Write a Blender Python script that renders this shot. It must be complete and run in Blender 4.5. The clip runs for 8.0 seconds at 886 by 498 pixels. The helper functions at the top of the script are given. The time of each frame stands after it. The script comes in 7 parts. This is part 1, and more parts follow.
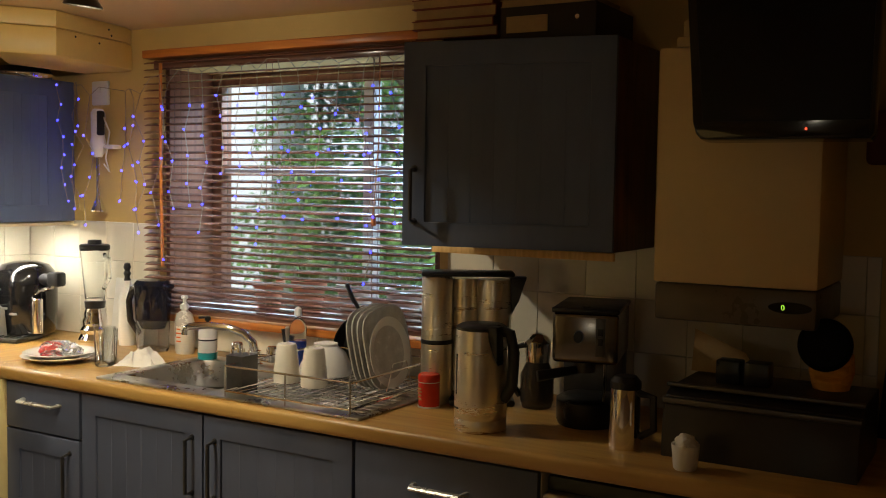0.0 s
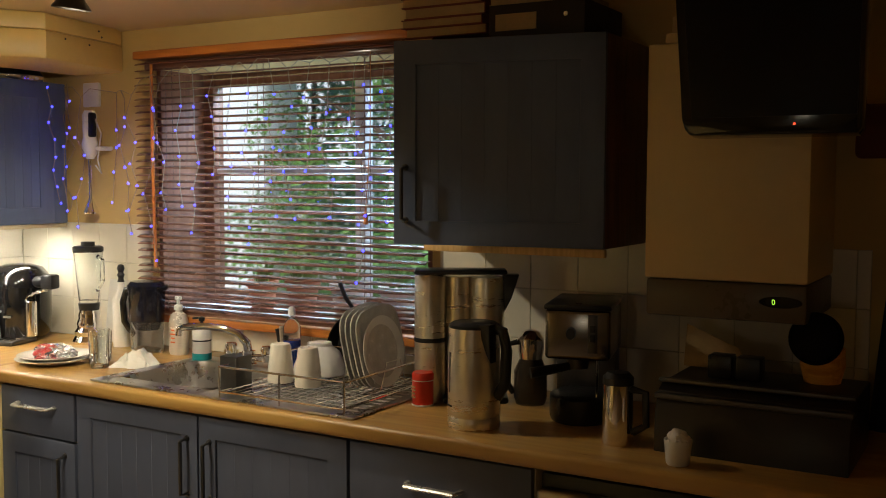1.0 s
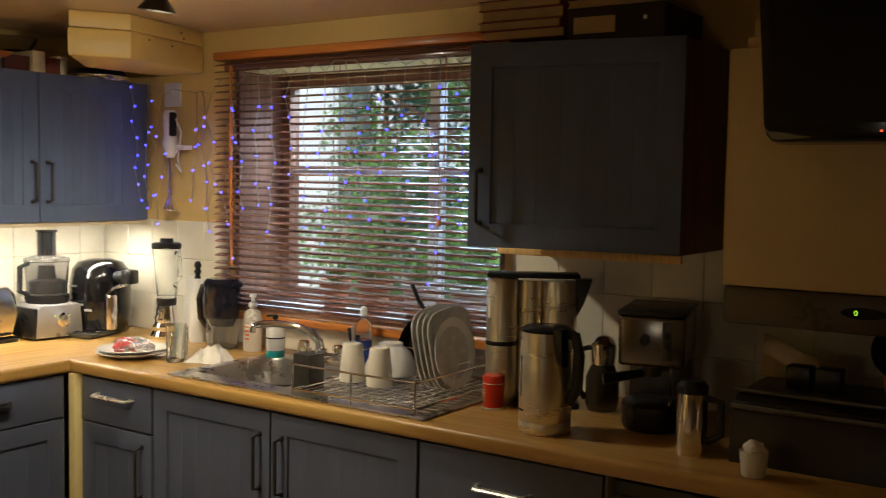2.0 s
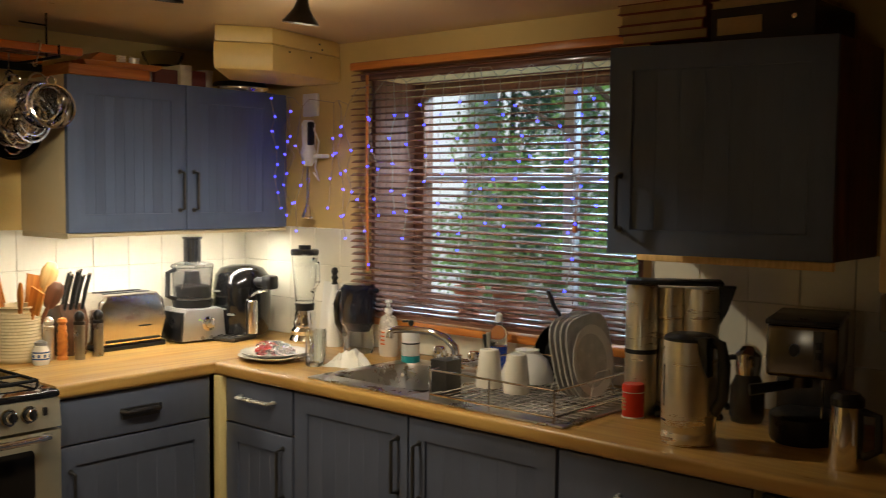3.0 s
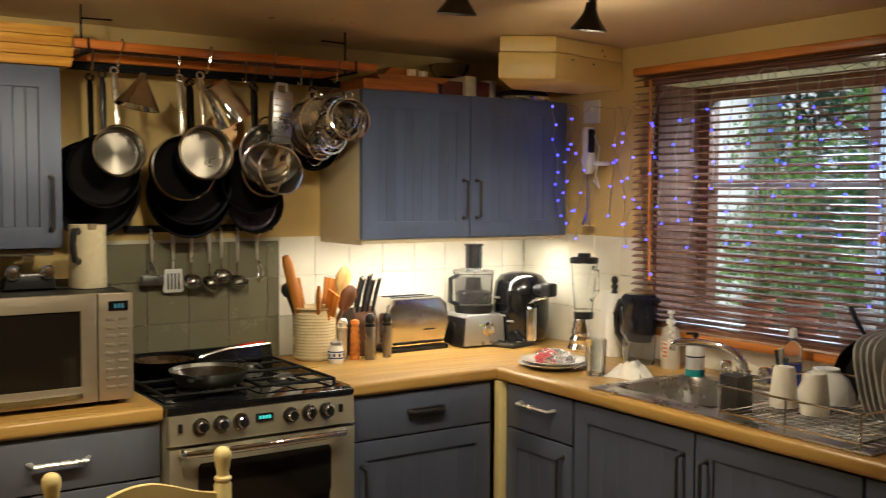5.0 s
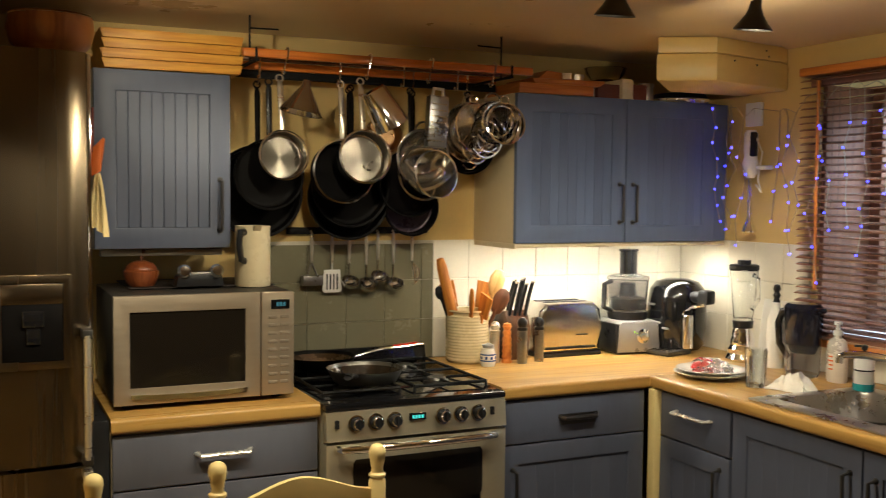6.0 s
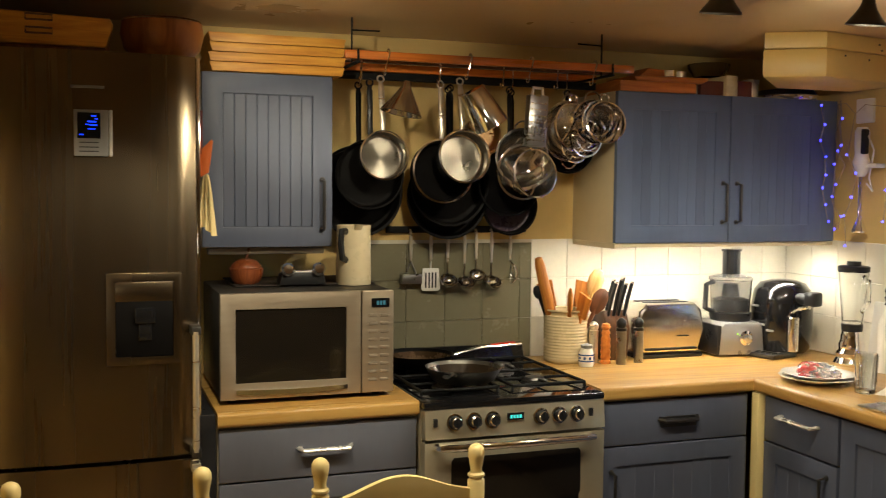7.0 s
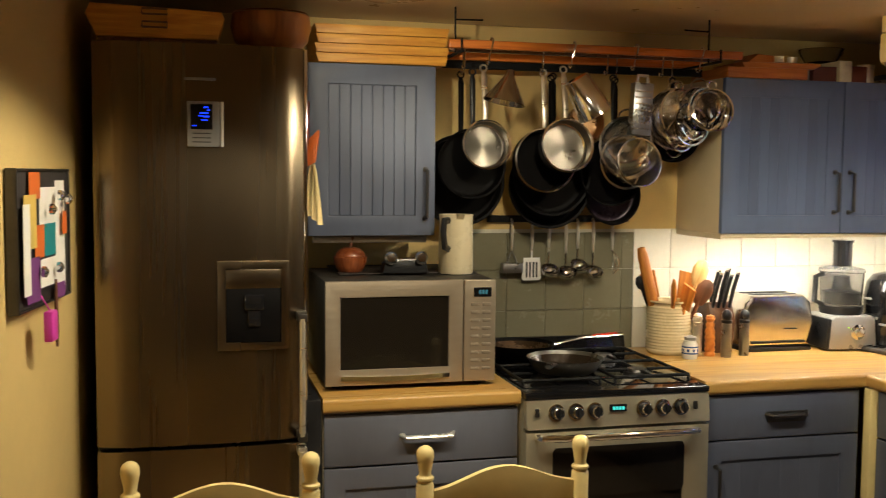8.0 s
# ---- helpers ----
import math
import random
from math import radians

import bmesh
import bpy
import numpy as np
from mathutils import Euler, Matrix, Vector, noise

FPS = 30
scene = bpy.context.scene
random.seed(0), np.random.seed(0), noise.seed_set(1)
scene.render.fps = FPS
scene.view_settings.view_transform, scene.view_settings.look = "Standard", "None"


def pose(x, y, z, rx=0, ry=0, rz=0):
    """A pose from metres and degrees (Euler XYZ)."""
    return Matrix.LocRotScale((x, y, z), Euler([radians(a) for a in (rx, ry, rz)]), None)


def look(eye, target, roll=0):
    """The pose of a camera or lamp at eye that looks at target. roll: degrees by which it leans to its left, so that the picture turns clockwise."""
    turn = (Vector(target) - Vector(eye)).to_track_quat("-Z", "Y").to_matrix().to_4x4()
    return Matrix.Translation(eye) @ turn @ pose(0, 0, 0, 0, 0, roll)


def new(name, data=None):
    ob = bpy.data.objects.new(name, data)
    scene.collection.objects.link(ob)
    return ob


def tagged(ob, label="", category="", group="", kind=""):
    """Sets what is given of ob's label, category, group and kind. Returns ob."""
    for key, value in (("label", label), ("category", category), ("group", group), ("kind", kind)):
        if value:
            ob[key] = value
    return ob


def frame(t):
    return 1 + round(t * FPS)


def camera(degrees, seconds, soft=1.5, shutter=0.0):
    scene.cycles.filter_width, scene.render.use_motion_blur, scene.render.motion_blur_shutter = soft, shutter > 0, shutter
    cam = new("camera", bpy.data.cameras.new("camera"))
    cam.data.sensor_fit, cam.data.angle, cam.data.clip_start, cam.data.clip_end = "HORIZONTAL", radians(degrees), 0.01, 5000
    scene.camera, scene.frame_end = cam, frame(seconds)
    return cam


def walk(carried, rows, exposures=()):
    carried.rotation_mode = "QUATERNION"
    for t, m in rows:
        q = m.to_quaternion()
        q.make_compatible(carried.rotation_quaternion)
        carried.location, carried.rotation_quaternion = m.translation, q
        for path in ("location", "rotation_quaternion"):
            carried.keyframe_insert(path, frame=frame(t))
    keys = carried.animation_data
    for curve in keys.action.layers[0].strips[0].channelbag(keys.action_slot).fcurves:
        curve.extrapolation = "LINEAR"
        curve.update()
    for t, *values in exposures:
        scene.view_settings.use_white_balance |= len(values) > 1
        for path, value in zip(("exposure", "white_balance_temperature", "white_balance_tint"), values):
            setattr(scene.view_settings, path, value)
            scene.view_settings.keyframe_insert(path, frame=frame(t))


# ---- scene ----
cam = camera(47.9, 8.0, soft=1.0, shutter=0.4)
PATH = [
    (0, (0.534, -0.341, 1.506), (-0.473, 1.382, 1.378), 0.9),
    (0.5, (0.54, -0.339, 1.51), (-0.448, 1.396, 1.376), 0.4),
    (1, (0.546, -0.339, 1.514), (-0.454, 1.387, 1.377), 0.2),
    (1.5, (0.54, -0.34, 1.516), (-0.498, 1.364, 1.377), 0.7),
    (3, (0.499, -0.371, 1.515), (-0.811, 1.135, 1.39), 0.55),
    (3.5, (0.469, -0.375, 1.516), (-0.927, 1.052, 1.391), 0.25),
    (4, (0.471, -0.365, 1.508), (-1.027, 0.956, 1.395), 0.25),
    (4.5, (0.446, -0.386, 1.519), (-1.128, 0.843, 1.404), 0.25),
    (6, (0.447, -0.402, 1.515), (-1.362, 0.444, 1.407), 0.55),
    (6.5, (0.443, -0.412, 1.523), (-1.406, 0.344, 1.413), 0.65),
    (7, (0.447, -0.415, 1.53), (-1.434, 0.255, 1.41), 0.55),
    (7.5, (0.443, -0.425, 1.535), (-1.465, 0.162, 1.4), 0.45),
    (8, (0.44, -0.442, 1.536), (-1.493, 0.049, 1.389), 0.55),
]
walk(cam, [(t, look(eye, target, roll)) for t, eye, target, roll in PATH],
     exposures=[(t, stops, 6230, 10) for t, stops in ((0, -0.03), (1.5, -0.02), (3, -0.2), (3.5, -0.24), (4, -0.2), (4.5, -0.14), (6, 0.03), (8, 0.1))])

# ---- world and light ----
world = bpy.data.worlds.new("World")
scene.world = world
world.use_nodes = True
wn = world.node_tree.nodes
sky = wn.new("ShaderNodeTexSky")
sky.sky_type = "NISHITA"
sky.sun_disc = False
sky.sun_elevation = radians(42)
sky.ozone_density = 3.0
sky.dust_density = 0.4
sky.sun_rotation = radians(200)
wn["Background"].inputs[1].default_value = 0.15
world.node_tree.links.new(sky.outputs[0], wn["Background"].inputs[0])


def lamp(name, kind, at, target, watts, colour, size=0.1, cone=100, blend=0.6, size_y=None):
    data = bpy.data.lights.new(name, kind)
    data.energy = watts
    data.color = colour
    if kind == "SPOT":
        data.spot_size, data.spot_blend, data.shadow_soft_size = radians(cone), blend, size
    elif kind == "AREA":
        data.size = size
        if size_y:
            data.shape, data.size_y = "RECTANGLE", size_y
    elif kind == "SUN":
        data.angle = radians(size)
    else:
        data.shadow_soft_size = size
    ob = new(name, data)
    ob.matrix_world = look(at, target)
    return ob


WARM = (1.0, 0.87, 0.62)
lamp("sun", "SUN", (2, -6, 6), (0.2, 4.6, 0), 3.9, (0.94, 0.97, 1.0), 0.5)
# the ceiling spots' beams with added sideways fill, the tube under the corner wall cabinet and an unseen lamp added for
# the rest of the room
for y, aim, aside, cone, watts in ((1.43, -1.68, 0.24, 138, 24), (1.0, -2.0, 0.0, 140, 18), (0.43, -1.92, 0.0, 140, 28), (-0.14, -1.75, -0.30, 116, 34)):
    lamp("spot_beam", "SPOT", (-1.585, y, 1.93), (aim, y + aside, 0.9), watts, WARM, 0.03, cone, 0.38)
# Extra sideways spots at the heads, added to brighten corner box, trays and wall
for y, ax, ay, cone, watts in ((1.43, -2.10, 2.3, 150, 5.5), (1.0, -2.6, 1.0, 168, 0.4), (0.43, -2.6, 0.38, 168, 0.4), (-0.14, -2.6, 0.24, 46, 26.0)):
    lamp("spot_side_fill", "SPOT", (-1.585, y, 1.905), (ax, ay, 1.92), watts, WARM, 0.02, cone, 0.8)
# Area lamp added out of view above the window, standing in for sky light
lamp("window_sky_fill", "AREA", (-1.75, 3.35, 2.70), (-1.60, 2.30, 1.35), 165.0, (0.52, 0.76, 1.0), 1.5, size_y=1.0)
# Unseen lamp added as fill for the cabinet fronts; its place is assumed
lamp("room_fill_lamp", "POINT", (0.2, -1.5, 1.25), (0.2, -1.5, 0), 3.6, WARM, 0.10)
lamp("cabinet_tube_light", "AREA", (-2.70, 1.76, 1.325), (-2.74, 1.76, 0.9), 6.8, (1.0, 0.92, 0.76), 0.86, size_y=0.05)


# ---- materials ----
def M(name, col, rough=0.5, metal=0.0, var=0.12, scale=6.0, bump=0.05, bscale=90.0, stretch=(1, 1, 1), rvar=0.1, coat=0.0, rnd=0.0, trans=0.0, ior=1.45, emit=None, power=0.0):
    """A procedural surface with colour variation at two scales, uneven gloss and fine relief."""
    m = bpy.data.materials.new(name)
    m.use_nodes = True
    nt = m.node_tree
    N, link = nt.nodes, nt.links.new
    b = N["Principled BSDF"]
    tc = N.new("ShaderNodeTexCoord")
    mp = N.new("ShaderNodeMapping")
    mp.inputs["Scale"].default_value = stretch
    oi = N.new("ShaderNodeObjectInfo")
    link(tc.outputs["Object"], mp.inputs["Vector"])
    link(oi.outputs["Random"], mp.inputs["Location"])
    n1, n2 = N.new("ShaderNodeTexNoise"), N.new("ShaderNodeTexNoise")
    n1.inputs["Scale"].default_value, n2.inputs["Scale"].default_value = scale, scale * 9
    n1.inputs["Detail"].default_value = n2.inputs["Detail"].default_value = 3
    link(mp.outputs[0], n1.inputs["Vector"]), link(mp.outputs[0], n2.inputs["Vector"])
    mix = N.new("ShaderNodeMath")
    mix.operation = "MULTIPLY_ADD"
    mix.inputs[1].default_value = 0.4
    link(n2.outputs["Fac"], mix.inputs[0]), link(n1.outputs["Fac"], mix.inputs[2])
    rg = N.new("ShaderNodeMapRange")
    rg.inputs["From Min"].default_value, rg.inputs["From Max"].default_value = 0.4, 1.0
    rg.inputs["To Min"].default_value, rg.inputs["To Max"].default_value = 1 - var, 1 + var
    link(mix.outputs[0], rg.inputs["Value"])
    last = rg.outputs[0]
    if rnd:
        r2 = N.new("ShaderNodeMapRange")
        r2.inputs["To Min"].default_value, r2.inputs["To Max"].default_value = 1 - rnd, 1 + rnd
        link(oi.outputs["Random"], r2.inputs["Value"])
        mu = N.new("ShaderNodeMath")
        mu.operation = "MULTIPLY"
        link(last, mu.inputs[0]), link(r2.outputs[0], mu.inputs[1])
        last = mu.outputs[0]
    vm = N.new("ShaderNodeVectorMath")
    vm.operation = "SCALE"
    vm.inputs[0].default_value = col
    link(last, vm.inputs["Scale"])
    link(vm.outputs[0], b.inputs["Base Color"])
    rr = N.new("ShaderNodeMapRange")
    rr.inputs["From Min"].default_value, rr.inputs["From Max"].default_value = 0.4, 1.0
    rr.inputs["To Min"].default_value, rr.inputs["To Max"].default_value = max(rough - rvar, 0.02), min(rough + rvar, 1)
    link(mix.outputs[0], rr.inputs["Value"]), link(rr.outputs[0], b.inputs["Roughness"])
    b.inputs["Metallic"].default_value = metal
    b.inputs["Coat Weight"].default_value = coat
    b.inputs["Transmission Weight"].default_value = trans
    b.inputs["IOR"].default_value = ior
    if emit:
        b.inputs["Emission Color"].default_value = (*emit, 1)
        b.inputs["Emission Strength"].default_value = power
    if bump:
        n3 = N.new("ShaderNodeTexNoise")
        n3.inputs["Scale"].default_value = bscale
        n3.inputs["Detail"].default_value = 4
        link(mp.outputs[0], n3.inputs["Vector"])
        bp = N.new("ShaderNodeBump")
        bp.inputs["Strength"].default_value = bump
        bp.inputs["Distance"].default_value = 0.004
        link(n3.outputs["Fac"], bp.inputs["Height"]), link(bp.outputs[0], b.inputs["Normal"])
    return m


def wood(name, dark, light, rough=0.4, along="X", fine=14.0, bump=0.08, coat=0.0, rnd=0.12):
    """Wood with grain that runs along one axis."""
    st = {"X": (0.08, 1, 1), "Y": (1, 0.08, 1), "Z": (1, 1, 0.08)}[along]
    m = M(name, light, rough, 0, 0.08, fine, bump, fine * 9, st, 0.1, coat, rnd)
    nt = m.node_tree
    N, link = nt.nodes, nt.links.new
    vm = next(n for n in N if n.type == "VECT_MATH")
    mp = next(n for n in N if n.type == "MAPPING")
    n4 = N.new("ShaderNodeTexNoise")
    n4.inputs["Scale"].default_value, n4.inputs["Detail"].default_value, n4.inputs["Distortion"].default_value = fine * 2.2, 5, 1.2
    link(mp.outputs[0], n4.inputs["Vector"])
    mc = N.new("ShaderNodeMix")
    mc.data_type = "RGBA"
    mc.inputs["A"].default_value, mc.inputs["B"].default_value = (*dark, 1), (*light, 1)
    rg = N.new("ShaderNodeMapRange")
    rg.inputs["From Min"].default_value, rg.inputs["From Max"].default_value = 0.32, 0.62
    link(n4.outputs["Fac"], rg.inputs["Value"]), link(rg.outputs[0], mc.inputs["Factor"])
    link(mc.outputs["Result"], vm.inputs[0])
    return m


BLUE = M("blue_grey_painted_wood", (0.106, 0.138, 0.225), 0.42, 0, 0.14, 5, 0.10, 40, (1, 1, 0.25), 0.1, 0, 0.04)
BASEBLUE = M("worn_blue_grey_paint", (0.090, 0.103, 0.148), 0.42, 0, 0.15, 5, 0.10, 40, (1, 1, 0.25), 0.1, 0, 0.05)
DRAWERGREY = M("grey_drawer_paint", (0.115, 0.122, 0.152), 0.42, 0, 0.12, 5, 0.10, 40, (1, 1, 0.25), 0.1)
BLUE_PALE = M("grey_painted_wood", (0.112, 0.130, 0.185), 0.42, 0, 0.12, 5, 0.10, 40, (1, 1, 0.25), 0.1)
CARCASS = M("cream_melamine", (0.62, 0.52, 0.33), 0.45, 0, 0.06, 4, 0.03)
WORKTOP = wood("beech_laminate", (0.38, 0.200, 0.048), (0.52, 0.312, 0.085), 0.34, "X", 9, 0.03, 0.1, 0.0)
PINE = wood("orange_pine", (0.42, 0.12, 0.018), (0.62, 0.22, 0.04), 0.35, "X", 16, 0.08, 0.3)
PINE_Y = wood("orange_pine_across", (0.40, 0.13, 0.03), (0.62, 0.24, 0.06), 0.35, "Y", 16, 0.08, 0.3)
BASKETWOOD = wood("basket_wood", (0.62, 0.25, 0.025), (0.84, 0.43, 0.06), 0.5, "X", 22, 0.25)
SLAT = wood("dark_slat_wood", (0.15, 0.066, 0.044), (0.26, 0.122, 0.084), 0.18, "X", 12, 0.04, 0.4, 0.1)
REVEALWOOD = wood("reveal_wood", (0.174, 0.068, 0.037), (0.273, 0.118, 0.065), 0.45, "Z", 12, 0.08)
ALU = M("polished_aluminium", (0.80, 0.78, 0.72), 0.28, 0.7, 0.05, 8, 0.02)
DARKWOOD = wood("dark_brown_wood", (0.09, 0.04, 0.02), (0.20, 0.085, 0.045), 0.4, "Z", 12, 0.08)
SPOONWOOD = wood("spoon_wood", (0.38, 0.115, 0.016), (0.60, 0.235, 0.038), 0.5, "Z", 25, 0.1)
PALEWOOD = wood("pale_wood", (0.60, 0.36, 0.12), (0.75, 0.50, 0.20), 0.5, "Z", 25, 0.1)
YELLOW_STRIP = M("cream_filler_strip", (0.72, 0.58, 0.26), 0.5, 0, 0.06, 8, 0.04)
PAINT = M("yellow_cream_wall_paint", (0.64, 0.462, 0.175), 0.75, 0, 0.07, 2.5, 0.18, 120, rvar=0.05)
CEIL = M("ceiling_paint", (0.64, 0.465, 0.25), 0.36, 0, 0.08, 1.6, 0.10, 18, rvar=0.15)
FLOOR = M("floor_tile", (0.30, 0.21, 0.14), 0.45, 0, 0.2, 5, 0.1)
GROUT = M("tile_grout", (0.62, 0.58, 0.47), 0.85, 0, 0.12, 20, 0.2)
TILE = M("cream_glazed_tile", (0.74, 0.70, 0.58), 0.18, 0, 0.05, 9, 0.05, 25, rnd=0.04)
TILE_GREEN = M("sage_glazed_tile", (0.19, 0.175, 0.112), 0.22, 0, 0.07, 9, 0.05, 25, rnd=0.05)
STEEL = M("brushed_steel", (0.80, 0.74, 0.62), 0.30, 0.85, 0.04, 6, 0.012, 60, (1, 1, 8), 0.05)
SINKSTEEL = M("sink_steel", (0.60, 0.58, 0.55), 0.3, 1, 0.08, 7, 0.04, 40, (1, 1, 1), 0.08)
STEEL_H = M("brushed_steel_level", (0.50, 0.46, 0.39), 0.33, 1, 0.07, 6, 0.05, 60, (1, 1, 14), 0.08)
FRIDGE = M("fridge_steel", (0.25, 0.196, 0.128), 0.27, 1, 0.02, 1.2, 0.22, 2.2, (5, 5, 0.12), 0.02)
RAILWOOD = wood("red_stained_pine", (0.46, 0.11, 0.012), (0.66, 0.20, 0.025), 0.32, "X", 16, 0.08, 0.3)
GRATER = M("grater_steel", (0.34, 0.33, 0.32), 0.3, 1, 0.12, 12, 0.1, 60)
DULLCHROME = M("dull_chrome", (0.56, 0.54, 0.51), 0.14, 1, 0.1, 14, 0.04)
CHROME = M("chrome", (0.88, 0.87, 0.86), 0.08, 1, 0.03, 8, 0.02, rvar=0.04)
STEELPAN = M("pan_steel", (0.76, 0.73, 0.67), 0.16, 1, 0.08, 10, 0.04, 80, rvar=0.1)
COPPERISH = M("warm_brass", (0.50, 0.30, 0.14), 0.3, 1, 0.15, 10, 0.05)
BLACK = M("black_plastic", (0.012, 0.012, 0.013), 0.35, 0, 0.2, 12, 0.05)
GLOSSBLACK = M("gloss_black_plastic", (0.008, 0.008, 0.009), 0.1, 0, 0.2, 8, 0.01, coat=0.4, rvar=0.04)
IRON = M("black_iron", (0.008, 0.008, 0.008), 0.6, 0.0, 0.25, 20, 0.2, ior=1.25)
SPUNSTEEL = M("spun_steel", (0.120, 0.107, 0.085), 0.33, 1, 0.10, 10, 0.0, rvar=0.08)
SPUNSTEEL.node_tree.nodes["Principled BSDF"].inputs["Anisotropic"].default_value = 0.85
spun = SPUNSTEEL.node_tree.nodes.new("ShaderNodeTangent")
spun.direction_type, spun.axis = "RADIAL", "X"
SPUNSTEEL.node_tree.links.new(spun.outputs[0], SPUNSTEEL.node_tree.nodes["Principled BSDF"].inputs["Tangent"])
NONSTICK = M("dark_nonstick", (0.005, 0.0045, 0.0045), 0.5, 0.0, 0.3, 8, 0.1, ior=1.14)
PEWTER = M("dark_pewter", (0.10, 0.095, 0.09), 0.4, 0.9, 0.2, 15, 0.1)
WHITE = M("white_plastic", (0.74, 0.72, 0.67), 0.35, 0, 0.05, 8, 0.02)
DUCT = M("yellow_cream_duct_paint", (0.76, 0.53, 0.16), 0.4, 0, 0.06, 4, 0.03)
CREAM = M("cream_enamel", (0.72, 0.62, 0.40), 0.3, 0, 0.06, 7, 0.03)
BOILER = M("cream_boiler_enamel", (0.66, 0.50, 0.24), 0.4, 0, 0.05, 4, 0.03)
BOILER_BAND = M("brown_boiler_fascia", (0.10, 0.075, 0.045), 0.3, 0, 0.08, 5, 0.02)
CERAMIC = M("cream_ceramic", (0.70, 0.575, 0.34), 0.25, 0, 0.07, 9, 0.04)
PLATE = M("white_china", (0.76, 0.74, 0.69), 0.15, 0, 0.04, 6, 0.02)
PLATE_GREY = M("patterned_grey_china", (0.50, 0.48, 0.45), 0.22, 0, 0.18, 30, 0.02)
STONEPLATE = M("pale_mug", (0.72, 0.66, 0.55), 0.3, 0, 0.05, 9, 0.02)
CHAIRPAINT = M("cream_chair_paint", (0.74, 0.58, 0.25), 0.45, 0, 0.07, 6, 0.1, 40, rvar=0.1)
RUSH = wood("rush_seat", (0.32, 0.20, 0.07), (0.50, 0.34, 0.13), 0.8, "X", 40, 0.5)
GLASS = M("clear_glass", (0.95, 0.97, 0.96), 0.03, 0, 0.01, 5, 0, trans=1.0, rvar=0.02)
PLASTICGLASS = M("clear_plastic", (0.90, 0.91, 0.92), 0.06, 0, 0.03, 5, 0, trans=0.97, ior=1.25, rvar=0.03)
TINTED = M("tinted_clear_plastic", (0.80, 0.80, 0.82), 0.05, 0, 0.03, 5, 0, trans=0.97, ior=1.25, rvar=0.03)
SMOKE = M("smoked_plastic", (0.012, 0.013, 0.024), 0.12, 0, 0.1, 5, 0, trans=0.12, rvar=0.05)
FILM = M("cling_film", (0.95, 0.95, 0.95), 0.1, 0, 0.02, 5, 0.5, 30, trans=0.95, rvar=0.08)
RED = M("red_tin_paint", (0.60, 0.035, 0.012), 0.35, 0, 0.1, 9, 0.02)
REDGLAZE = M("red_food", (0.45, 0.035, 0.03), 0.3, 0, 0.35, 40, 0.3)
ORANGE = M("orange_plastic", (0.70, 0.16, 0.03), 0.4, 0, 0.08, 9, 0.02)
TEAL = M("teal_plastic", (0.02, 0.26, 0.27), 0.35, 0, 0.08, 9, 0.02)
BLUELIQ = M("blue_liquid_soap", (0.02, 0.08, 0.55), 0.15, 0, 0.06, 9, 0)
GREYPLASTIC = M("silver_grey_plastic", (0.30, 0.295, 0.28), 0.38, 0.2, 0.06, 8, 0.02)
DARKCHROME = M("dark_chrome", (0.26, 0.245, 0.23), 0.2, 1, 0.05, 8, 0.02, rvar=0.04)
PAPER = M("paper_tissue", (0.80, 0.77, 0.70), 0.9, 0, 0.05, 12, 0.5, 60)
BROWNPAPER = M("aged_paper", (0.45, 0.32, 0.15), 0.85, 0, 0.15, 14, 0.3)
BOOKRED = M("maroon_cloth_cover", (0.17, 0.045, 0.03), 0.7, 0, 0.2, 20, 0.2, rnd=0.3)
BOOKDARK = M("dark_box_board", (0.022, 0.015, 0.012), 0.6, 0, 0.2, 15, 0.1)
TERRACOTTA = M("terracotta", (0.40, 0.14, 0.07), 0.8, 0, 0.16, 12, 0.2)
STONEPOT = M("pale_stoneware", (0.55, 0.45, 0.38), 0.7, 0, 0.16, 12, 0.2)
LEAF = M("garden_leaf", (0.12, 0.23, 0.045), 0.5, 0, 0.5, 2.5, 0.1, rnd=0.1)
# Hedge leaf with shade mixed into the colour: darker and bluer than the tree's
LEAF_TEAL = M("shade_tinted_leaf", (0.085, 0.20, 0.11), 0.5, 0, 0.5, 2.5, 0.1)
BARK = M("tree_bark", (0.09, 0.06, 0.04), 0.9, 0, 0.3, 9, 0.6)
GRASS = M("lawn", (0.06, 0.11, 0.03), 0.9, 0, 0.3, 4, 0.4)
RENDER = M("white_render", (0.80, 0.79, 0.76), 0.85, 0, 0.05, 3, 0.2)
UPVC = M("white_window_paint", (0.74, 0.73, 0.70), 0.4, 0, 0.05, 5, 0.02)
WIRE = M("clear_wire", (0.30, 0.24, 0.17), 0.5, 0, 0.1, 30, 0)
LED = M("blue_led", (0.2, 0.2, 1.0), 0.3, 0, 0.02, 5, 0, emit=(0.022, 0.026, 1.0), power=9.0)
BLUE_DIGIT = M("blue_display", (0.0, 0.0, 0.1), 0.3, 0, 0.02, 5, 0, emit=(0.01, 0.04, 1.0), power=2.0)
TEAL_DIGIT = M("teal_display", (0.0, 0.05, 0.05), 0.3, 0, 0.02, 5, 0, emit=(0.08, 0.7, 0.6), power=1.0)
GREEN_DIGIT = M("green_display", (0.02, 0.1, 0.0), 0.3, 0, 0.02, 5, 0, emit=(0.45, 0.9, 0.05), power=1.2)
RED_LAMP = M("red_standby_lamp", (0.3, 0.0, 0.0), 0.3, 0, 0.02, 5, 0, emit=(1.0, 0.06, 0.02), power=3.0)
TUBE = M("lit_tube", (0.9, 0.9, 0.8), 0.4, 0, 0.02, 5, 0, emit=(1.0, 0.85, 0.55), power=4.0)
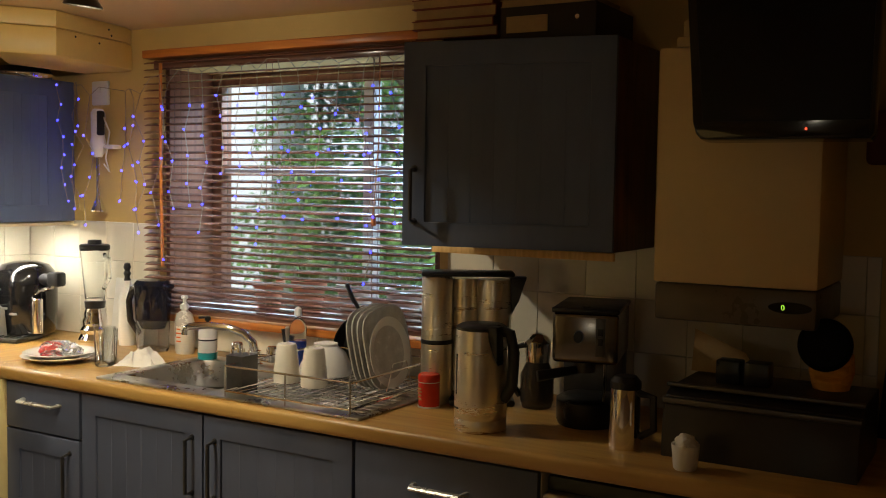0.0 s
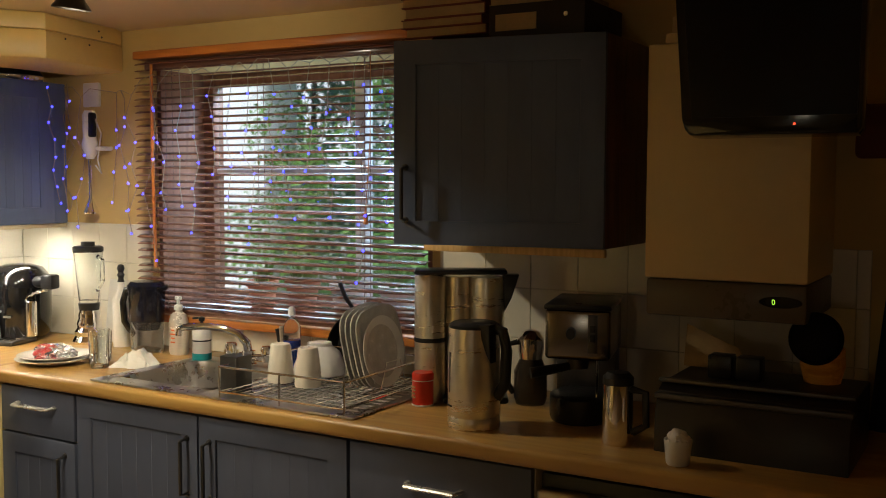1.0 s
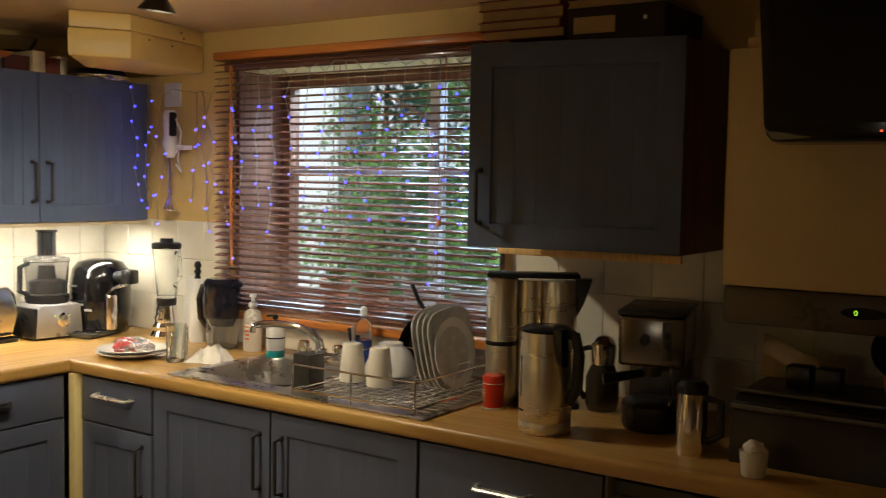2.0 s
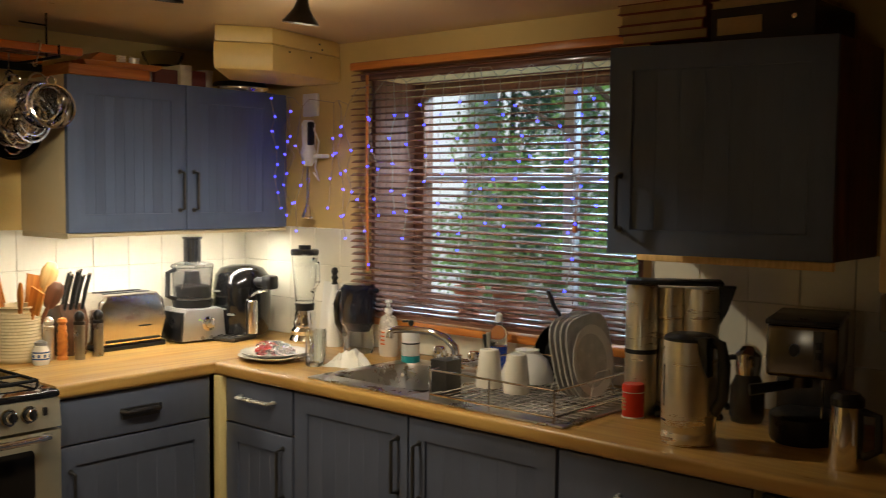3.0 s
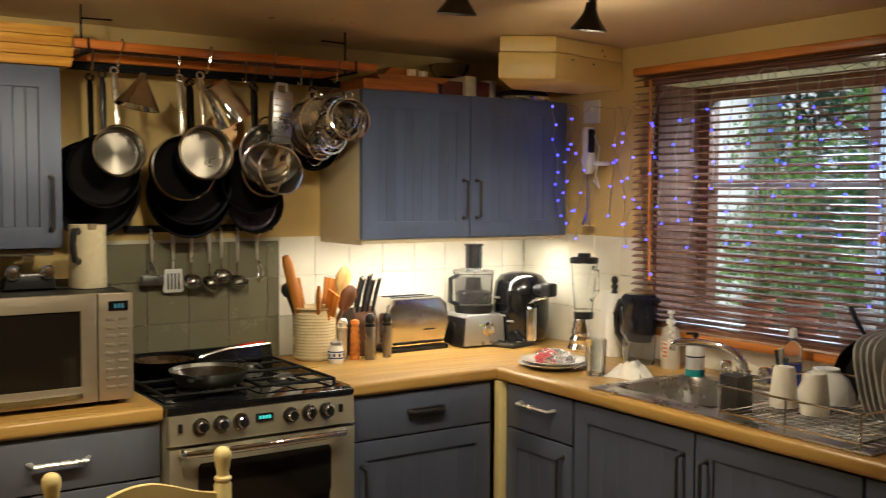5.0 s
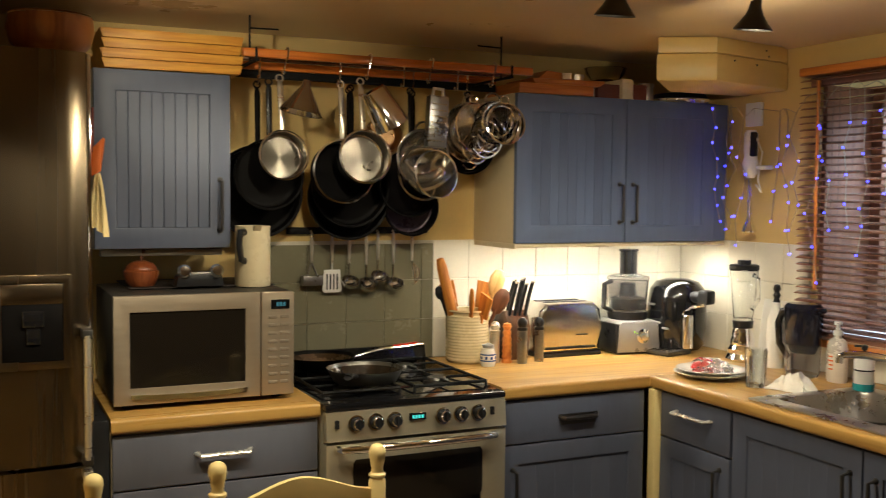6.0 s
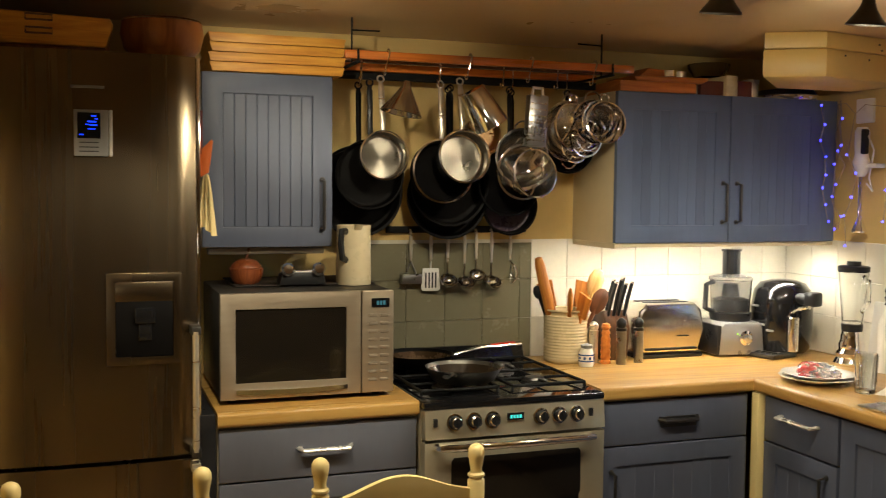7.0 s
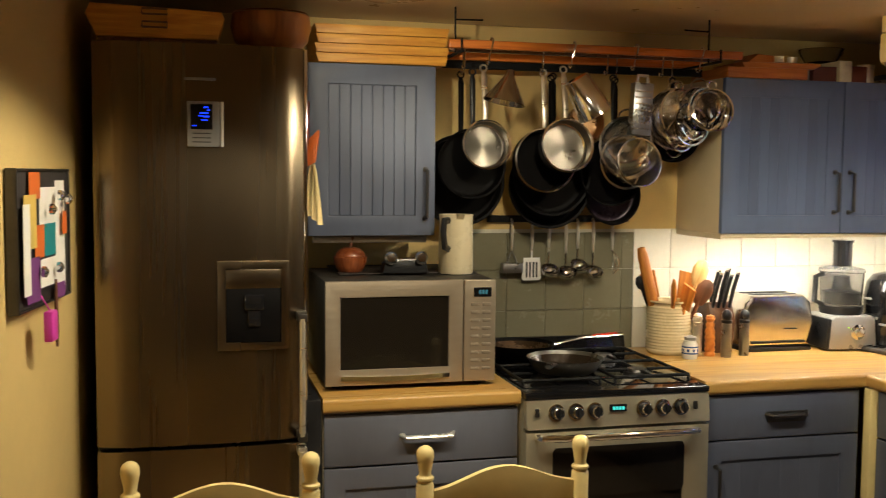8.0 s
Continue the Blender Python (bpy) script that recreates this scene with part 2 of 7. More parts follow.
TOWEL = M("cream_cloth", (0.68, 0.54, 0.26), 0.95, 0, 0.1, 20, 0.6, 200)
PINK = M("pink_plastic", (0.62, 0.05, 0.38), 0.4, 0, 0.08, 9, 0.02)
PURPLE = M("purple_card", (0.16, 0.04, 0.18), 0.7, 0, 0.1, 9, 0.02)
BROWNPAN = M("bronze_pan_inside", (0.075, 0.045, 0.022), 0.26, 0.5, 0.35, 14, 0.1)
OVENGLASS = M("oven_glass", (0.010, 0.008, 0.006), 0.08, 0, 0.2, 4, 0, coat=0.3)
COOKER = M("cooker_steel", (0.60, 0.55, 0.40), 0.36, 0.75, 0.07, 6, 0.04, 60, (1, 14, 1), 0.08)
MWSTEEL = M("microwave_steel_paint", (0.40, 0.33, 0.24), 0.38, 0.6, 0.06, 6, 0.03, 60, (1, 1, 10), 0.08)
BUTTON = M("tan_button", (0.24, 0.195, 0.14), 0.5, 0, 0.08, 9, 0.02)


# ---- mesh helpers ----
I4 = Matrix.Identity(4)


def box(bm, x0, x1, y0, y1, z0, z1, bev=0.003, seg=2, m=I4):
    g = bmesh.ops.create_cube(bm, size=1.0)
    bmesh.ops.transform(bm, matrix=m @ Matrix.Translation(((x0 + x1) / 2, (y0 + y1) / 2, (z0 + z1) / 2)) @ Matrix.Diagonal((abs(x1 - x0), abs(y1 - y0), abs(z1 - z0), 1)), verts=g["verts"])
    if bev:
        bev = min(bev, 0.45 * min(abs(x1 - x0), abs(y1 - y0), abs(z1 - z0)))
        edges = list({e for v in g["verts"] for e in v.link_edges})
        bmesh.ops.bevel(bm, geom=edges, offset=bev, segments=seg, affect="EDGES", profile=0.5)
    return bm


def lathe(bm, prof, n=32, m=I4, squash=(1, 1)):
    """A turned form: (radius, height) from bottom to top, round local z."""
    rings = []
    for r, z in prof:
        if r < 1e-5:
            rings.append([bm.verts.new(m @ Vector((0, 0, z)))])
        else:
            rings.append([bm.verts.new(m @ Vector((squash[0] * r * math.cos(2 * math.pi * k / n), squash[1] * r * math.sin(2 * math.pi * k / n), z))) for k in range(n)])
    for a, b in zip(rings, rings[1:]):
        if len(a) == 1 and len(b) == 1:
            continue
        for k in range(n):
            q = (k + 1) % n
            if len(a) == 1:
                bm.faces.new((a[0], b[q], b[k]))
            elif len(b) == 1:
                bm.faces.new((a[k], a[q], b[0]))
            else:
                bm.faces.new((a[k], a[q], b[q], b[k]))
    return bm


def tube(bm, pts, r, n=8, m=I4, flat=1.0):
    """A round bar along a line of points."""
    pts = [Vector(p) for p in pts]
    rings = []
    side = None
    for i, p in enumerate(pts):
        d = (pts[min(i + 1, len(pts) - 1)] - pts[max(i - 1, 0)]).normalized()
        if side is None:
            side = d.cross(Vector((0, 0, 1)) if abs(d.z) < 0.9 else Vector((1, 0, 0))).normalized()
        side = (side - d * side.dot(d)).normalized()
        up = d.cross(side)
        rr = r[i] if isinstance(r, (list, tuple)) else r
        rings.append([bm.verts.new(m @ (p + rr * (math.cos(2 * math.pi * k / n) * side + flat * math.sin(2 * math.pi * k / n) * up))) for k in range(n)])
    for a, b in zip(rings, rings[1:]):
        for k in range(n):
            bm.faces.new((a[k], a[(k + 1) % n], b[(k + 1) % n], b[k]))
    bm.faces.new(rings[0][::-1])
    bm.faces.new(rings[-1])
    return bm


def arc(c, r, a0, a1, n, u=(1, 0, 0), v=(0, 0, 1)):
    c, u, v = Vector(c), Vector(u), Vector(v)
    return [c + r * (math.cos(radians(a0 + (a1 - a0) * i / n)) * u + math.sin(radians(a0 + (a1 - a0) * i / n)) * v) for i in range(n + 1)]


def prism(bm, pts, lo, hi, axis="y", bev=0.0, m=I4):
    """A flat outline given thickness. axis y: points are (x, z); x: (y, z); z: (x, y)."""
    put = {"y": lambda p, t: (p[0], t, p[1]), "x": lambda p, t: (t, p[0], p[1]), "z": lambda p, t: (p[0], p[1], t)}[axis]
    a = [bm.verts.new(m @ Vector(put(p, lo))) for p in pts]
    b = [bm.verts.new(m @ Vector(put(p, hi))) for p in pts]
    n = len(pts)
    faces = [bm.faces.new(a[::-1]), bm.faces.new(b)]
    faces += [bm.faces.new((a[k], a[(k + 1) % n], b[(k + 1) % n], b[k])) for k in range(n)]
    if bev:
        edges = list(set(faces[0].edges) | set(faces[1].edges))
        bmesh.ops.bevel(bm, geom=edges, offset=bev, segments=2, affect="EDGES", profile=0.5)
    return bm


def mesh_of(name, bm, material):
    bmesh.ops.recalc_face_normals(bm, faces=bm.faces[:])
    me = bpy.data.meshes.new(name)
    bm.to_mesh(me)
    bm.free()
    me.materials.append(material)
    me.polygons.foreach_set("use_smooth", [True] * len(me.polygons))
    me.set_sharp_from_angle(angle=radians(38))
    return me


def part(name, bm, material, parent, label="", m=None):
    ob = new(name, mesh_of(name, bm, material))
    ob.parent = parent
    if m is not None:
        ob.matrix_basis = m
    if label:
        ob["label"] = label
    return ob


def piece(name, me, parent, m):
    ob = new(name, me)
    ob.parent = parent
    ob.matrix_basis = m
    return ob


def thing(name, at, turn, label, category, group="", kind=""):
    ob = new(name)
    ob.empty_display_size = 0.05
    ob.matrix_basis = pose(*at, 0, 0, turn)
    return tagged(ob, label, category, group, kind)


def solo(name, bm, material, at, turn, label, category, group="", kind=""):
    ob = new(name, mesh_of(name, bm, material))
    ob.matrix_basis = pose(*at, 0, 0, turn)
    return tagged(ob, label, category, group, kind)


def NB():
    return bmesh.new()


def word(parent, text, size, m, material):
    cu = bpy.data.curves.new("lettering", "FONT")
    cu.body, cu.size, cu.extrude, cu.align_x, cu.align_y = text, size, 0.0004, "CENTER", "CENTER"
    tmp = bpy.data.objects.new("lettering", cu)
    me = bpy.data.meshes.new_from_object(tmp)
    bpy.data.objects.remove(tmp)
    me.materials.append(material)
    return piece("lettering", me, parent, m)


def cloth(w0, w1, h, waves, amp, thick=0.003, n=36, rows=14):
    """A hanging cloth with folds that open towards the hem."""
    bm = NB()
    grid = []
    for side in (0, 1):
        g = []
        for r in range(rows + 1):
            f = r / rows
            w = w0 + (w1 - w0) * f ** 0.6
            g.append([bm.verts.new(((k / n - 0.5) * w, amp * (0.4 + 0.6 * f) * math.sin(2 * math.pi * waves * k / n + 0.8 * f) + side * thick, -h * f + 0.012 * math.sin(5 * k / n) * f)) for k in range(n + 1)])
        grid.append(g)
    for g in grid:
        for r in range(rows):
            for k in range(n):
                bm.faces.new((g[r][k], g[r][k + 1], g[r + 1][k + 1], g[r + 1][k]))
    a, b = grid
    for r in range(rows):
        bm.faces.new((a[r][0], a[r + 1][0], b[r + 1][0], b[r][0]))
        bm.faces.new((a[r][n], b[r][n], b[r + 1][n], a[r + 1][n]))
    for k in range(n):
        bm.faces.new((a[0][k], b[0][k], b[0][k + 1], a[0][k + 1]))
        bm.faces.new((a[rows][k], a[rows][k + 1], b[rows][k + 1], b[rows][k]))
    return bm


FACE_S = Matrix.Rotation(radians(90), 4, "X")


# ---- the room ----
XW, YN, ZC, XE, TOP = -2.95, 2.30, 2.06, 0.95, 0.905
WX0, WX1, WZ0, WZ1, WD = -2.19, -1.02, 1.03, 1.93, 0.30

bm = NB()
box(bm, XW - 0.2, 2.8, -3.2, YN + 0.3, -0.12, 0.0, 0)
solo("floor", bm, FLOOR, (0, 0, 0), 0, "brown tiled kitchen floor", "floor", kind="structure")
bm = NB()
box(bm, XW - 0.2, 2.8, -3.2, YN + 0.3, ZC, ZC + 0.15, 0)
solo("ceiling", bm, CEIL, (0, 0, 0), 0, "low cream ceiling with a satin sheen", "ceiling", kind="structure")

bm = NB()
box(bm, XW - 0.15, XW, -0.85, YN, 0, ZC, 0)
wall_west = solo("wall_west", bm, PAINT, (0, 0, 0), 0, "yellow cream painted wall with glazed tiles above the worktop", "wall", kind="structure")
bm = NB()
for a in ((XW - 0.15, WX0, 0, ZC), (WX1, 2.8, 0, ZC), (WX0, WX1, 0, WZ0), (WX0, WX1, WZ1, ZC)):
    box(bm, a[0], a[1], YN, YN + WD, a[2], a[3], 0)
wall_north = solo("wall_north", bm, PAINT, (0, 0, 0), 0, "yellow cream painted window wall with cream tiles", "wall", kind="structure")
bm = NB()
box(bm, XE, XE + 0.12, 1.62, YN, 0, ZC, 0)
solo("wall_east", bm, PAINT, (0, 0, 0), 0, "short yellow cream wall at the end of the worktop", "wall", kind="structure")
bm = NB()
prism(bm, [(XW - 0.15, -0.74), (-2.44, -0.735), (-1.20, -0.925), (-1.20, -1.1), (XW - 0.15, -1.1)], 0, ZC, "z")
solo("wall_south", bm, PAINT, (0, 0, 0), 0, "plain yellow cream wall beside the fridge", "wall", kind="structure")
bm = NB()
box(bm, -1.35, -1.20, -3.2, -1.1, 0, ZC, 0)
box(bm, -1.35, 2.8, -3.35, -3.2, 0, ZC, 0)
box(bm, 2.8, 2.95, -3.35, YN + 0.3, 0, ZC, 0)
box(bm, XE + 0.12, 2.8, 1.62, 1.77, 0, ZC, 0)
solo("wall_back", bm, PAINT, (0, 0, 0), 0, "plain walls that close the rest of the room", "wall", kind="structure")

# window in its deep wooden reveal
win = thing("window_1", ((WX0 + WX1) / 2, YN, WZ0), 0, "brown wooden window with a deep reveal and white casement bars", "window", kind="structure")
hw, hh = (WX1 - WX0) / 2, WZ1 - WZ0
bm = NB()
box(bm, -hw, -hw + 0.02, 0.004, WD, 0, hh, 0.002)
box(bm, hw - 0.02, hw, 0.004, WD, 0, hh, 0.002)
part("reveal_lining", bm, REVEALWOOD, win)
bm = NB()
box(bm, -hw + 0.02, hw - 0.02, 0.004, WD, hh - 0.02, hh, 0.002)
part("reveal_head", bm, PAINT, win, "painted reveal head")
bm = NB()
box(bm, -hw + 0.02, hw - 0.02, 0.004, WD, 0, 0.015, 0.002)
part("sill_board", bm, UPVC, win)
bm = NB()
for a in ((-hw + 0.02, -hw + 0.07, 0.015, hh - 0.02), (hw - 0.07, hw - 0.02, 0.015, hh - 0.02), (-hw + 0.07, hw - 0.07, hh - 0.065, hh - 0.02), (-hw + 0.07, hw - 0.07, 0.015, 0.07)):
    box(bm, a[0], a[1], 0.22, 0.28, a[2], a[3], 0.006)
part("window_frame", bm, REVEALWOOD, win)
bm = NB()
box(bm, 0.135, 0.18, 0.225, 0.275, 0.07, hh - 0.065, 0.006)
part("mullion", bm, UPVC, win)
bm = NB()
box(bm, -hw + 0.07, 0.135, 0.235, 0.27, 0.50, 0.525, 0.004)
box(bm, 0.18, hw - 0.07, 0.235, 0.27, 0.50, 0.525, 0.004)
part("glazing_bar", bm, UPVC, win)
for a, b in ((-hw + 0.07, 0.135), (0.18, hw - 0.07)):
    bm = NB()
    box(bm, a, b, 0.25, 0.254, 0.07, hh - 0.065, 0)
    part("pane", bm, GLASS, win).visible_shadow = False
bm = NB()
box(bm, -hw - 0.03, hw + 0.04, -0.06, 0.003, -0.028, 0.0, 0.006)
part("window_board", bm, PINE, win, "orange pine window board")
# pots on the sill behind the blind
for px, r, mat, h, lab in ((-1.80, 0.055, TERRACOTTA, 0.11, "terracotta plant pot on the window sill"), (-1.62, 0.060, TERRACOTTA, 0.12, "terracotta plant pot on the window sill"), (-1.42, 0.065, STONEPOT, 0.12, "pale stoneware pot on the window sill"), (-1.22, 0.065, STONEPOT, 0.12, "pale stoneware pot on the window sill")):
    pot = thing("plant_pot", (px, YN + 0.12, WZ0 + 0.015), 0, lab, "plant pot", "pots on the sill")
    bm = NB()
    lathe(bm, [(0, 0), (r * 0.7, 0), (r * 0.95, h * 0.8), (r * 1.05, h * 0.8), (r * 1.05, h), (r * 0.92, h), (r * 0.85, h * 0.88), (0, h * 0.86)], 24)
    part("pot", bm, mat, pot)
    bm = NB()
    for k in range(26):
        a, l = random.uniform(0, 6.28), random.uniform(0.03, 0.085)
        p = Vector((0.4 * r * math.cos(a), 0.4 * r * math.sin(a), h * 0.86))
        q = p + Vector((0.5 * l * math.cos(a), 0.5 * l * math.sin(a), l))
        s = Vector((-math.sin(a), math.cos(a), 0)) * 0.008
        c = (p + q) / 2 + Vector((0, 0, 0.01))
        vs = [bm.verts.new(v) for v in (p, c + s, q, c - s)]
        bm.faces.new(vs)
    part("leaves", bm, LEAF, pot)

# outside: lawn, white house wall, hedge and tree
bm = NB()
box(bm, -60, 60, YN + WD + 0.01, 120, -0.3, -0.05, 0)
solo("ground", bm, GRASS, (0, 0, 0), 0, "lawn outside the window", "ground", kind="structure")
bm = NB()
box(bm, -6.4, -4.47, 5.6, 6.0, -0.05, 4.5, 0.01)
solo("white_garden_wall", bm, RENDER, (0, 0, 0), 0, "white rendered wall of the house next door", "wall", kind="structure")
house = thing("neighbour_house", (-4.0, 12.0, -0.05), 0, "white rendered house behind the garden trees", "house")
bm = NB()
box(bm, -9.0, 9.0, 0, 5.0, 0, 5.2, 0.02)
part("wall", bm, RENDER, house)
bm = NB()
prism(bm, [(-0.4, 5.2), (5.4, 5.2), (2.5, 7.4)], -9.3, 9.3, "x")
part("roof", bm, TERRACOTTA, house)
for x in (-6.5, -2.4, 1.6, 5.6):
    for z in (0.9, 3.3):
        bm = NB()
        box(bm, x - 0.6, x + 0.6, -0.03, 0.05, z, z + 1.2, 0.01)
        w = part("window", bm, UPVC, house)
        bm = NB()
        box(bm, x - 0.52, x + 0.52, -0.04, -0.031, z + 0.08, z + 1.12, 0)
        part("pane", bm, OVENGLASS, w)


def leaf_cloud(name, material, centres, count, size, label, seed):
    rng = random.Random(seed)
    verts, faces = [], []
    for c, r in centres:
        for _ in range(count):
            d = Vector((rng.gauss(0, 1), rng.gauss(0, 1), rng.gauss(0, 1))).normalized() * r * rng.uniform(0.45, 1.0) ** 0.6
            p = Vector(c) + d
            n = (d.normalized() + Vector((rng.gauss(0, 0.7), rng.gauss(0, 0.7), rng.gauss(0, 0.7) + 0.4))).normalized()
            u = n.orthogonal().normalized()
            a = rng.uniform(0, 6.28)
            w = n.cross(u)
            u, w = math.cos(a) * u + math.sin(a) * w, -math.sin(a) * u + math.cos(a) * w
            s = size * rng.uniform(0.6, 1.3)
            k = len(verts)
            verts += [p - u * s, p + w * s * 0.42 + n * s * 0.1, p + u * s, p - w * s * 0.42 + n * s * 0.1]
            faces.append((k, k + 1, k + 2, k + 3))
    me = bpy.data.meshes.new(name)
    me.from_pydata([tuple(v) for v in verts], [], faces)
    me.materials.append(material)
    return me


rng = random.Random(4)
tree = thing("garden_tree", (-2.7, 5.4, -0.05), 0, "leafy green garden tree seen through the blind", "tree")
bm = NB()
tube(bm, [(0, 0, 0), (0.05, 0.02, 0.8), (0.0, 0.0, 1.6), (0.1, 0, 2.6)], [0.09, 0.075, 0.06, 0.02], 10)
for k in range(7):
    a = k * 0.9
    tube(bm, [(0.02, 0, 0.7 + 0.2 * k), (0.5 * math.cos(a), 0.4 * math.sin(a), 1.0 + 0.22 * k), (0.95 * math.cos(a), 0.8 * math.sin(a), 1.25 + 0.22 * k)], [0.035, 0.022, 0.008], 7)
part("trunk", bm, BARK, tree)
cs = [((rng.uniform(-1.75, 1.6), rng.uniform(-0.5, 0.6), rng.uniform(0.4, 3.4)), rng.uniform(0.2, 0.45)) for _ in range(105)]
ob = piece("crown", leaf_cloud("crown", LEAF, cs, 330, 0.029, "", 5), tree, I4)
hedge = thing("garden_hedge", (-3.0, 7.6, -0.05), 0, "tall dense green hedge behind the garden tree", "hedge")
cs = [((rng.uniform(-5.5, 5.0), rng.uniform(-0.5, 0.5), rng.uniform(0.1, 3.9)), rng.uniform(0.3, 0.6)) for _ in range(260)]
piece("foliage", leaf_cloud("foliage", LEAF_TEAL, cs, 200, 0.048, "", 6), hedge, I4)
bm = NB()
for k in range(9):
    tube(bm, [(-5 + 1.2 * k, 0, 0), (-5 + 1.2 * k + 0.1, 0, 3.4)], [0.06, 0.015], 7)
part("stems", bm, BARK, hedge)


# ---- fitted cupboards ----
def bar_handle(bm, x, z0, z1, y, r=0.0055, out=0.028):
    tube(bm, [(x, y, z0), (x, y - out, z0 + 0.004), (x, y - out, z1 - 0.004), (x, y, z1)], r, 8)
    for z in (z0, z1):
        lathe(bm, [(0, 0), (0.009, 0), (0.008, 0.004), (0, 0.004)], 12, Matrix.Translation((x, y, z)) @ Matrix.Rotation(radians(90), 4, "X"))


def ring(bm, x0, x1, z0, z1, w, ya, yb, bev=0.0025):
    """A rectangular frame in one piece."""
    rows = []
    for y in (ya, yb):
        rows.append([bm.verts.new((x, y, z)) for x, z in ((x0, z0), (x1, z0), (x1, z1), (x0, z1))])
        rows.append([bm.verts.new((x, y, z)) for x, z in ((x0 + w, z0 + w), (x1 - w, z0 + w), (x1 - w, z1 - w), (x0 + w, z1 - w))])
    fo, fi, bo, bi = rows
    front = []
    for k in range(4):
        q = (k + 1) % 4
        front.append(bm.faces.new((fo[k], fo[q], fi[q], fi[k])))
        bm.faces.new((bo[q], bo[k], bi[k], bi[q]))
        bm.faces.new((fo[q], fo[k], bo[k], bo[q]))
        bm.faces.new((fi[k], fi[q], bi[q], bi[k]))
    rim = [e for f in front for e in f.edges if sum(g in front for g in e.link_faces) == 1]
    bmesh.ops.bevel(bm, geom=rim, offset=bev, segments=2, affect="EDGES", profile=0.5)


def door_leaf(parent, name, x0, x1, z0, z1, y, mat, boards=6, stile=0.062, groove=0.0007, recess=0.007):
    """A framed door with grooved boards set back."""
    t = 0.020
    bm = NB()
    ring(bm, x0, x1, z0, z1, stile, y - t, y)
    d = part(name, bm, mat, parent)
    w = (x1 - x0 - 2 * stile) / boards
    bm = NB()
    box(bm, 0, w, y - t + recess, y - 0.002, z0 + stile - 0.001, z1 - stile + 0.001, groove, 1)
    me = mesh_of("board", bm, mat)
    for k in range(boards):
        piece("board", me, d, Matrix.Translation((x0 + stile + k * w, 0, 0)))
    return d


def unit(name, at, turn, width, depth, height, label, body=CARCASS, low=False):
    """A cupboard body, back against the wall at y = 0, open to the front at -depth."""
    u = thing(name, at, turn, label, "cabinet")
    bm = NB()
    w = width / 2 - 0.001
    z0 = 0.12 if low else 0.0
    box(bm, -w, w, -depth, 0, z0, height, 0.0015)
    part("body", bm, body, u)
    if low:
        bm = NB()
        box(bm, -w, w, -depth + 0.06, -depth + 0.075, 0, 0.12, 0)
        part("plinth", bm, BASEBLUE, u)
    return u


def add_door(u, x0, x1, z0, z1, y, mat=BASEBLUE, boards=6, handle=None, hmat=PEWTER, groove=0.0007, recess=0.007):
    d = door_leaf(u, "door", x0, x1, z0, z1, y, mat, boards, groove=groove, recess=recess)
    if handle:
        bm = NB()
        bar_handle(bm, handle[0], handle[1], handle[2], y - 0.020)
        part("handle", bm, hmat, d, "dark pewter bar handle")
    return d


def add_drawer(u, x0, x1, z0, z1, y, handle, mat=BASEBLUE, hmat=ALU, cup=False):
    bm = NB()
    box(bm, x0, x1, y - 0.020, y, z0, z1, 0.003)
    d = part("drawer_front", bm, mat, u)
    bm = NB()
    a, b, z = handle
    if cup:
        prism(bm, [(a, z + 0.018), (b, z + 0.018), (b - 0.006, z - 0.016), (a + 0.006, z - 0.016)], y - 0.026, y - 0.020, "y")
        tube(bm, [(a, y - 0.022, z + 0.012), (a + 0.012, y - 0.042, z + 0.008), (b - 0.012, y - 0.042, z + 0.008), (b, y - 0.022, z + 0.012)], 0.008, 8)
    else:
        tube(bm, [(a, y - 0.018, z + 0.004), (a + 0.006, y - 0.045, z + 0.002), (b - 0.006, y - 0.045, z + 0.002), (b, y - 0.018, z + 0.004)], 0.0105, 8, flat=0.6)
    part("handle", bm, hmat, d, "polished bar handle" if hmat is ALU else "dark cup handle")
    return d


# window run, left to right
FY = 0.580
u = unit("base_cabinet", (-2.112, YN, 0), 0, 0.354, 0.58, 0.863, "blue-grey base cabinet with one drawer over a panelled door", low=True)
add_drawer(u, -0.172, 0.172, 0.708, 0.855, -FY, (-0.085, 0.085, 0.800))
add_door(u, -0.172, 0.172, 0.125, 0.702, -FY, boards=4, handle=(0.130, 0.50, 0.66))
u = unit("base_cabinet", (-1.4225, YN, 0), 0, 1.015, 0.58, 0.700, "blue-grey base cabinet under the sink with two panelled doors", low=True)
add_door(u, -0.505, -0.009, 0.125, 0.855, -FY, boards=6, handle=(-0.047, 0.625, 0.785))
add_door(u, -0.003, 0.505, 0.125, 0.855, -FY, boards=6, handle=(0.038, 0.625, 0.785))
u = unit("base_cabinet", (-0.654, YN, 0), 0, 0.515, 0.58, 0.863, "blue-grey base cabinet with wide drawers and a bar handle", low=True)
add_drawer(u, -0.254, 0.254, 0.68, 0.855, -FY, (-0.078, 0.070, 0.770))
add_drawer(u, -0.254, 0.254, 0.41, 0.674, -FY, (-0.078, 0.070, 0.56))
add_drawer(u, -0.254, 0.254, 0.125, 0.404, -FY, (-0.078, 0.070, 0.28))
dw = thing("dishwasher", (-0.09, YN, 0), 0, "dark dishwasher with a steel control strip under the worktop", "dishwasher")
bm = NB()
box(bm, -0.298, 0.298, -0.57, -0.01, 0.02, 0.845, 0.004)
part("body", bm, BLACK, dw)
bm = NB()
box(bm, -0.296, 0.296, -0.600, -0.572, 0.10, 0.735, 0.006)
part("door", bm, STEEL_H, dw)
bm = NB()
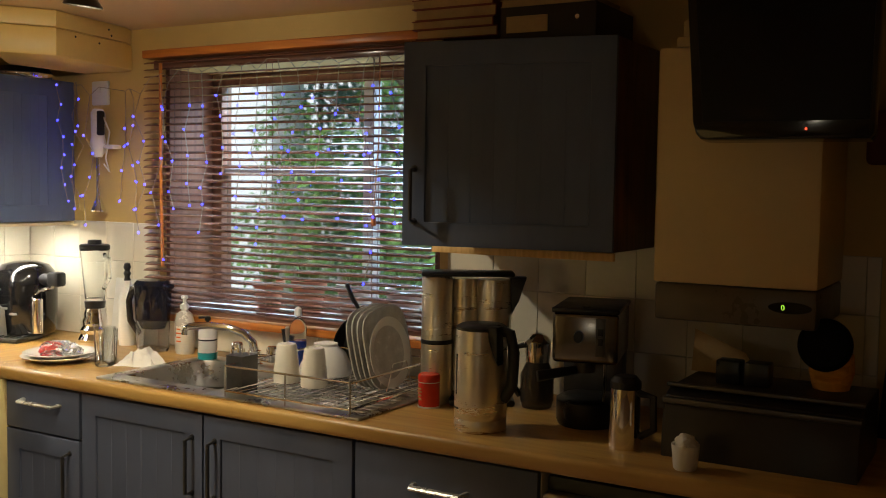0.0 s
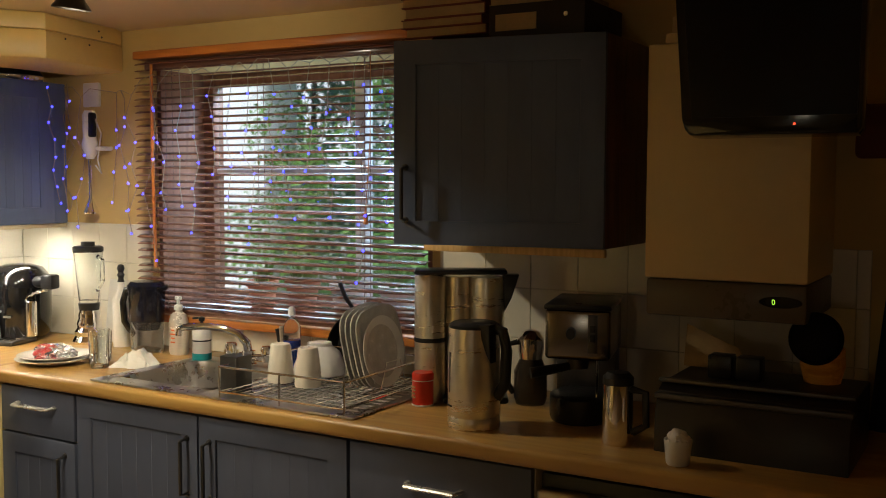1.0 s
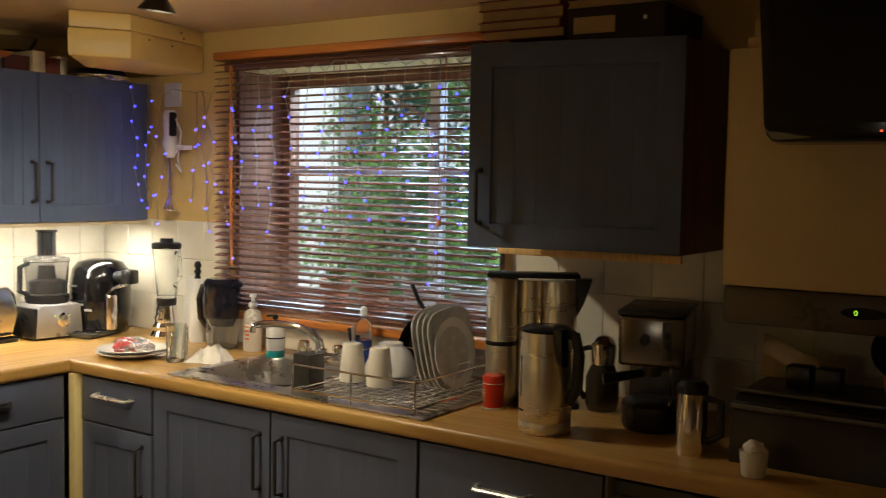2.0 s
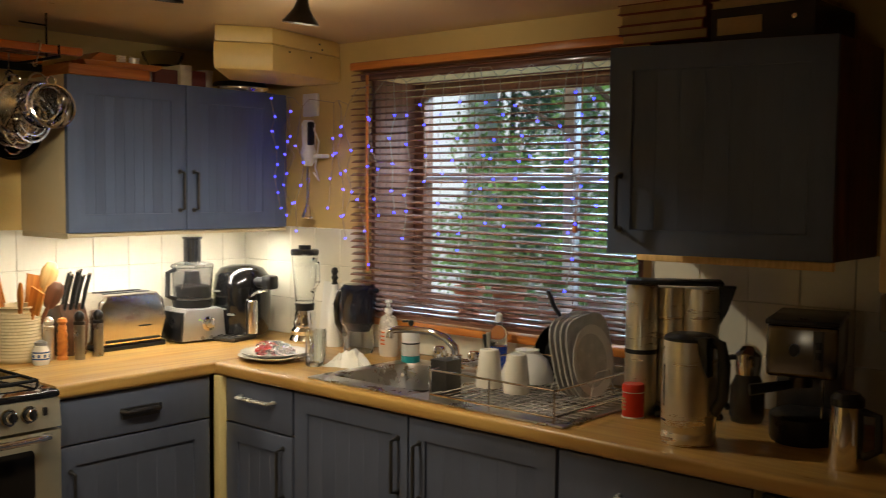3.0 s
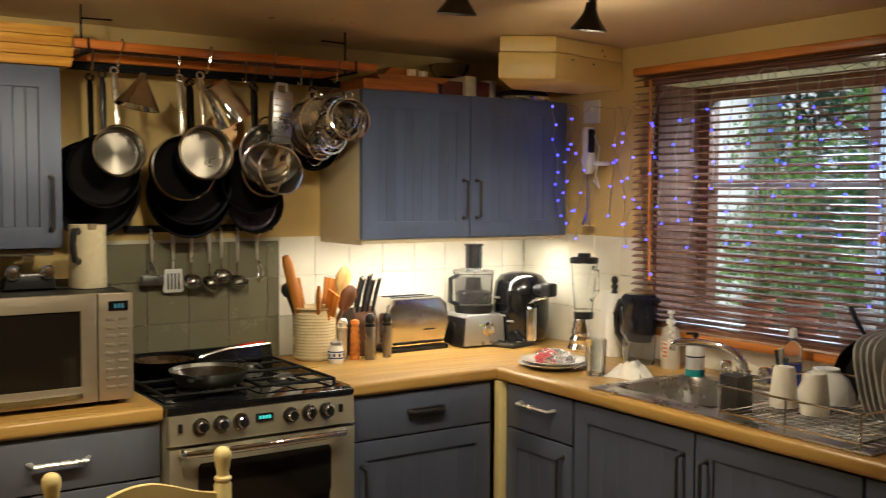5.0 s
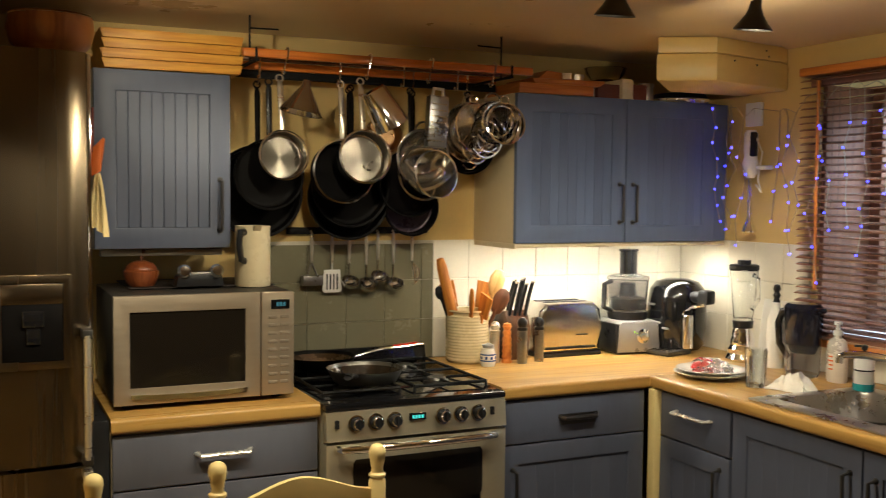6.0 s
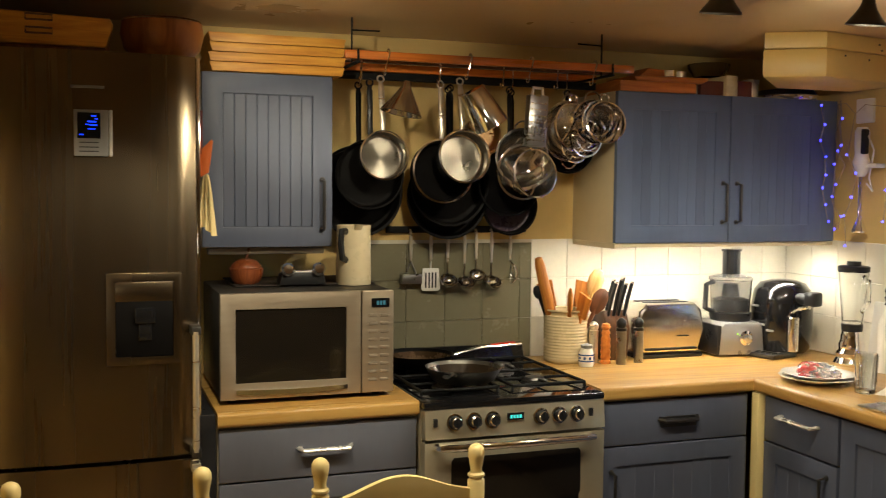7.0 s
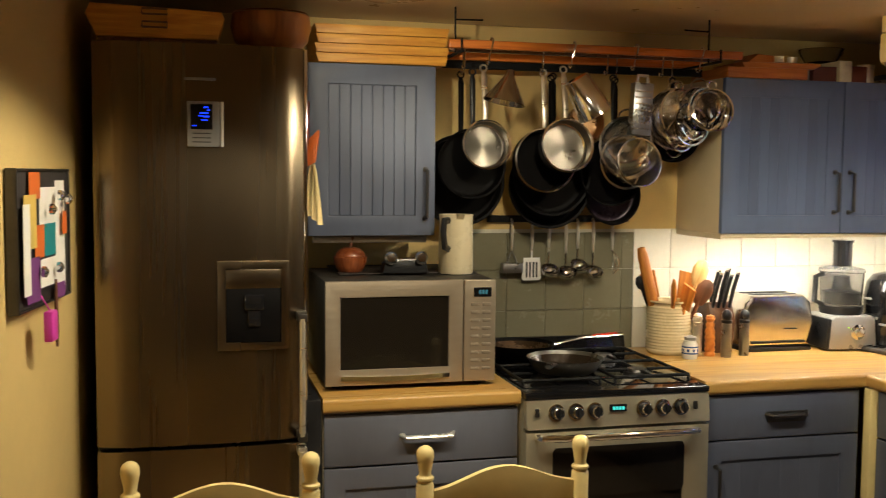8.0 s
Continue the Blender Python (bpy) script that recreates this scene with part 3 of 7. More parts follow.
box(bm, -0.296, 0.296, -0.605, -0.572, 0.74, 0.815, 0.010, 3)
part("control_strip", bm, STEEL_H, dw)
bm = NB()
box(bm, -2.322, -2.288, 1.676, 1.716, 0.0, 0.862, 0.003)
solo("corner_filler_strip", bm, YELLOW_STRIP, (0, 0, 0), 0, "bare cream filler strip at the inner corner of the base cabinets", "trim")

# cooker wall run
u = unit("base_cabinet", (XW, 1.388, 0), 90, 0.565, 0.60, 0.863, "blue-grey corner base cabinet with a drawer and a panelled door", low=True)
add_drawer(u, -0.277, 0.277, 0.715, 0.855, -0.60, (-0.064, 0.080, 0.780), hmat=PEWTER, cup=True)
add_door(u, -0.277, 0.277, 0.125, 0.709, -0.60, boards=6, handle=(-0.235, 0.49, 0.63))
u = unit("base_cabinet", (XW, 0.208, 0), 90, 0.582, 0.60, 0.863, "blue-grey base cabinet with three drawers beneath the microwave", low=True)
add_drawer(u, -0.288, 0.288, 0.705, 0.855, -0.60, (-0.062, 0.086, 0.784), DRAWERGREY)
door_leaf(u, "drawer_front", -0.288, 0.288, 0.42, 0.699, -0.60, DRAWERGREY, 5)
door_leaf(u, "drawer_front", -0.288, 0.288, 0.125, 0.414, -0.60, DRAWERGREY, 5)


# worktops with rounded front edges
def worktop_profile(d, z0, z1):
    r = 0.012
    top = [(-d + r - r * math.sin(radians(a)), z1 - r + r * math.cos(radians(a))) for a in range(0, 91, 15)]
    low = [(-d + r - r * math.cos(radians(a)), z0 + r - r * math.sin(radians(a))) for a in range(0, 91, 30)]
    return [(0.0, z0), (0.0, z1)] + top + low


SX0, SX1, SY0, SY1 = -1.83, -1.43, 1.765, 2.12


def worktop(name, x0, x1, at, turn, d, mat, label, holes=None):
    bm = NB()
    if holes:
        hx0, hx1, hy0, hy1 = holes
        prism(bm, worktop_profile(d, TOP - 0.042, TOP), x0, hx0, "x")
        prism(bm, worktop_profile(d, TOP - 0.042, TOP), hx1, x1, "x")
        box(bm, hx0, hx1, hy1, 0, TOP - 0.042, TOP, 0)
        prism(bm, [(hy0 if abs(y) < 1e-6 else y, z) for y, z in worktop_profile(d, TOP - 0.042, TOP)], hx0, hx1, "x")
    else:
        prism(bm, worktop_profile(d, TOP - 0.042, TOP), x0, x1, "x")
    return solo(name, bm, mat, at, turn, label, "worktop", kind="structure")


worktop("worktop_north", -2.318, XE - 0.002, (0, YN, 0), 0, 0.622, WORKTOP, "orange beech laminate worktop with a rounded front edge", (SX0, SX1, SY0 - YN, SY1 - YN))
worktop("worktop_corner", 1.104, YN, (XW, 0, 0), 90, 0.636, WORKTOP, "orange beech laminate corner worktop")
worktop("worktop_west", -0.085, 0.500, (XW, 0, 0), 90, 0.636, WORKTOP, "short beech laminate worktop under the microwave")

# wall cabinets
u = unit("wall_cabinet", (XW, 0.108, 1.345), 90, 0.400, 0.31, 0.531, "grey-blue wall cabinet with one grooved door above the microwave")
add_door(u, -0.199, 0.199, 0.002, 0.530, -0.31, BLUE_PALE, 8, (0.168, 0.055, 0.21), groove=0.0022)
bm = NB()
box(bm, -0.18, 0.18, -0.30, -0.27, -0.022, -0.002, 0.003)
part("light_pelmet", bm, STEEL_H, u)
u = unit("wall_cabinet", (XW, 1.754, 1.345), 90, 0.880, 0.31, 0.531, "blue double wall cabinet with grooved doors over the corner worktop")
add_door(u, -0.439, 0.022, 0.002, 0.530, -0.31, BLUE, 9, (-0.004, 0.075, 0.215), groove=0.0009, recess=0.003)
add_door(u, 0.026, 0.439, 0.002, 0.530, -0.31, BLUE, 8, (0.056, 0.075, 0.215), groove=0.0009, recess=0.003)
bm = NB()
box(bm, 0.442, 0.505, -0.322, -0.300, 0.002, 0.530, 0.004)
part("filler_panel", bm, BLUE, u)
bm = NB()
box(bm, -0.43, 0.50, -0.322, -0.304, -0.014, 0.0, 0.002)
part("light_pelmet", bm, CARCASS, u)
bm = NB()
box(bm, -0.440, -0.431, -0.322, -0.002, -0.018, 0.0, 0.002)
part("end_pelmet", bm, CARCASS, u)
bm = NB()
box(bm, -0.40, 0.42, -0.28, -0.24, -0.013, -0.002, 0.004)
part("tube_fitting", bm, TUBE, u, "lit tube fitting under the cabinet")
u = unit("wall_cabinet", (-0.625, YN, 1.345), 0, 0.570, 0.312, 0.531, "dark blue-grey wall cabinet with its door slightly ajar beside the window", DARKWOOD)
ajar = add_door(u, -0.271, 0.285, 0.002, 0.530, -0.312, BLUE, 7, (-0.238, 0.065, 0.203), groove=0.0006)
ajar.matrix_basis = Matrix.Translation((0.285, -0.312, 0)) @ Matrix.Rotation(radians(10.5), 4, "Z") @ Matrix.Translation((-0.285, 0.312, 0))
bm = NB()
box(bm, -0.24, 0.284, -0.311, -0.295, -0.022, -0.001, 0.003)
part("light_pelmet", bm, PALEWOOD, u)

# ---- blind ----
blind = thing("venetian_blind", (-1.633, YN - 0.045, 1.94), 0, "dark brown wooden venetian blind with half-open slats under an orange pelmet", "blind")
bm = NB()
box(bm, -0.592, 0.610, -0.035, 0.043, 0.0, 0.030, 0.006)
part("pelmet", bm, PINE, blind, "orange varnished pine pelmet")
bm = NB()
box(bm, -0.590, 0.615, 0.020, 0.042, -0.030, -0.001, 0.003)
part("headrail", bm, SLAT, blind)
bm = NB()
prism(bm, [(-0.0195, -0.0016), (-0.010, 0.0002), (0, 0.0010), (0.010, 0.0002), (0.0195, -0.0016), (0.0195, 0.0012), (0.010, 0.0031), (0, 0.0039), (-0.010, 0.0031), (-0.0195, 0.0012)], -0.597, 0.620, "x")
slat_mesh = mesh_of("slat", bm, SLAT)
rng = random.Random(11)
for k in range(37):
    z = -0.012 - 0.0247 * k
    if k > 33:
        z = -0.012 - 0.0247 * 33 - 0.019 * (k - 33)
    piece("slat", slat_mesh, blind, pose(rng.uniform(-0.004, 0.004), 0, z + rng.uniform(-0.001, 0.001), 12 + rng.uniform(-3, 3), rng.uniform(-0.12, 0.12) - (0.5 if k > 27 else 0), 0))
bm = NB()
box(bm, -0.597, 0.620, -0.014, 0.014, -0.903, -0.889, 0.004)
part("bottom_rail", bm, SLAT, blind, m=pose(0, 0, 0, 0, -0.4, 0))
for x in (-0.45, -0.03, 0.40):
    bm = NB()
    for y in (-0.0155, 0.0155):
        tube(bm, [(x, y, -0.03), (x + 0.003, y, -0.45), (x, y, -0.888)], 0.0011, 5)
    for k in range(35):
        z = -0.016 - 0.0247 * k
        tube(bm, [(x, -0.0155, z), (x, 0.0155, z + 0.004)], 0.0008, 4)
    part("ladder_cord", bm, DARKWOOD, blind)
bm = NB()
tube(bm, [(-0.502, -0.030, -0.02), (-0.500, -0.032, -0.40), (-0.494, -0.030, -0.74)], 0.006, 8)
part("tilt_wand", bm, PINE, blind, "orange wooden tilt wand")
bm = NB()
tube(bm, [(0.43, -0.024, -0.03), (0.432, -0.03, -0.3), (0.415, -0.03, -0.52)], 0.0015, 5)
lathe(bm, [(0, 0), (0.009, 0.002), (0.007, 0.03), (0.003, 0.045), (0, 0.045)], 12, Matrix.Translation((0.415, -0.03, -0.565)))
part("pull_cord", bm, PINE, blind)

# ---- fairy lights ----
fairy = thing("string_lights", (-1.9, YN - 0.085, 1.93), 0, "string of tiny blue fairy lights hanging in front of the blind", "string lights")
bm = NB()
lathe(bm, [(0, -0.0042), (0.0026, -0.0034), (0.0038, 0), (0.0026, 0.0034), (0, 0.0042)], 10)
led_mesh = mesh_of("bulb", bm, LED)
rng = random.Random(21)
tops, strands = [], []
for k in range(20):
    x = -0.64 + 0.079 * k + rng.uniform(-0.025, 0.025)
    y = 0.06 if x < -0.36 else 0.0
    if x < -0.56:
        y = -0.02
    zt = -0.03 - 0.035 * abs(math.sin(k * 1.3)) + rng.uniform(-0.015, 0.015) - (0.05 if x < -0.3 else 0)
    pts = [(x, y, zt)]
    z = zt - rng.uniform(0.0, 0.06)
    for q in range(rng.choice((4, 5, 6, 6, 7))):
        z -= rng.uniform(0.055, 0.125)
        if z < -0.84 or (x < -0.36 and z < -0.64):
            break
        p = (x + rng.uniform(-0.035, 0.035), y - 0.004, z)
        pts.append(p)
        piece("bulb", led_mesh, fairy, pose(p[0] + 0.004, y - 0.012, z, rng.uniform(-40, 40), rng.uniform(-40, 40), 0))
    tops.append((x, y, zt))
    strands.append(pts)
bm = NB()
run = []
for a, b in zip(tops, tops[1:]):
    c = ((a[0] + b[0]) / 2, min(a[1], b[1]), (a[2] + b[2]) / 2 + 0.02)
    run += [a, c]
tube(bm, run + [tops[-1]], 0.0013, 5)
for pts in strands:
    if len(pts) > 1:
        sm = NB()
        tube(sm, pts, 0.0014, 5)
        part("strand", sm, WIRE, fairy)
part("wire", bm, WIRE, fairy)
# lights along the corner of the wall cabinet
fairy2 = thing("string_lights", (-2.56, 2.14, 1.84), 0, "blue fairy lights draped over the end of the wall cabinet", "string lights")
for j in range(2):
    bm = NB()
    pts = [(0.0, 0.07 * j, 0.03)]
    for k in range(8):
        p = (0.02 * math.sin(k * 2.1 + j), 0.07 * j + rng.uniform(-0.02, 0.02), -0.06 * k + rng.uniform(-0.01, 0.01) - 0.03 * j)
        pts.append(p)
        if k % (1 + j) == 0:
            piece("bulb", led_mesh, fairy2, pose(p[0] + 0.01, p[1] - 0.005, p[2], 20, 30, 0))
    tube(bm, pts, 0.0013, 5)
    part("wire", bm, WIRE, fairy2)

# ---- boxed-in corner, sockets, wall things ----
bm = NB()
prism(bm, [(-2.345, 1.700), (-2.238, 1.868), (-2.318, 2.240), (-2.355, 2.295), (-2.60, 2.295), (-2.60, 1.95)], 1.908, 2.004, "z", 0.010)
prism(bm, [(-2.343, 1.703), (-2.241, 1.869), (-2.320, 2.238), (-2.357, 2.293), (-2.598, 2.293), (-2.598, 1.952)], 2.0045, ZC - 0.002, "z", 0.002)
bx = solo("boxed_in_duct", bm, DUCT, (0, 0, 0), 0, "cream box under the ceiling, set across the corner", "duct cover")
side = math.degrees(math.atan2(2.240 - 1.868, -2.318 + 2.238))
for f, z in ((0.25, 1.985), (0.72, 2.035), (0.76, 2.016), (0.58, 1.98)):
    bm = NB()
    lathe(bm, [(0, 0), (0.004, 0), (0.003, 0.002), (0, 0.002)], 10)
    part("screw", bm, BLACK, bx, m=pose(-2.238 - 0.080 * f, 1.868 + 0.372 * f, z, 0, 0, side - 90) @ Matrix.Rotation(radians(90), 4, "Y"))
sk = thing("wall_socket", (-2.520, YN - 0.0005, 1.833), 0, "white wall socket with a switch above the hand blender", "socket")
bm = NB()
box(bm, -0.043, 0.043, -0.014, 0, -0.045, 0.045, 0.004)
part("plate", bm, WHITE, sk)
bm = NB()
box(bm, -0.010, 0.010, -0.019, -0.0145, 0.0, 0.022, 0.002)
part("switch", bm, WHITE, sk)
hb = thing("hand_blender", (-2.487, YN - 0.05, 1.385), 0, "white hand blender with a steel shaft on a wall bracket", "hand blender")
bm = NB()
lathe(bm, [(0, 0.205), (0.014, 0.205), (0.026, 0.225), (0.030, 0.26), (0.024, 0.285), (0.026, 0.32), (0.026, 0.37), (0.018, 0.385), (0, 0.386)], 20)
part("handle", bm, WHITE, hb)
bm = NB()
box(bm, 0.008, 0.029, -0.02, 0.01, 0.285, 0.378, 0.008)
part("grip", bm, BLACK, hb)
bm = NB()
lathe(bm, [(0, 0.012), (0.026, 0.0), (0.028, 0.006), (0.012, 0.045), (0.0075, 0.06), (0.0075, 0.21), (0, 0.21)], 20)
part("shaft", bm, CHROME, hb)
bm = NB()
box(bm, -0.035, 0.075, 0.0, 0.044, 0.236, 0.252, 0.004)
part("bracket", bm, WHITE, hb)
bm = NB()
tube(bm, [(0.02, 0, 0.37), (0.05, 0.01, 0.30), (0.04, 0.0, 0.2), (0.06, 0.0, 0.15), (0.03, 0, 0.18)], 0.003, 6)
part("cable", bm, WHITE, hb)

# ---- ceiling spots ----
def spot_head(y, tilt):
    s = thing("ceiling_spotlight", (-1.57, y, ZC), 0, "dark bronze bell-shaped ceiling spotlight", "spotlight", "spotlights on the ceiling")
    bm = NB()
    lathe(bm, [(0, -0.012), (0.03, -0.012), (0.032, 0.0), (0, 0.0)], 20)
    part("base", bm, PEWTER, s)
    bm = NB()
    tube(bm, [(0, 0, -0.01), (0, 0, -0.06)], 0.011, 10)
    part("stem", bm, PEWTER, s)
    bm = NB()
    lathe(bm, [(0.0, -0.04), (0.014, -0.038), (0.017, -0.056), (0.022, -0.070), (0.034, -0.088), (0.048, -0.106), (0.050, -0.111), (0.044, -0.106), (0.019, -0.072), (0.0, -0.066)], 28)
    part("shade", bm, PEWTER, s, m=pose(0, 0, 0, 0, tilt, 0))
    bm = NB()
    lathe(bm, [(0, -0.095), (0.016, -0.09), (0.018, -0.075), (0, -0.07)], 16)
    part("bulb", bm, WHITE, s, m=pose(0, 0, 0, 0, tilt, 0))


for y, tilt in ((1.43, 8), (1.0, 8), (0.43, 8), (-0.14, 8)):
    spot_head(y, tilt)

# ---- sink and the window worktop ----
sink = thing("kitchen_sink", (-1.385, 1.94, TOP), 0, "stainless steel inset sink with a bowl and a ribbed drainer", "sink")
sx0, sx1, sy0, sy1 = -0.485, 0.485, -0.235, 0.245
bx0, bx1, by0, by1 = SX0 + 1.385 + 0.01, SX1 + 1.385 - 0.01, SY0 - 1.94 + 0.01, SY1 - 1.94 - 0.01
bm = NB()
box(bm, sx0, bx0, sy0, sy1, 0.001, 0.008, 0.003)
box(bm, bx1, sx1, sy0, sy1, 0.001, 0.008, 0.003)
box(bm, bx0 - 0.002, bx1 + 0.002, sy0, by0, 0.001, 0.008, 0.003)
box(bm, bx0 - 0.002, bx1 + 0.002, by1, sy1, 0.001, 0.008, 0.003)
part("rim", bm, SINKSTEEL, sink)
bm = NB()
n, layers = 40, []
for dz, s in ((0.008, 1.0), (0.0, 0.985), (-0.06, 0.96), (-0.12, 0.92), (-0.155, 0.84), (-0.172, 0.70), (-0.180, 0.4), (-0.183, 0.1)):
    cx, cy, ax, ay = (bx0 + bx1) / 2, (by0 + by1) / 2, (bx1 - bx0) / 2 * s, (by1 - by0) / 2 * s
    row = []
    for k in range(n):
        a = 2 * math.pi * k / n
        c, sn = math.cos(a), math.sin(a)
        e = 0.36
        row.append(bm.verts.new((cx + ax * math.copysign(abs(c) ** e, c), cy + ay * math.copysign(abs(sn) ** e, sn), dz)))
    layers.append(row)
for a, b in zip(layers, layers[1:]):
    for k in range(n):
        bm.faces.new((a[k], a[(k + 1) % n], b[(k + 1) % n], b[k]))
bm.faces.new(layers[-1])
part("bowl", bm, SINKSTEEL, sink)
for k in range(11):
    bm = NB()
    box(bm, 0.02, 0.46, -0.175 + 0.034 * k, -0.160 + 0.034 * k, 0.007, 0.0105, 0.0015)
    part("drainer_rib", bm, SINKSTEEL, sink)

tap = thing("mixer_tap", (-1.60, 2.115, TOP + 0.008), 0, "chrome mixer tap with a curved swivel spout behind the sink", "tap")
bm = NB()
lathe(bm, [(0, 0), (0.028, 0), (0.028, 0.008), (0.021, 0.012), (0.021, 0.05), (0.0, 0.055)], 24)
part("body", bm, CHROME, tap)
bm = NB()
tube(bm, [(0, 0, 0.04), (-0.005, -0.005, 0.075), (-0.03, -0.02, 0.105), (-0.075, -0.04, 0.122), (-0.14, -0.06, 0.126), (-0.205, -0.08, 0.120), (-0.222, -0.085, 0.112), (-0.224, -0.086, 0.092)], [0.015, 0.014, 0.013, 0.012, 0.012, 0.012, 0.012, 0.012], 12)
part("spout", bm, CHROME, tap)
for sx, lab in ((-0.075, "chrome tap head"), (0.075, "chrome tap head")):
    bm = NB()
    tube(bm, [(0.3 * sx, 0, 0.03), (sx, 0, 0.032)], 0.011, 10)
    lathe(bm, [(0, 0.02), (0.017, 0.02), (0.02, 0.035), (0.021, 0.062), (0.016, 0.07), (0, 0.072)], 16, Matrix.Translation((sx, 0, 0)))
    part("tap_head", bm, CHROME, tap, lab)

caddy = thing("sink_caddy", (-1.365, 1.790, TOP + 0.0085), 0, "dark steel caddy standing at the edge of the sink", "caddy")
bm = NB()
ring(bm, -0.03, 0.03, 0.0, 0.105, 0.004, -0.032, 0.032, 0.001)
box(bm, -0.03, 0.03, -0.033, -0.030, 0, 0.105, 0.001)
box(bm, -0.03, 0.03, 0.030, 0.033, 0, 0.105, 0.001)
part("cup", bm, PEWTER, caddy)
bm = NB()
for k in range(5):
    tube(bm, [(-0.02 + 0.01 * k, 0.01 * (k % 3 - 1), 0.005), (-0.03 + 0.014 * k, 0.012 * (k % 3 - 1), 0.12 + 0.012 * (k % 2))], 0.0028, 6)
part("cutlery", bm, CHROME, caddy)

# dish rack with its load
rack = thing("dish_rack", (-1.135, 1.915, TOP + 0.0115), 0, "chrome wire dish rack standing on the drainer", "dish rack")
for x in (-0.21, 0.21):
    bm = NB()
    tube(bm, [(x, -0.215, 0.016), (x, 0.215, 0.016)], 0.003, 6)
    part("side_wire", bm, CHROME, rack)
for k in range(15):
    bm = NB()
    x = -0.20 + 0.0285 * k
    tube(bm, [(x, -0.215, 0.016), (x, 0.215, 0.016)], 0.0018, 5)
    part("base_wire", bm, CHROME, rack)
for z in (0.016, 0.085):
    bm = NB()
    tube(bm, [(-0.21, -0.215, z), (0.21, -0.215, z), (0.212, -0.20, z), (0.212, 0.20, z), (0.21, 0.215, z), (-0.21, 0.215, z), (-0.212, 0.20, z), (-0.212, -0.20, z), (-0.21, -0.215, z)], 0.003, 6)
    part("hoop", bm, CHROME, rack)
for x, y in ((-0.21, -0.215), (0.21, -0.215), (-0.21, 0.215), (0.21, 0.215), (0, -0.215), (0, 0.215)):
    bm = NB()
    tube(bm, [(x, y, 0.0), (x, y, 0.088)], 0.003, 6)
    part("upright", bm, CHROME, rack)
for k in range(6):
    bm = NB()
    x = 0.035 + 0.026 * k
    tube(bm, [(x, 0.02, 0.016), (x, 0.05, 0.09), (x, 0.12, 0.09), (x, 0.15, 0.016)], 0.0018, 5)
    part("plate_divider", bm, CHROME, rack)

RZ = TOP + 0.0305


def square_plate(x, tilt, s=0.112):
    bm = NB()
    ro = []
    for sc, dx in ((0.0, 0.0), (0.62, 0.0), (0.70, 0.006), (1.0, 0.014), (1.0, 0.018), (0.68, 0.010), (0.60, 0.004), (0.0, 0.004)):
        if sc == 0:
            ro.append([bm.verts.new((dx, 0, 0))])
            continue
        row = []
        for k in range(40):
            a = 2 * math.pi * k / 40
            c, sn = math.cos(a), math.sin(a)
            row.append(bm.verts.new((dx, s * sc * math.copysign(abs(c) ** 0.55, c), s * sc * math.copysign(abs(sn) ** 0.55, sn))))
        ro.append(row)
    for a, b in zip(ro, ro[1:]):
        for k in range(40):
            q = (k + 1) % 40
            if len(a) == 1:
                bm.faces.new((a[0], b[k], b[q]))
            elif len(b) == 1:
                bm.faces.new((a[k], a[q], b[0]))
            else:
                bm.faces.new((a[k], a[q], b[q], b[k]))
    ob = solo("dinner_plate", bm, PLATE_GREY, (x, 2.0, RZ + s * 0.985), 0, "grey patterned square dinner plate upright in the rack", "plate", "plates in the dish rack")
    ob.matrix_basis = pose(x, 2.0, RZ + s * 0.985, 6, tilt, 0)


for k in range(4):
    square_plate(-1.080 + 0.018 * k, -9)
bm = NB()
lathe(bm, [(0, 0), (0.055, 0), (0.06, 0.004), (0.098, 0.016), (0.100, 0.019), (0.062, 0.009), (0.055, 0.005), (0, 0.005)], 40, Matrix.Rotation(radians(90), 4, "Y"))
ob = solo("round_plate", bm, PLATE, (0, 0, 0), 0, "round white plate with a grey centre upright in the rack", "plate", "plates in the dish rack")
ob.matrix_basis = pose(-1.002, 1.975, RZ + 0.099, 0, -9, 0)
bm = NB()
lathe(bm, [(0, 0.0052), (0.075, 0.0125)], 40, Matrix.Rotation(radians(90), 4, "Y"))
part("glazed_centre", bm, PLATE_GREY, ob, "grey glazed centre", m=Matrix.Translation((0.0006, 0, 0)))
for x, y in ((-1.285, 1.890), (-1.178, 1.880)):
    mug = thing("mug", (x, y, RZ - 0.0015), -56, "plain pale mug upside down in the dish rack", "mug", "mugs in the dish rack")
    bm = NB()
    lathe(bm, [(0.033, 0.004), (0.037, 0.0), (0.0385, 0.006), (0.034, 0.06), (0.029, 0.105), (0.026, 0.110), (0.0, 0.108)], 28)
    part("cup", bm, STONEPLATE, mug)
    bm = NB()
    tube(bm, arc((-0.03, 0.0, 0.055), 0.026, 90, 270, 8), 0.0055, 8, flat=0.8)
    part("handle", bm, STONEPLATE, mug)
bm = NB()
lathe(bm, [(0.078, 0.0), (0.081, 0.002), (0.078, 0.02), (0.06, 0.05), (0.036, 0.066), (0.036, 0.072), (0.028, 0.07), (0, 0.069)], 36)
low_bowl = solo("bowl", bm, PLATE, (-1.262, 2.045, RZ - 0.001), 0, "white china bowl upside down in the rack", "bowl")
low_bowl.scale = (1.0, 1.0, 1.3)
pan = thing("small_frying_pan", (-1.20, 2.155, TOP + 0.0085), 0, "small dark frying pan propped behind the dish rack", "pan")
bm = NB()
lathe(bm, [(0, 0), (0.075, 0), (0.092, 0.03), (0.095, 0.03), (0.078, -0.004), (0, -0.004)], 32, pose(0, 0, 0.097, 68, 0, 0))
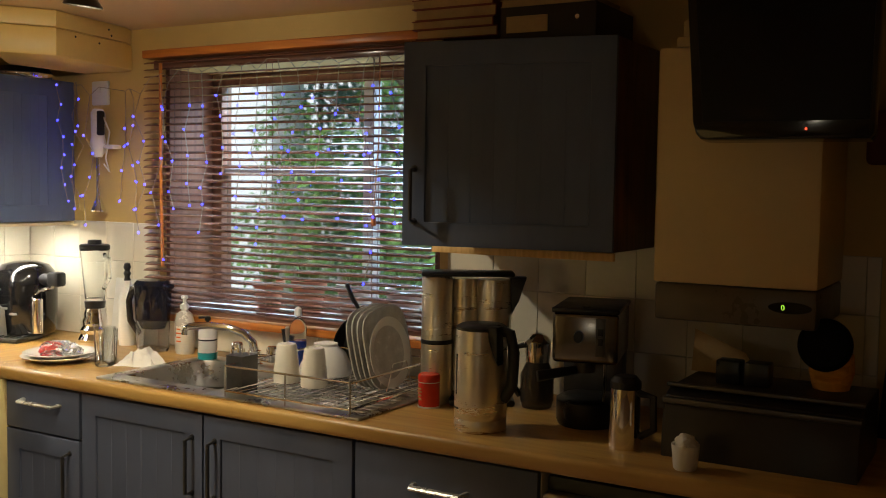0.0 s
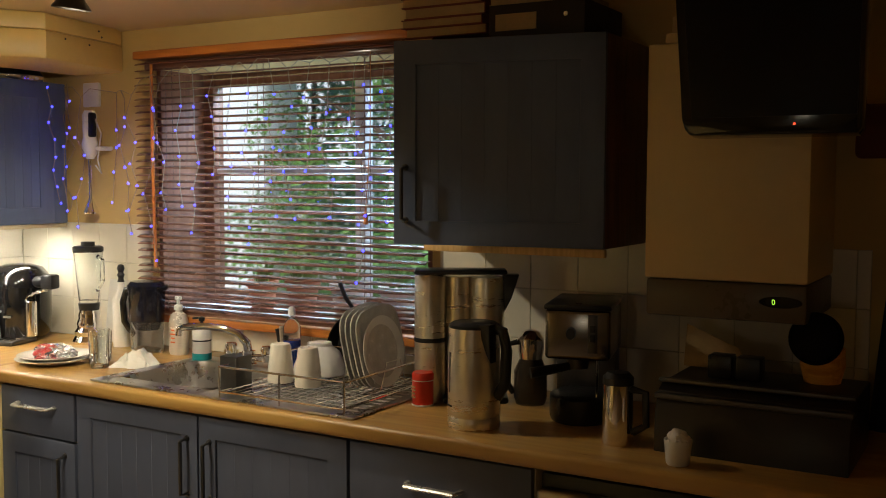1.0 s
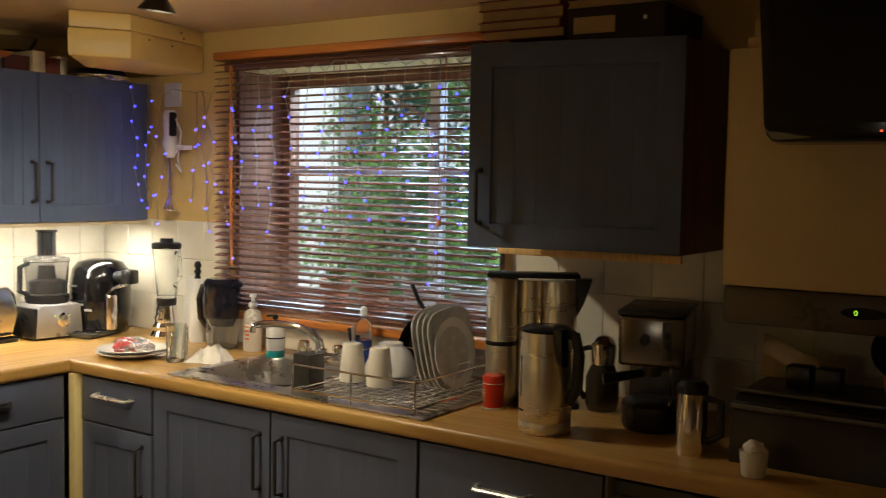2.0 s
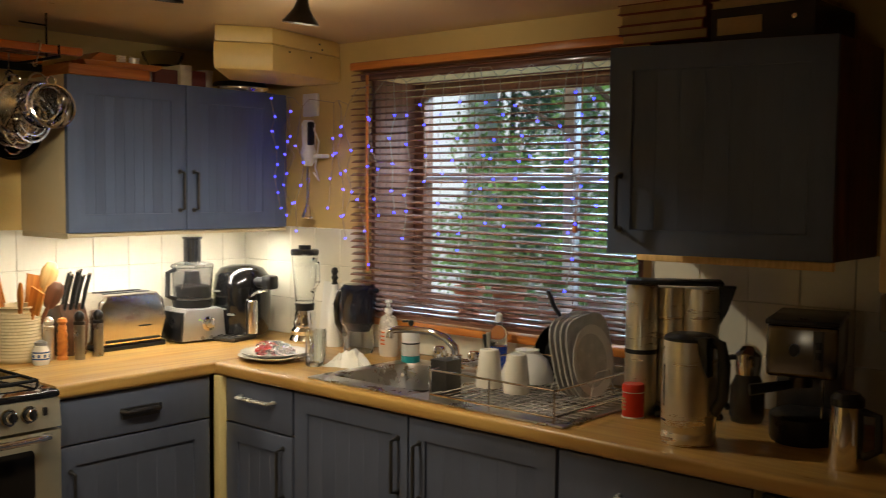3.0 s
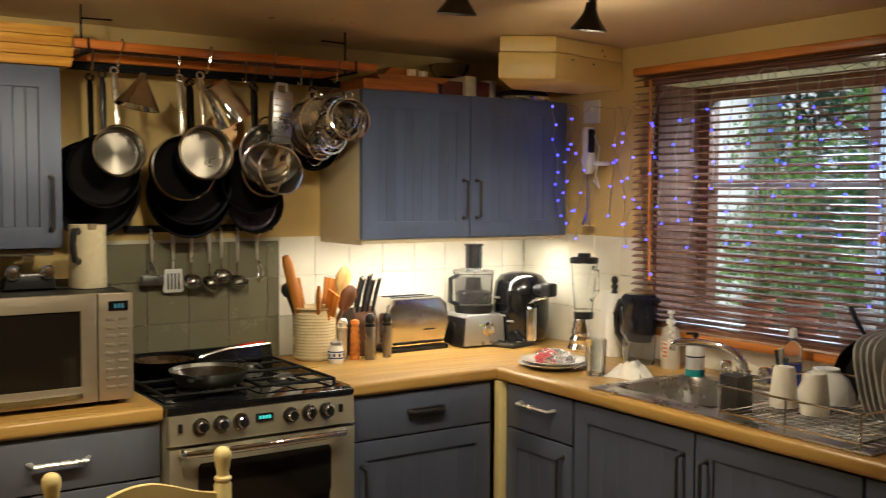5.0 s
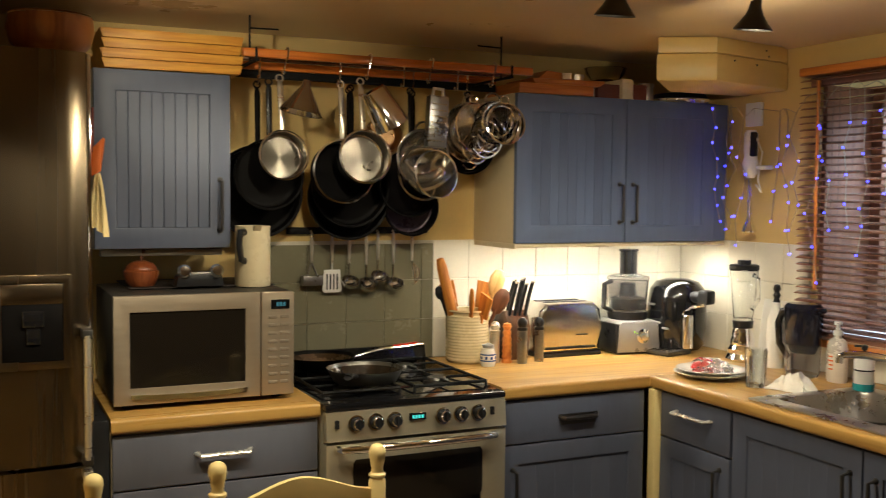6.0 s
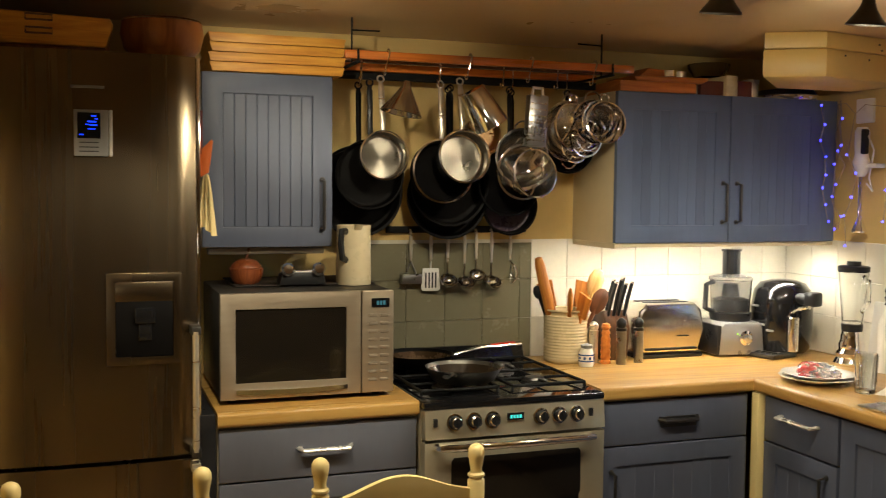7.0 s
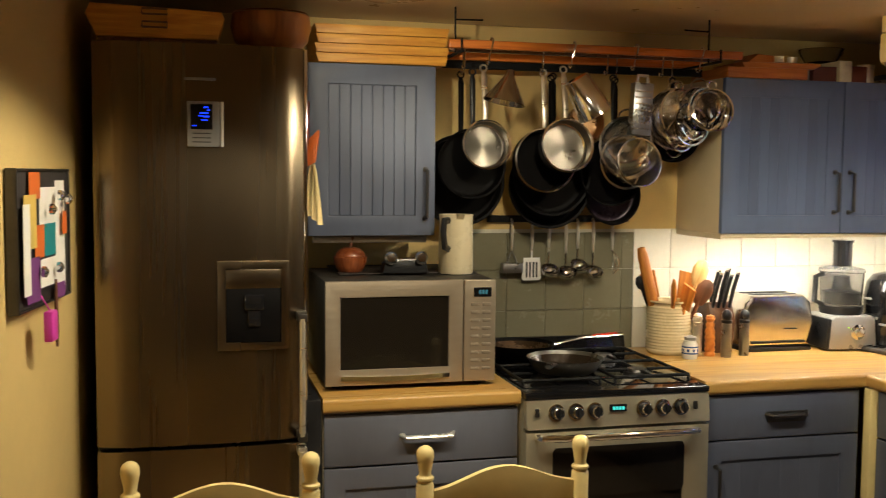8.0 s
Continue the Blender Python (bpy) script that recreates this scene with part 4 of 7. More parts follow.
part("dish", bm, NONSTICK, pan)
bm = NB()
tube(bm, [(-0.02, 0.02, 0.19), (-0.045, 0.0, 0.24), (-0.06, -0.01, 0.285)], [0.009, 0.011, 0.010], 10, flat=0.7)
part("handle", bm, BLACK, pan)
bm = NB()
box(bm, -0.028, -0.004, 0.0, 0.03, 0.165, 0.20, 0.006)
part("collar", bm, TEAL, pan, "teal handle collar")

sb = thing("washing_up_bottle", (-1.468, 2.17, TOP + 0.0085), 0, "clear washing-up liquid bottle with blue liquid by the tap", "bottle")
bm = NB()
lathe(bm, [(0, 0), (0.026, 0), (0.028, 0.006), (0.028, 0.13), (0.02, 0.15), (0.010, 0.158), (0.010, 0.168), (0, 0.168)], 20)
part("bottle", bm, PLASTICGLASS, sb)
bm = NB()
lathe(bm, [(0, 0.002), (0.0262, 0.002), (0.0262, 0.088), (0, 0.088)], 20)
part("liquid", bm, BLUELIQ, sb, "blue liquid")
bm = NB()
lathe(bm, [(0, 0.168), (0.013, 0.168), (0.011, 0.19), (0.004, 0.196), (0, 0.196)], 14)
part("cap", bm, WHITE, sb)
st = thing("sink_strainer_pot", (-1.505, 2.17, TOP + 0.0085), 0, "small steel pot of brushes beside the tap", "pot")
bm = NB()
lathe(bm, [(0, 0), (0.028, 0), (0.032, 0.07), (0.029, 0.07), (0.026, 0.005), (0, 0.005)], 20)
part("cup", bm, CHROME, st)
for k in range(4):
    bm = NB()
    tube(bm, [(0, 0, 0.01), (0.02 * math.cos(k * 1.7), 0.02 * math.sin(k * 1.7), 0.10 + 0.01 * k)], [0.004, 0.007], 8)
    part("brush", bm, STEEL if k % 2 else BLACK, st)

tub = thing("hand_cream_tub", (-1.815, 2.125, TOP + 0.0085), 0, "white dispenser tub with a teal base behind the sink", "dispenser")
bm = NB()
lathe(bm, [(0, 0.022), (0.031, 0.022), (0.031, 0.10), (0.027, 0.106), (0, 0.107)], 24)
part("tub", bm, WHITE, tub)
bm = NB()
lathe(bm, [(0, 0), (0.032, 0), (0.033, 0.022), (0, 0.022)], 24)
part("base", bm, TEAL, tub, "teal base")
bm = NB()
lathe(bm, [(0.0312, 0.062), (0.0322, 0.064), (0.0312, 0.067)], 24)
part("seam", bm, BLACK, tub)
bm = NB()
tube(bm, [(0, 0, 0.106), (0, 0, 0.14)], 0.005, 8)
lathe(bm, [(0, 0.128), (0.01, 0.128), (0.011, 0.14), (0, 0.146)], 12)
tube(bm, [(0, 0, 0.139), (-0.03, -0.01, 0.136)], 0.004, 8)
part("pump", bm, BLACK, tub)
hs = thing("hand_soap_bottle", (-1.985, 2.190, TOP), 0, "translucent hand soap bottle with a white pump and printed label", "bottle")
bm = NB()
lathe(bm, [(0, 0), (0.034, 0), (0.038, 0.01), (0.038, 0.115), (0.03, 0.14), (0.014, 0.15), (0.014, 0.158), (0, 0.158)], 24, squash=(1, 0.75))
part("bottle", bm, M("milky_plastic", (0.70, 0.64, 0.55), 0.3, 0, 0.05, 8, 0, trans=0.3), hs)
bm = NB()
lathe(bm, [(0, 0.158), (0.016, 0.158), (0.014, 0.172), (0.006, 0.176), (0.006, 0.19), (0.012, 0.192), (0.012, 0.202), (0, 0.203)], 16)
tube(bm, [(0, 0, 0.198), (0.02, -0.025, 0.195)], 0.004, 8)
part("pump", bm, WHITE, hs)
bm = NB()
for k, (w, c) in enumerate(((0.016, 0), (0.022, 0), (0.018, 0), (0.02, 0))):
    box(bm, -w / 2, w / 2, -0.0300, -0.0288, 0.085 - 0.014 * k, 0.09 - 0.014 * k, 0)
part("label_print", bm, ORANGE, hs, "orange printed lines")

jug = thing("water_filter_jug", (-2.118, 2.170, TOP), 0, "clear water filter jug with a smoky lid and dark handle", "jug")
bm = NB()
lathe(bm, [(0, 0), (0.058, 0), (0.062, 0.01), (0.066, 0.112), (0.064, 0.112), (0.058, 0.012), (0, 0.010)], 32, squash=(1.0, 0.8))
part("jug_body", bm, PLASTICGLASS, jug)
bm = NB()
lathe(bm, [(0, 0.080), (0.045, 0.080), (0.055, 0.100), (0.0665, 0.1125), (0.072, 0.225), (0, 0.2255)], 28, squash=(1.0, 0.8))
part("filter_hopper", bm, SMOKE, jug, "smoked filter hopper")
bm = NB()
lathe(bm, [(0, 0.226), (0.074, 0.226), (0.074, 0.236), (0.06, 0.25), (0, 0.252)], 32, squash=(1.0, 0.8))
box(bm, 0.04, 0.088, -0.02, 0.02, 0.222, 0.242, 0.008)
part("lid", bm, SMOKE, jug)
bm = NB()
tube(bm, [(-0.065, 0, 0.22), (-0.095, -0.005, 0.215), (-0.112, -0.008, 0.17), (-0.105, -0.008, 0.10), (-0.07, 0, 0.055)], 0.009, 10, flat=1.4)
part("handle", bm, GLOSSBLACK, jug)

cb = thing("chopping_board", (-2.345, 2.262, TOP), 0, "white plastic chopping board leaning on the tiles", "chopping board")
cb.matrix_basis = pose(-2.345, 2.252, TOP, -8, 0, 0)
bm = NB()
box(bm, -0.085, 0.085, -0.004, 0.004, 0.0, 0.235, 0.004)
part("board", bm, WHITE, cb)
bt = thing("stoppered_bottle", (-2.285, 2.205, TOP), 0, "pale bottle with a tall black stopper behind the jug", "bottle")
bm = NB()
lathe(bm, [(0, 0), (0.03, 0), (0.031, 0.005), (0.031, 0.17), (0.014, 0.215), (0.013, 0.235), (0, 0.236)], 20)
part("bottle", bm, WHITE, bt)
bm = NB()
lathe(bm, [(0, 0.236), (0.013, 0.236), (0.009, 0.25), (0.014, 0.262), (0.009, 0.272), (0.014, 0.284), (0.010, 0.298), (0, 0.302)], 16)
part("stopper", bm, BLACK, bt)
tissue = NB()
n = 30
rows_t = []
for i in range(n + 1):
    row = []
    for j in range(n + 1):
        u, v = i / n * 2 - 1, j / n * 2 - 1
        e = max(0.0, 1 - max(abs(u), abs(v)) ** 3)
        p = Vector((u * 1.7, v * 1.7, 0.3))
        h = 0.038 * e * (math.exp(-5 * ((u - 0.5) ** 2 + v * v * 0.4)) + 0.7 * math.exp(-3 * ((u + 0.35) ** 2 + (v - 0.15) ** 2 * 0.5)))
        h += e * (0.022 * abs(noise.noise(p * 1.6)) + 0.012 * abs(noise.noise(p * 3.1)) + 0.010)
        row.append(tissue.verts.new((0.072 * u + 0.016 * noise.noise(p * 1.2), 0.042 * v + 0.016 * noise.noise(p * 1.1 + Vector((5, 0, 0))), h + 0.001)))
    rows_t.append(row)
for i in range(n):
    for j in range(n):
        tissue.faces.new((rows_t[i][j], rows_t[i + 1][j], rows_t[i + 1][j + 1], rows_t[i][j + 1]))
solo("crumpled_tissue", tissue, PAPER, (-1.935, 1.945, TOP), 20, "crumpled white kitchen tissue on the worktop", "tissue")
gl = NB()
lathe(gl, [(0, 0), (0.028, 0), (0.030, 0.004), (0.034, 0.125), (0.0325, 0.125), (0.027, 0.014), (0, 0.012)], 28)
solo("drinking_glass", gl, GLASS, (-2.025, 1.875, TOP), 0, "clear tall drinking glass beside the plates", "glass")
gl = NB()
lathe(gl, [(0, 0), (0.028, 0), (0.030, 0.004), (0.033, 0.10), (0.0315, 0.10), (0.027, 0.014), (0, 0.012)], 28)
solo("drinking_glass", gl, GLASS, (-2.115, 1.965, TOP), 0, "shorter clear drinking glass behind the plates", "glass")
for k, (z, r) in enumerate(((TOP, 0.122), (TOP + 0.012, 0.118))):
    bm = NB()
    lathe(bm, [(0, 0.002), (0.06, 0), (0.066, 0.004), (r - 0.004, 0.018), (r, 0.021), (r - 0.004, 0.022), (0.068, 0.009), (0.06, 0.006), (0, 0.006)], 44)
    solo("dinner_plate", bm, PLATE, (-2.215 + 0.006 * k, 1.85, z), 0, "white dinner plate stacked at the worktop corner", "plate", "stacked plates")
food = NB()
bmesh.ops.create_icosphere(food, subdivisions=3, radius=1.0)
for v in food.verts:
    r = 1 + 0.3 * noise.noise(v.co * 2)
    v.co = Vector((0.032 * v.co.x * r, 0.030 * v.co.y * r, max(0.020 * v.co.z * r + 0.015, 0)))
solo("leftover_food", food, REDGLAZE, (-2.235, 1.83, TOP + 0.0195), 0, "red leftovers on the stacked plates", "food")
film = NB()
bmesh.ops.create_icosphere(film, subdivisions=4, radius=1.0)
for v in film.verts:
    d = v.co.normalized()
    r = 1 + 0.3 * noise.noise(d * 3) + 0.12 * noise.noise(d * 9)
    v.co = Vector((0.075 * d.x * r + 0.03, 0.06 * d.y * r, max(0.034 * d.z * r + 0.012, 0)))
solo("cling_film", film, FILM, (-2.235, 1.85, TOP + 0.0195), 0, "crumpled clear cling film over the leftovers", "film").visible_shadow = False

bl = thing("jug_blender", (-2.445, 2.195, TOP), 0, "jug blender with a clear glass goblet and chrome base", "blender")
bm = NB()
lathe(bm, [(0, 0), (0.072, 0), (0.074, 0.01), (0.062, 0.03), (0.064, 0.045), (0.052, 0.06), (0.054, 0.078), (0.046, 0.092), (0.047, 0.105), (0.040, 0.125), (0, 0.127)], 32)
part("base", bm, CHROME, bl)
bm = NB()
lathe(bm, [(0, 0.125), (0.043, 0.125), (0.046, 0.15), (0.042, 0.152), (0, 0.152)], 28)
part("collar", bm, BLACK, bl)
bm = NB()
lathe(bm, [(0, 0.153), (0.042, 0.153), (0.046, 0.19), (0.062, 0.335), (0.066, 0.345), (0.060, 0.34), (0.043, 0.19), (0.038, 0.16), (0, 0.158)], 28)
part("goblet", bm, GLASS, bl)
bm = NB()
tube(bm, [(0.062, 0, 0.325), (0.095, -0.005, 0.315), (0.098, -0.005, 0.24), (0.055, 0, 0.20)], 0.009, 8)
part("handle", bm, GLASS, bl)
bm = NB()
lathe(bm, [(0, 0.344), (0.066, 0.344), (0.066, 0.358), (0.058, 0.362), (0.03, 0.362), (0.029, 0.378), (0, 0.379)], 28)
part("lid", bm, BLACK, bl)

bl.scale = (0.84, 0.84, 1.0)

km = thing("coffee_machine", (-2.738, 2.118, TOP), 15, "glossy black rounded coffee machine with a chrome frothing arm", "coffee machine")
bm = NB()
lathe(bm, [(0, 0.012), (0.092, 0.012), (0.108, 0.03), (0.116, 0.10), (0.117, 0.20), (0.108, 0.25), (0.086, 0.277), (0.045, 0.288), (0, 0.29)], 36, squash=(1, 0.95))
part("body", bm, GLOSSBLACK, km)
bm = NB()
box(bm, -0.09, 0.09, -0.165, -0.02, 0.0, 0.018, 0.006)
part("drip_tray", bm, PEWTER, km)
for k in range(7):
    bm = NB()
    tube(bm, [(-0.075 + 0.025 * k, -0.155, 0.021), (-0.075 + 0.025 * k, -0.06, 0.021)], 0.002, 5)
    part("tray_bar", bm, CHROME, km)
bm = NB()
tube(bm, [(0.08, -0.03, 0.225), (0.15, -0.035, 0.225)], 0.022, 14)
box(bm, 0.135, 0.185, -0.06, -0.005, 0.20, 0.255, 0.01)
part("arm", bm, BLACK, km)
bm = NB()
tube(bm, [(0.09, -0.07, 0.17), (0.15, -0.10, 0.195), (0.2, -0.11, 0.205)], 0.007, 8)
part("lever", bm, CHROME, km)
bm = NB()
lathe(bm, [(0, 0.0), (0.020, 0.0), (0.020, 0.125), (0.016, 0.13), (0, 0.13)], 20, Matrix.Translation((0.115, -0.085, 0.03)))
part("milk_frother", bm, CHROME, km)
for x, z in ((-0.04, 0.19), (-0.01, 0.12), (0.03, 0.10)):
    bm = NB()
    box(bm, x - 0.016, x + 0.016, -0.1135, -0.108, z - 0.004, z + 0.004, 0.001)
    part("badge", bm, GREYPLASTIC, km, "pale printed badge")

# ---- dark end of the window worktop ----
cm = thing("filter_coffee_maker", (-0.785, 2.06, TOP), 30, "brushed steel filter coffee maker with a water column", "coffee maker")
bm = NB()
lathe(bm, [(0, 0), (0.042, 0), (0.043, 0.006), (0.043, 0.345), (0.040, 0.352), (0, 0.352)], 28, Matrix.Translation((-0.086, 0, 0)))
part("water_column", bm, STEEL, cm)
bm = NB()
lathe(bm, [(0.0432, 0.165), (0.0442, 0.167), (0.0442, 0.175), (0.0432, 0.177)], 28, Matrix.Translation((-0.086, 0, 0)))
part("band", bm, BLACK, cm)
bm = NB()
lathe(bm, [(0, 0.02), (0.036, 0.02), (0.037, 0.345), (0, 0.346)], 28, Matrix.Translation((-0.008, 0.015, 0)))
part("back_column", bm, STEEL, cm)
bm = NB()
lathe(bm, [(0, 0.19), (0.040, 0.19), (0.046, 0.20), (0.049, 0.335), (0.046, 0.345), (0, 0.345)], 32, Matrix.Translation((0.072, -0.005, 0)))
part("filter_holder", bm, STEEL, cm)
bm = NB()
box(bm, -0.13, 0.125, -0.045, 0.045, 0.353, 0.366, 0.006)
part("lid", bm, BLACK, cm)
bm = NB()
prism(bm, [(0.112, 0.352), (0.158, 0.352), (0.138, 0.29), (0.118, 0.25)], -0.03, 0.02, "y", 0.004)
part("spout", bm, BLACK, cm)
bm = NB()
box(bm, -0.05, 0.13, -0.06, 0.06, 0.0, 0.02, 0.008)
part("base", bm, BLACK, cm)
th = thing("thermal_jug", (-0.612, 1.815, TOP), 0, "tall brushed steel thermal coffee jug with a black handle", "jug")
bm = NB()
lathe(bm, [(0, 0), (0.063, 0), (0.065, 0.004), (0.065, 0.028), (0.0638, 0.030), (0.0638, 0.032), (0.065, 0.034), (0.0645, 0.15), (0.0625, 0.25), (0.0, 0.252)], 40)
part("body", bm, STEEL, th)
bm = NB()
lathe(bm, [(0, 0.249), (0.063, 0.249), (0.063, 0.256), (0.052, 0.262), (0, 0.263)], 36)
prism(bm, [(0.030, 0.262), (0.066, 0.262), (0.068, 0.17), (0.056, 0.19)], -0.046, -0.01, "y", 0.004)
part("lid", bm, BLACK, th)
bm = NB()
tube(bm, [(0.05, -0.01, 0.252), (0.085, -0.012, 0.245), (0.096, -0.012, 0.20), (0.092, -0.012, 0.12), (0.07, -0.008, 0.085), (0.058, 0, 0.09)], 0.011, 10, flat=1.3)
part("handle", bm, BLACK, th)
bm = NB()
box(bm, -0.0025, 0.0025, -0.0655, -0.060, 0.09, 0.19, 0.001, m=Matrix.Rotation(radians(-38), 4, "Z"))
box(bm, -0.012, 0.012, -0.0668, -0.062, 0.056, 0.060, 0.0005, m=Matrix.Rotation(radians(-38), 4, "Z"))
part("gauge", bm, BLACK, th)
tin = thing("spice_tin", (-0.845, 1.955, TOP), 0, "small red tin with pale bands beside the coffee maker", "tin")
bm = NB()
lathe(bm, [(0, 0.004), (0.029, 0.004), (0.029, 0.068), (0, 0.068)], 24)
part("tin_body", bm, RED, tin)
bm = NB()
lathe(bm, [(0, 0.069), (0.030, 0.069), (0.030, 0.086), (0.027, 0.09), (0, 0.09)], 24)
part("lid", bm, RED, tin)
bm = NB()
lathe(bm, [(0, 0), (0.0305, 0), (0.0305, 0.004), (0, 0.004)], 24)
part("foot_rim", bm, WHITE, tin)
bm = NB()
lathe(bm, [(0.0292, 0.0675), (0.0305, 0.068), (0.0305, 0.070), (0.0292, 0.0705)], 24)
part("rim", bm, WHITE, tin, "pale tin rims")
bm = NB()
for z, w in ((0.052, 0.020), (0.044, 0.024), (0.034, 0.018), (0.024, 0.022)):
    box(bm, -w / 2, w / 2, -0.0302, -0.0288, z - 0.0022, z + 0.0022, 0, m=Matrix.Rotation(radians(-30), 4, "Z"))
part("label_print", bm, BROWNPAPER, tin)

pc = thing("glass_percolator", (-0.60, 2.12, TOP), 0, "glass coffee jug with a black handle under a chrome head", "coffee jug")
bm = NB()
lathe(bm, [(0, 0), (0.04, 0), (0.046, 0.02), (0.046, 0.09), (0.030, 0.125), (0.028, 0.125), (0.043, 0.09), (0.043, 0.02), (0, 0.006)], 28)
part("jug", bm, M("coffee_stained_glass", (0.10, 0.08, 0.06), 0.06, 0, 0.1, 6, 0, trans=0.7, rvar=0.03), pc)
bm = NB()
lathe(bm, [(0, 0.125), (0.032, 0.125), (0.036, 0.15), (0.036, 0.18), (0.02, 0.20), (0, 0.205)], 24)
part("head", bm, CHROME, pc)
bm = NB()
tube(bm, [(-0.03, -0.02, 0.17), (-0.062, -0.04, 0.16), (-0.066, -0.042, 0.08), (-0.04, -0.025, 0.03)], 0.008, 8)
part("handle", bm, BLACK, pc)

es = thing("espresso_machine", (-0.425, 2.075, TOP), 14, "chrome espresso machine with a portafilter and black drip tray", "espresso machine")
bm = NB()
box(bm, -0.105, 0.105, -0.135, 0.12, 0.165, 0.292, 0.012, 3)
part("head", bm, DARKCHROME, es)
bm = NB()
box(bm, -0.108, 0.108, -0.138, 0.123, 0.290, 0.303, 0.005)
part("top_plate", bm, BLACK, es)
bm = NB()
box(bm, -0.10, 0.10, 0.03, 0.118, 0.03, 0.17, 0.006)
part("back_panel", bm, PEWTER, es)
bm = NB()
lathe(bm, [(0, 0), (0.100, 0), (0.105, 0.01), (0.105, 0.062), (0.09, 0.068), (0, 0.066)], 36, Matrix.Translation((0, -0.04, 0)), squash=(1, 0.95))
part("drip_tray", bm, BLACK, es)
bm = NB()
lathe(bm, [(0, 0.135), (0.034, 0.135), (0.037, 0.165), (0, 0.166)], 24, Matrix.Translation((-0.01, -0.065, 0)))
part("group_head", bm, PEWTER, es)
bm = NB()
tube(bm, [(-0.02, -0.075, 0.142), (-0.07, -0.11, 0.138), (-0.145, -0.15, 0.13)], [0.010, 0.012, 0.014], 10)
part("portafilter_handle", bm, BLACK, es)
bm = NB()
tube(bm, [(0.06, -0.11, 0.17), (0.062, -0.115, 0.10), (0.06, -0.118, 0.072)], 0.004, 8)
part("steam_pipe", bm, CHROME, es)
bm = NB()
lathe(bm, [(0, 0), (0.016, 0), (0.014, 0.012), (0, 0.013)], 20, Matrix.Translation((-0.02, -0.135, 0.232)) @ Matrix.Rotation(radians(90), 4, "X"))
part("dial", bm, BLACK, es)
for z in (0.212, 0.236):
    bm = NB()
    box(bm, 0.04, 0.058, -0.139, -0.134, z, z + 0.019, 0.002)
    part("rocker_switch", bm, BLACK, es)
bm = NB()
box(bm, 0.034, 0.064, -0.1372, -0.1345, 0.185, 0.280, 0.001)
part("switch_plate", bm, PEWTER, es)

es.scale.x = 0.78

cn = thing("steel_canister", (-0.248, 1.845, TOP), 0, "polished steel canister with a black lid on the worktop", "canister")
bm = NB()
lathe(bm, [(0, 0), (0.036, 0), (0.038, 0.006), (0.035, 0.14), (0, 0.141)], 32)
part("body", bm, CHROME, cn)
bm = NB()
lathe(bm, [(0, 0.140), (0.036, 0.140), (0.036, 0.156), (0.025, 0.168), (0, 0.170)], 28)
part("lid", bm, BLACK, cn)
bm = NB()
tube(bm, [(0.034, 0, 0.13), (0.066, 0, 0.125), (0.068, 0, 0.05), (0.036, 0, 0.03)], 0.007, 8, flat=1.3)
part("handle", bm, BLACK, cn)
cup = thing("egg_cup", (-0.075, 1.745, TOP), 0, "small white cup holding a crumpled paper case", "cup")
bm = NB()
lathe(bm, [(0, 0), (0.022, 0), (0.025, 0.004), (0.030, 0.055), (0.028, 0.055), (0.022, 0.008), (0, 0.006)], 24)
part("cup", bm, WHITE, cup)
bm = NB()
bmesh.ops.create_icosphere(bm, subdivisions=3, radius=1.0)
for v in bm.verts:
    r = 1 + 0.35 * noise.noise(v.co * 2.5)
    v.co = Vector((0.024 * v.co.x * r, 0.024 * v.co.y * r, 0.024 * v.co.z * r + 0.052))
part("paper", bm, PAPER, cup)

bb = thing("bread_bin", (0.052, 1.985, TOP), 0, "long dark steel bread bin with a ridged top edge", "bread bin")
bm = NB()
prism(bm, [(0.14, 0.0), (0.14, 0.150), (-0.10, 0.150), (-0.135, 0.135), (-0.155, 0.09), (-0.160, 0.0)], -0.208, 0.208, "x", 0.004)
part("body", bm, M("dark_steel", (0.035, 0.028, 0.022), 0.4, 0.5, 0.15, 5, 0.05), bb)
bm = NB()
box(bm, -0.212, 0.212, -0.150, -0.120, 0.118, 0.132, 0.004)
part("front_trim", bm, PEWTER, bb)
bm = NB()
box(bm, -0.212, 0.212, -0.115, -0.10, 0.150, 0.160, 0.003)
part("top_trim", bm, PEWTER, bb)
for x in (-0.10, -0.035):
    bm = NB()
    box(bm, x - 0.028, x + 0.028, -0.03, 0.02, 0, 0.055, 0.004)
    solo("small_box", bm, BLACK, (0.052, 2.0, TOP + 0.150), 0, "small black box on the bread bin", "box", "boxes on the bread bin")
bm = NB()
prism(bm, [(-0.15, 0.0), (0.02, 0.0), (-0.02, 0.055), (-0.15, 0.105)], 0.0, 0.006, "y", 0.001)
solo("paper_sheet", bm, BROWNPAPER, (0.0, 2.10, TOP + 0.150), 0, "pale sheet of paper propped on the bread bin", "paper").matrix_basis = pose(-0.02, 2.10, TOP + 0.150, -12, 0, 0)
wk = thing("wicker_pot", (0.165, 2.06, TOP + 0.150), 0, "wicker pot with a big round black lid on the bread bin", "pot")
bm = NB()
lathe(bm, [(0, 0), (0.04, 0), (0.05, 0.04), (0.048, 0.08), (0.04, 0.085), (0, 0.086)], 28)
part("basket", bm, BASKETWOOD, wk)
bm = NB()
lathe(bm, [(0, 0), (0.058, 0.0), (0.060, 0.006), (0.05, 0.016), (0, 0.022)], 36, pose(-0.008, -0.045, 0.105, 78, 0, 0))
part("lid", bm, NONSTICK, wk, "round black lid")

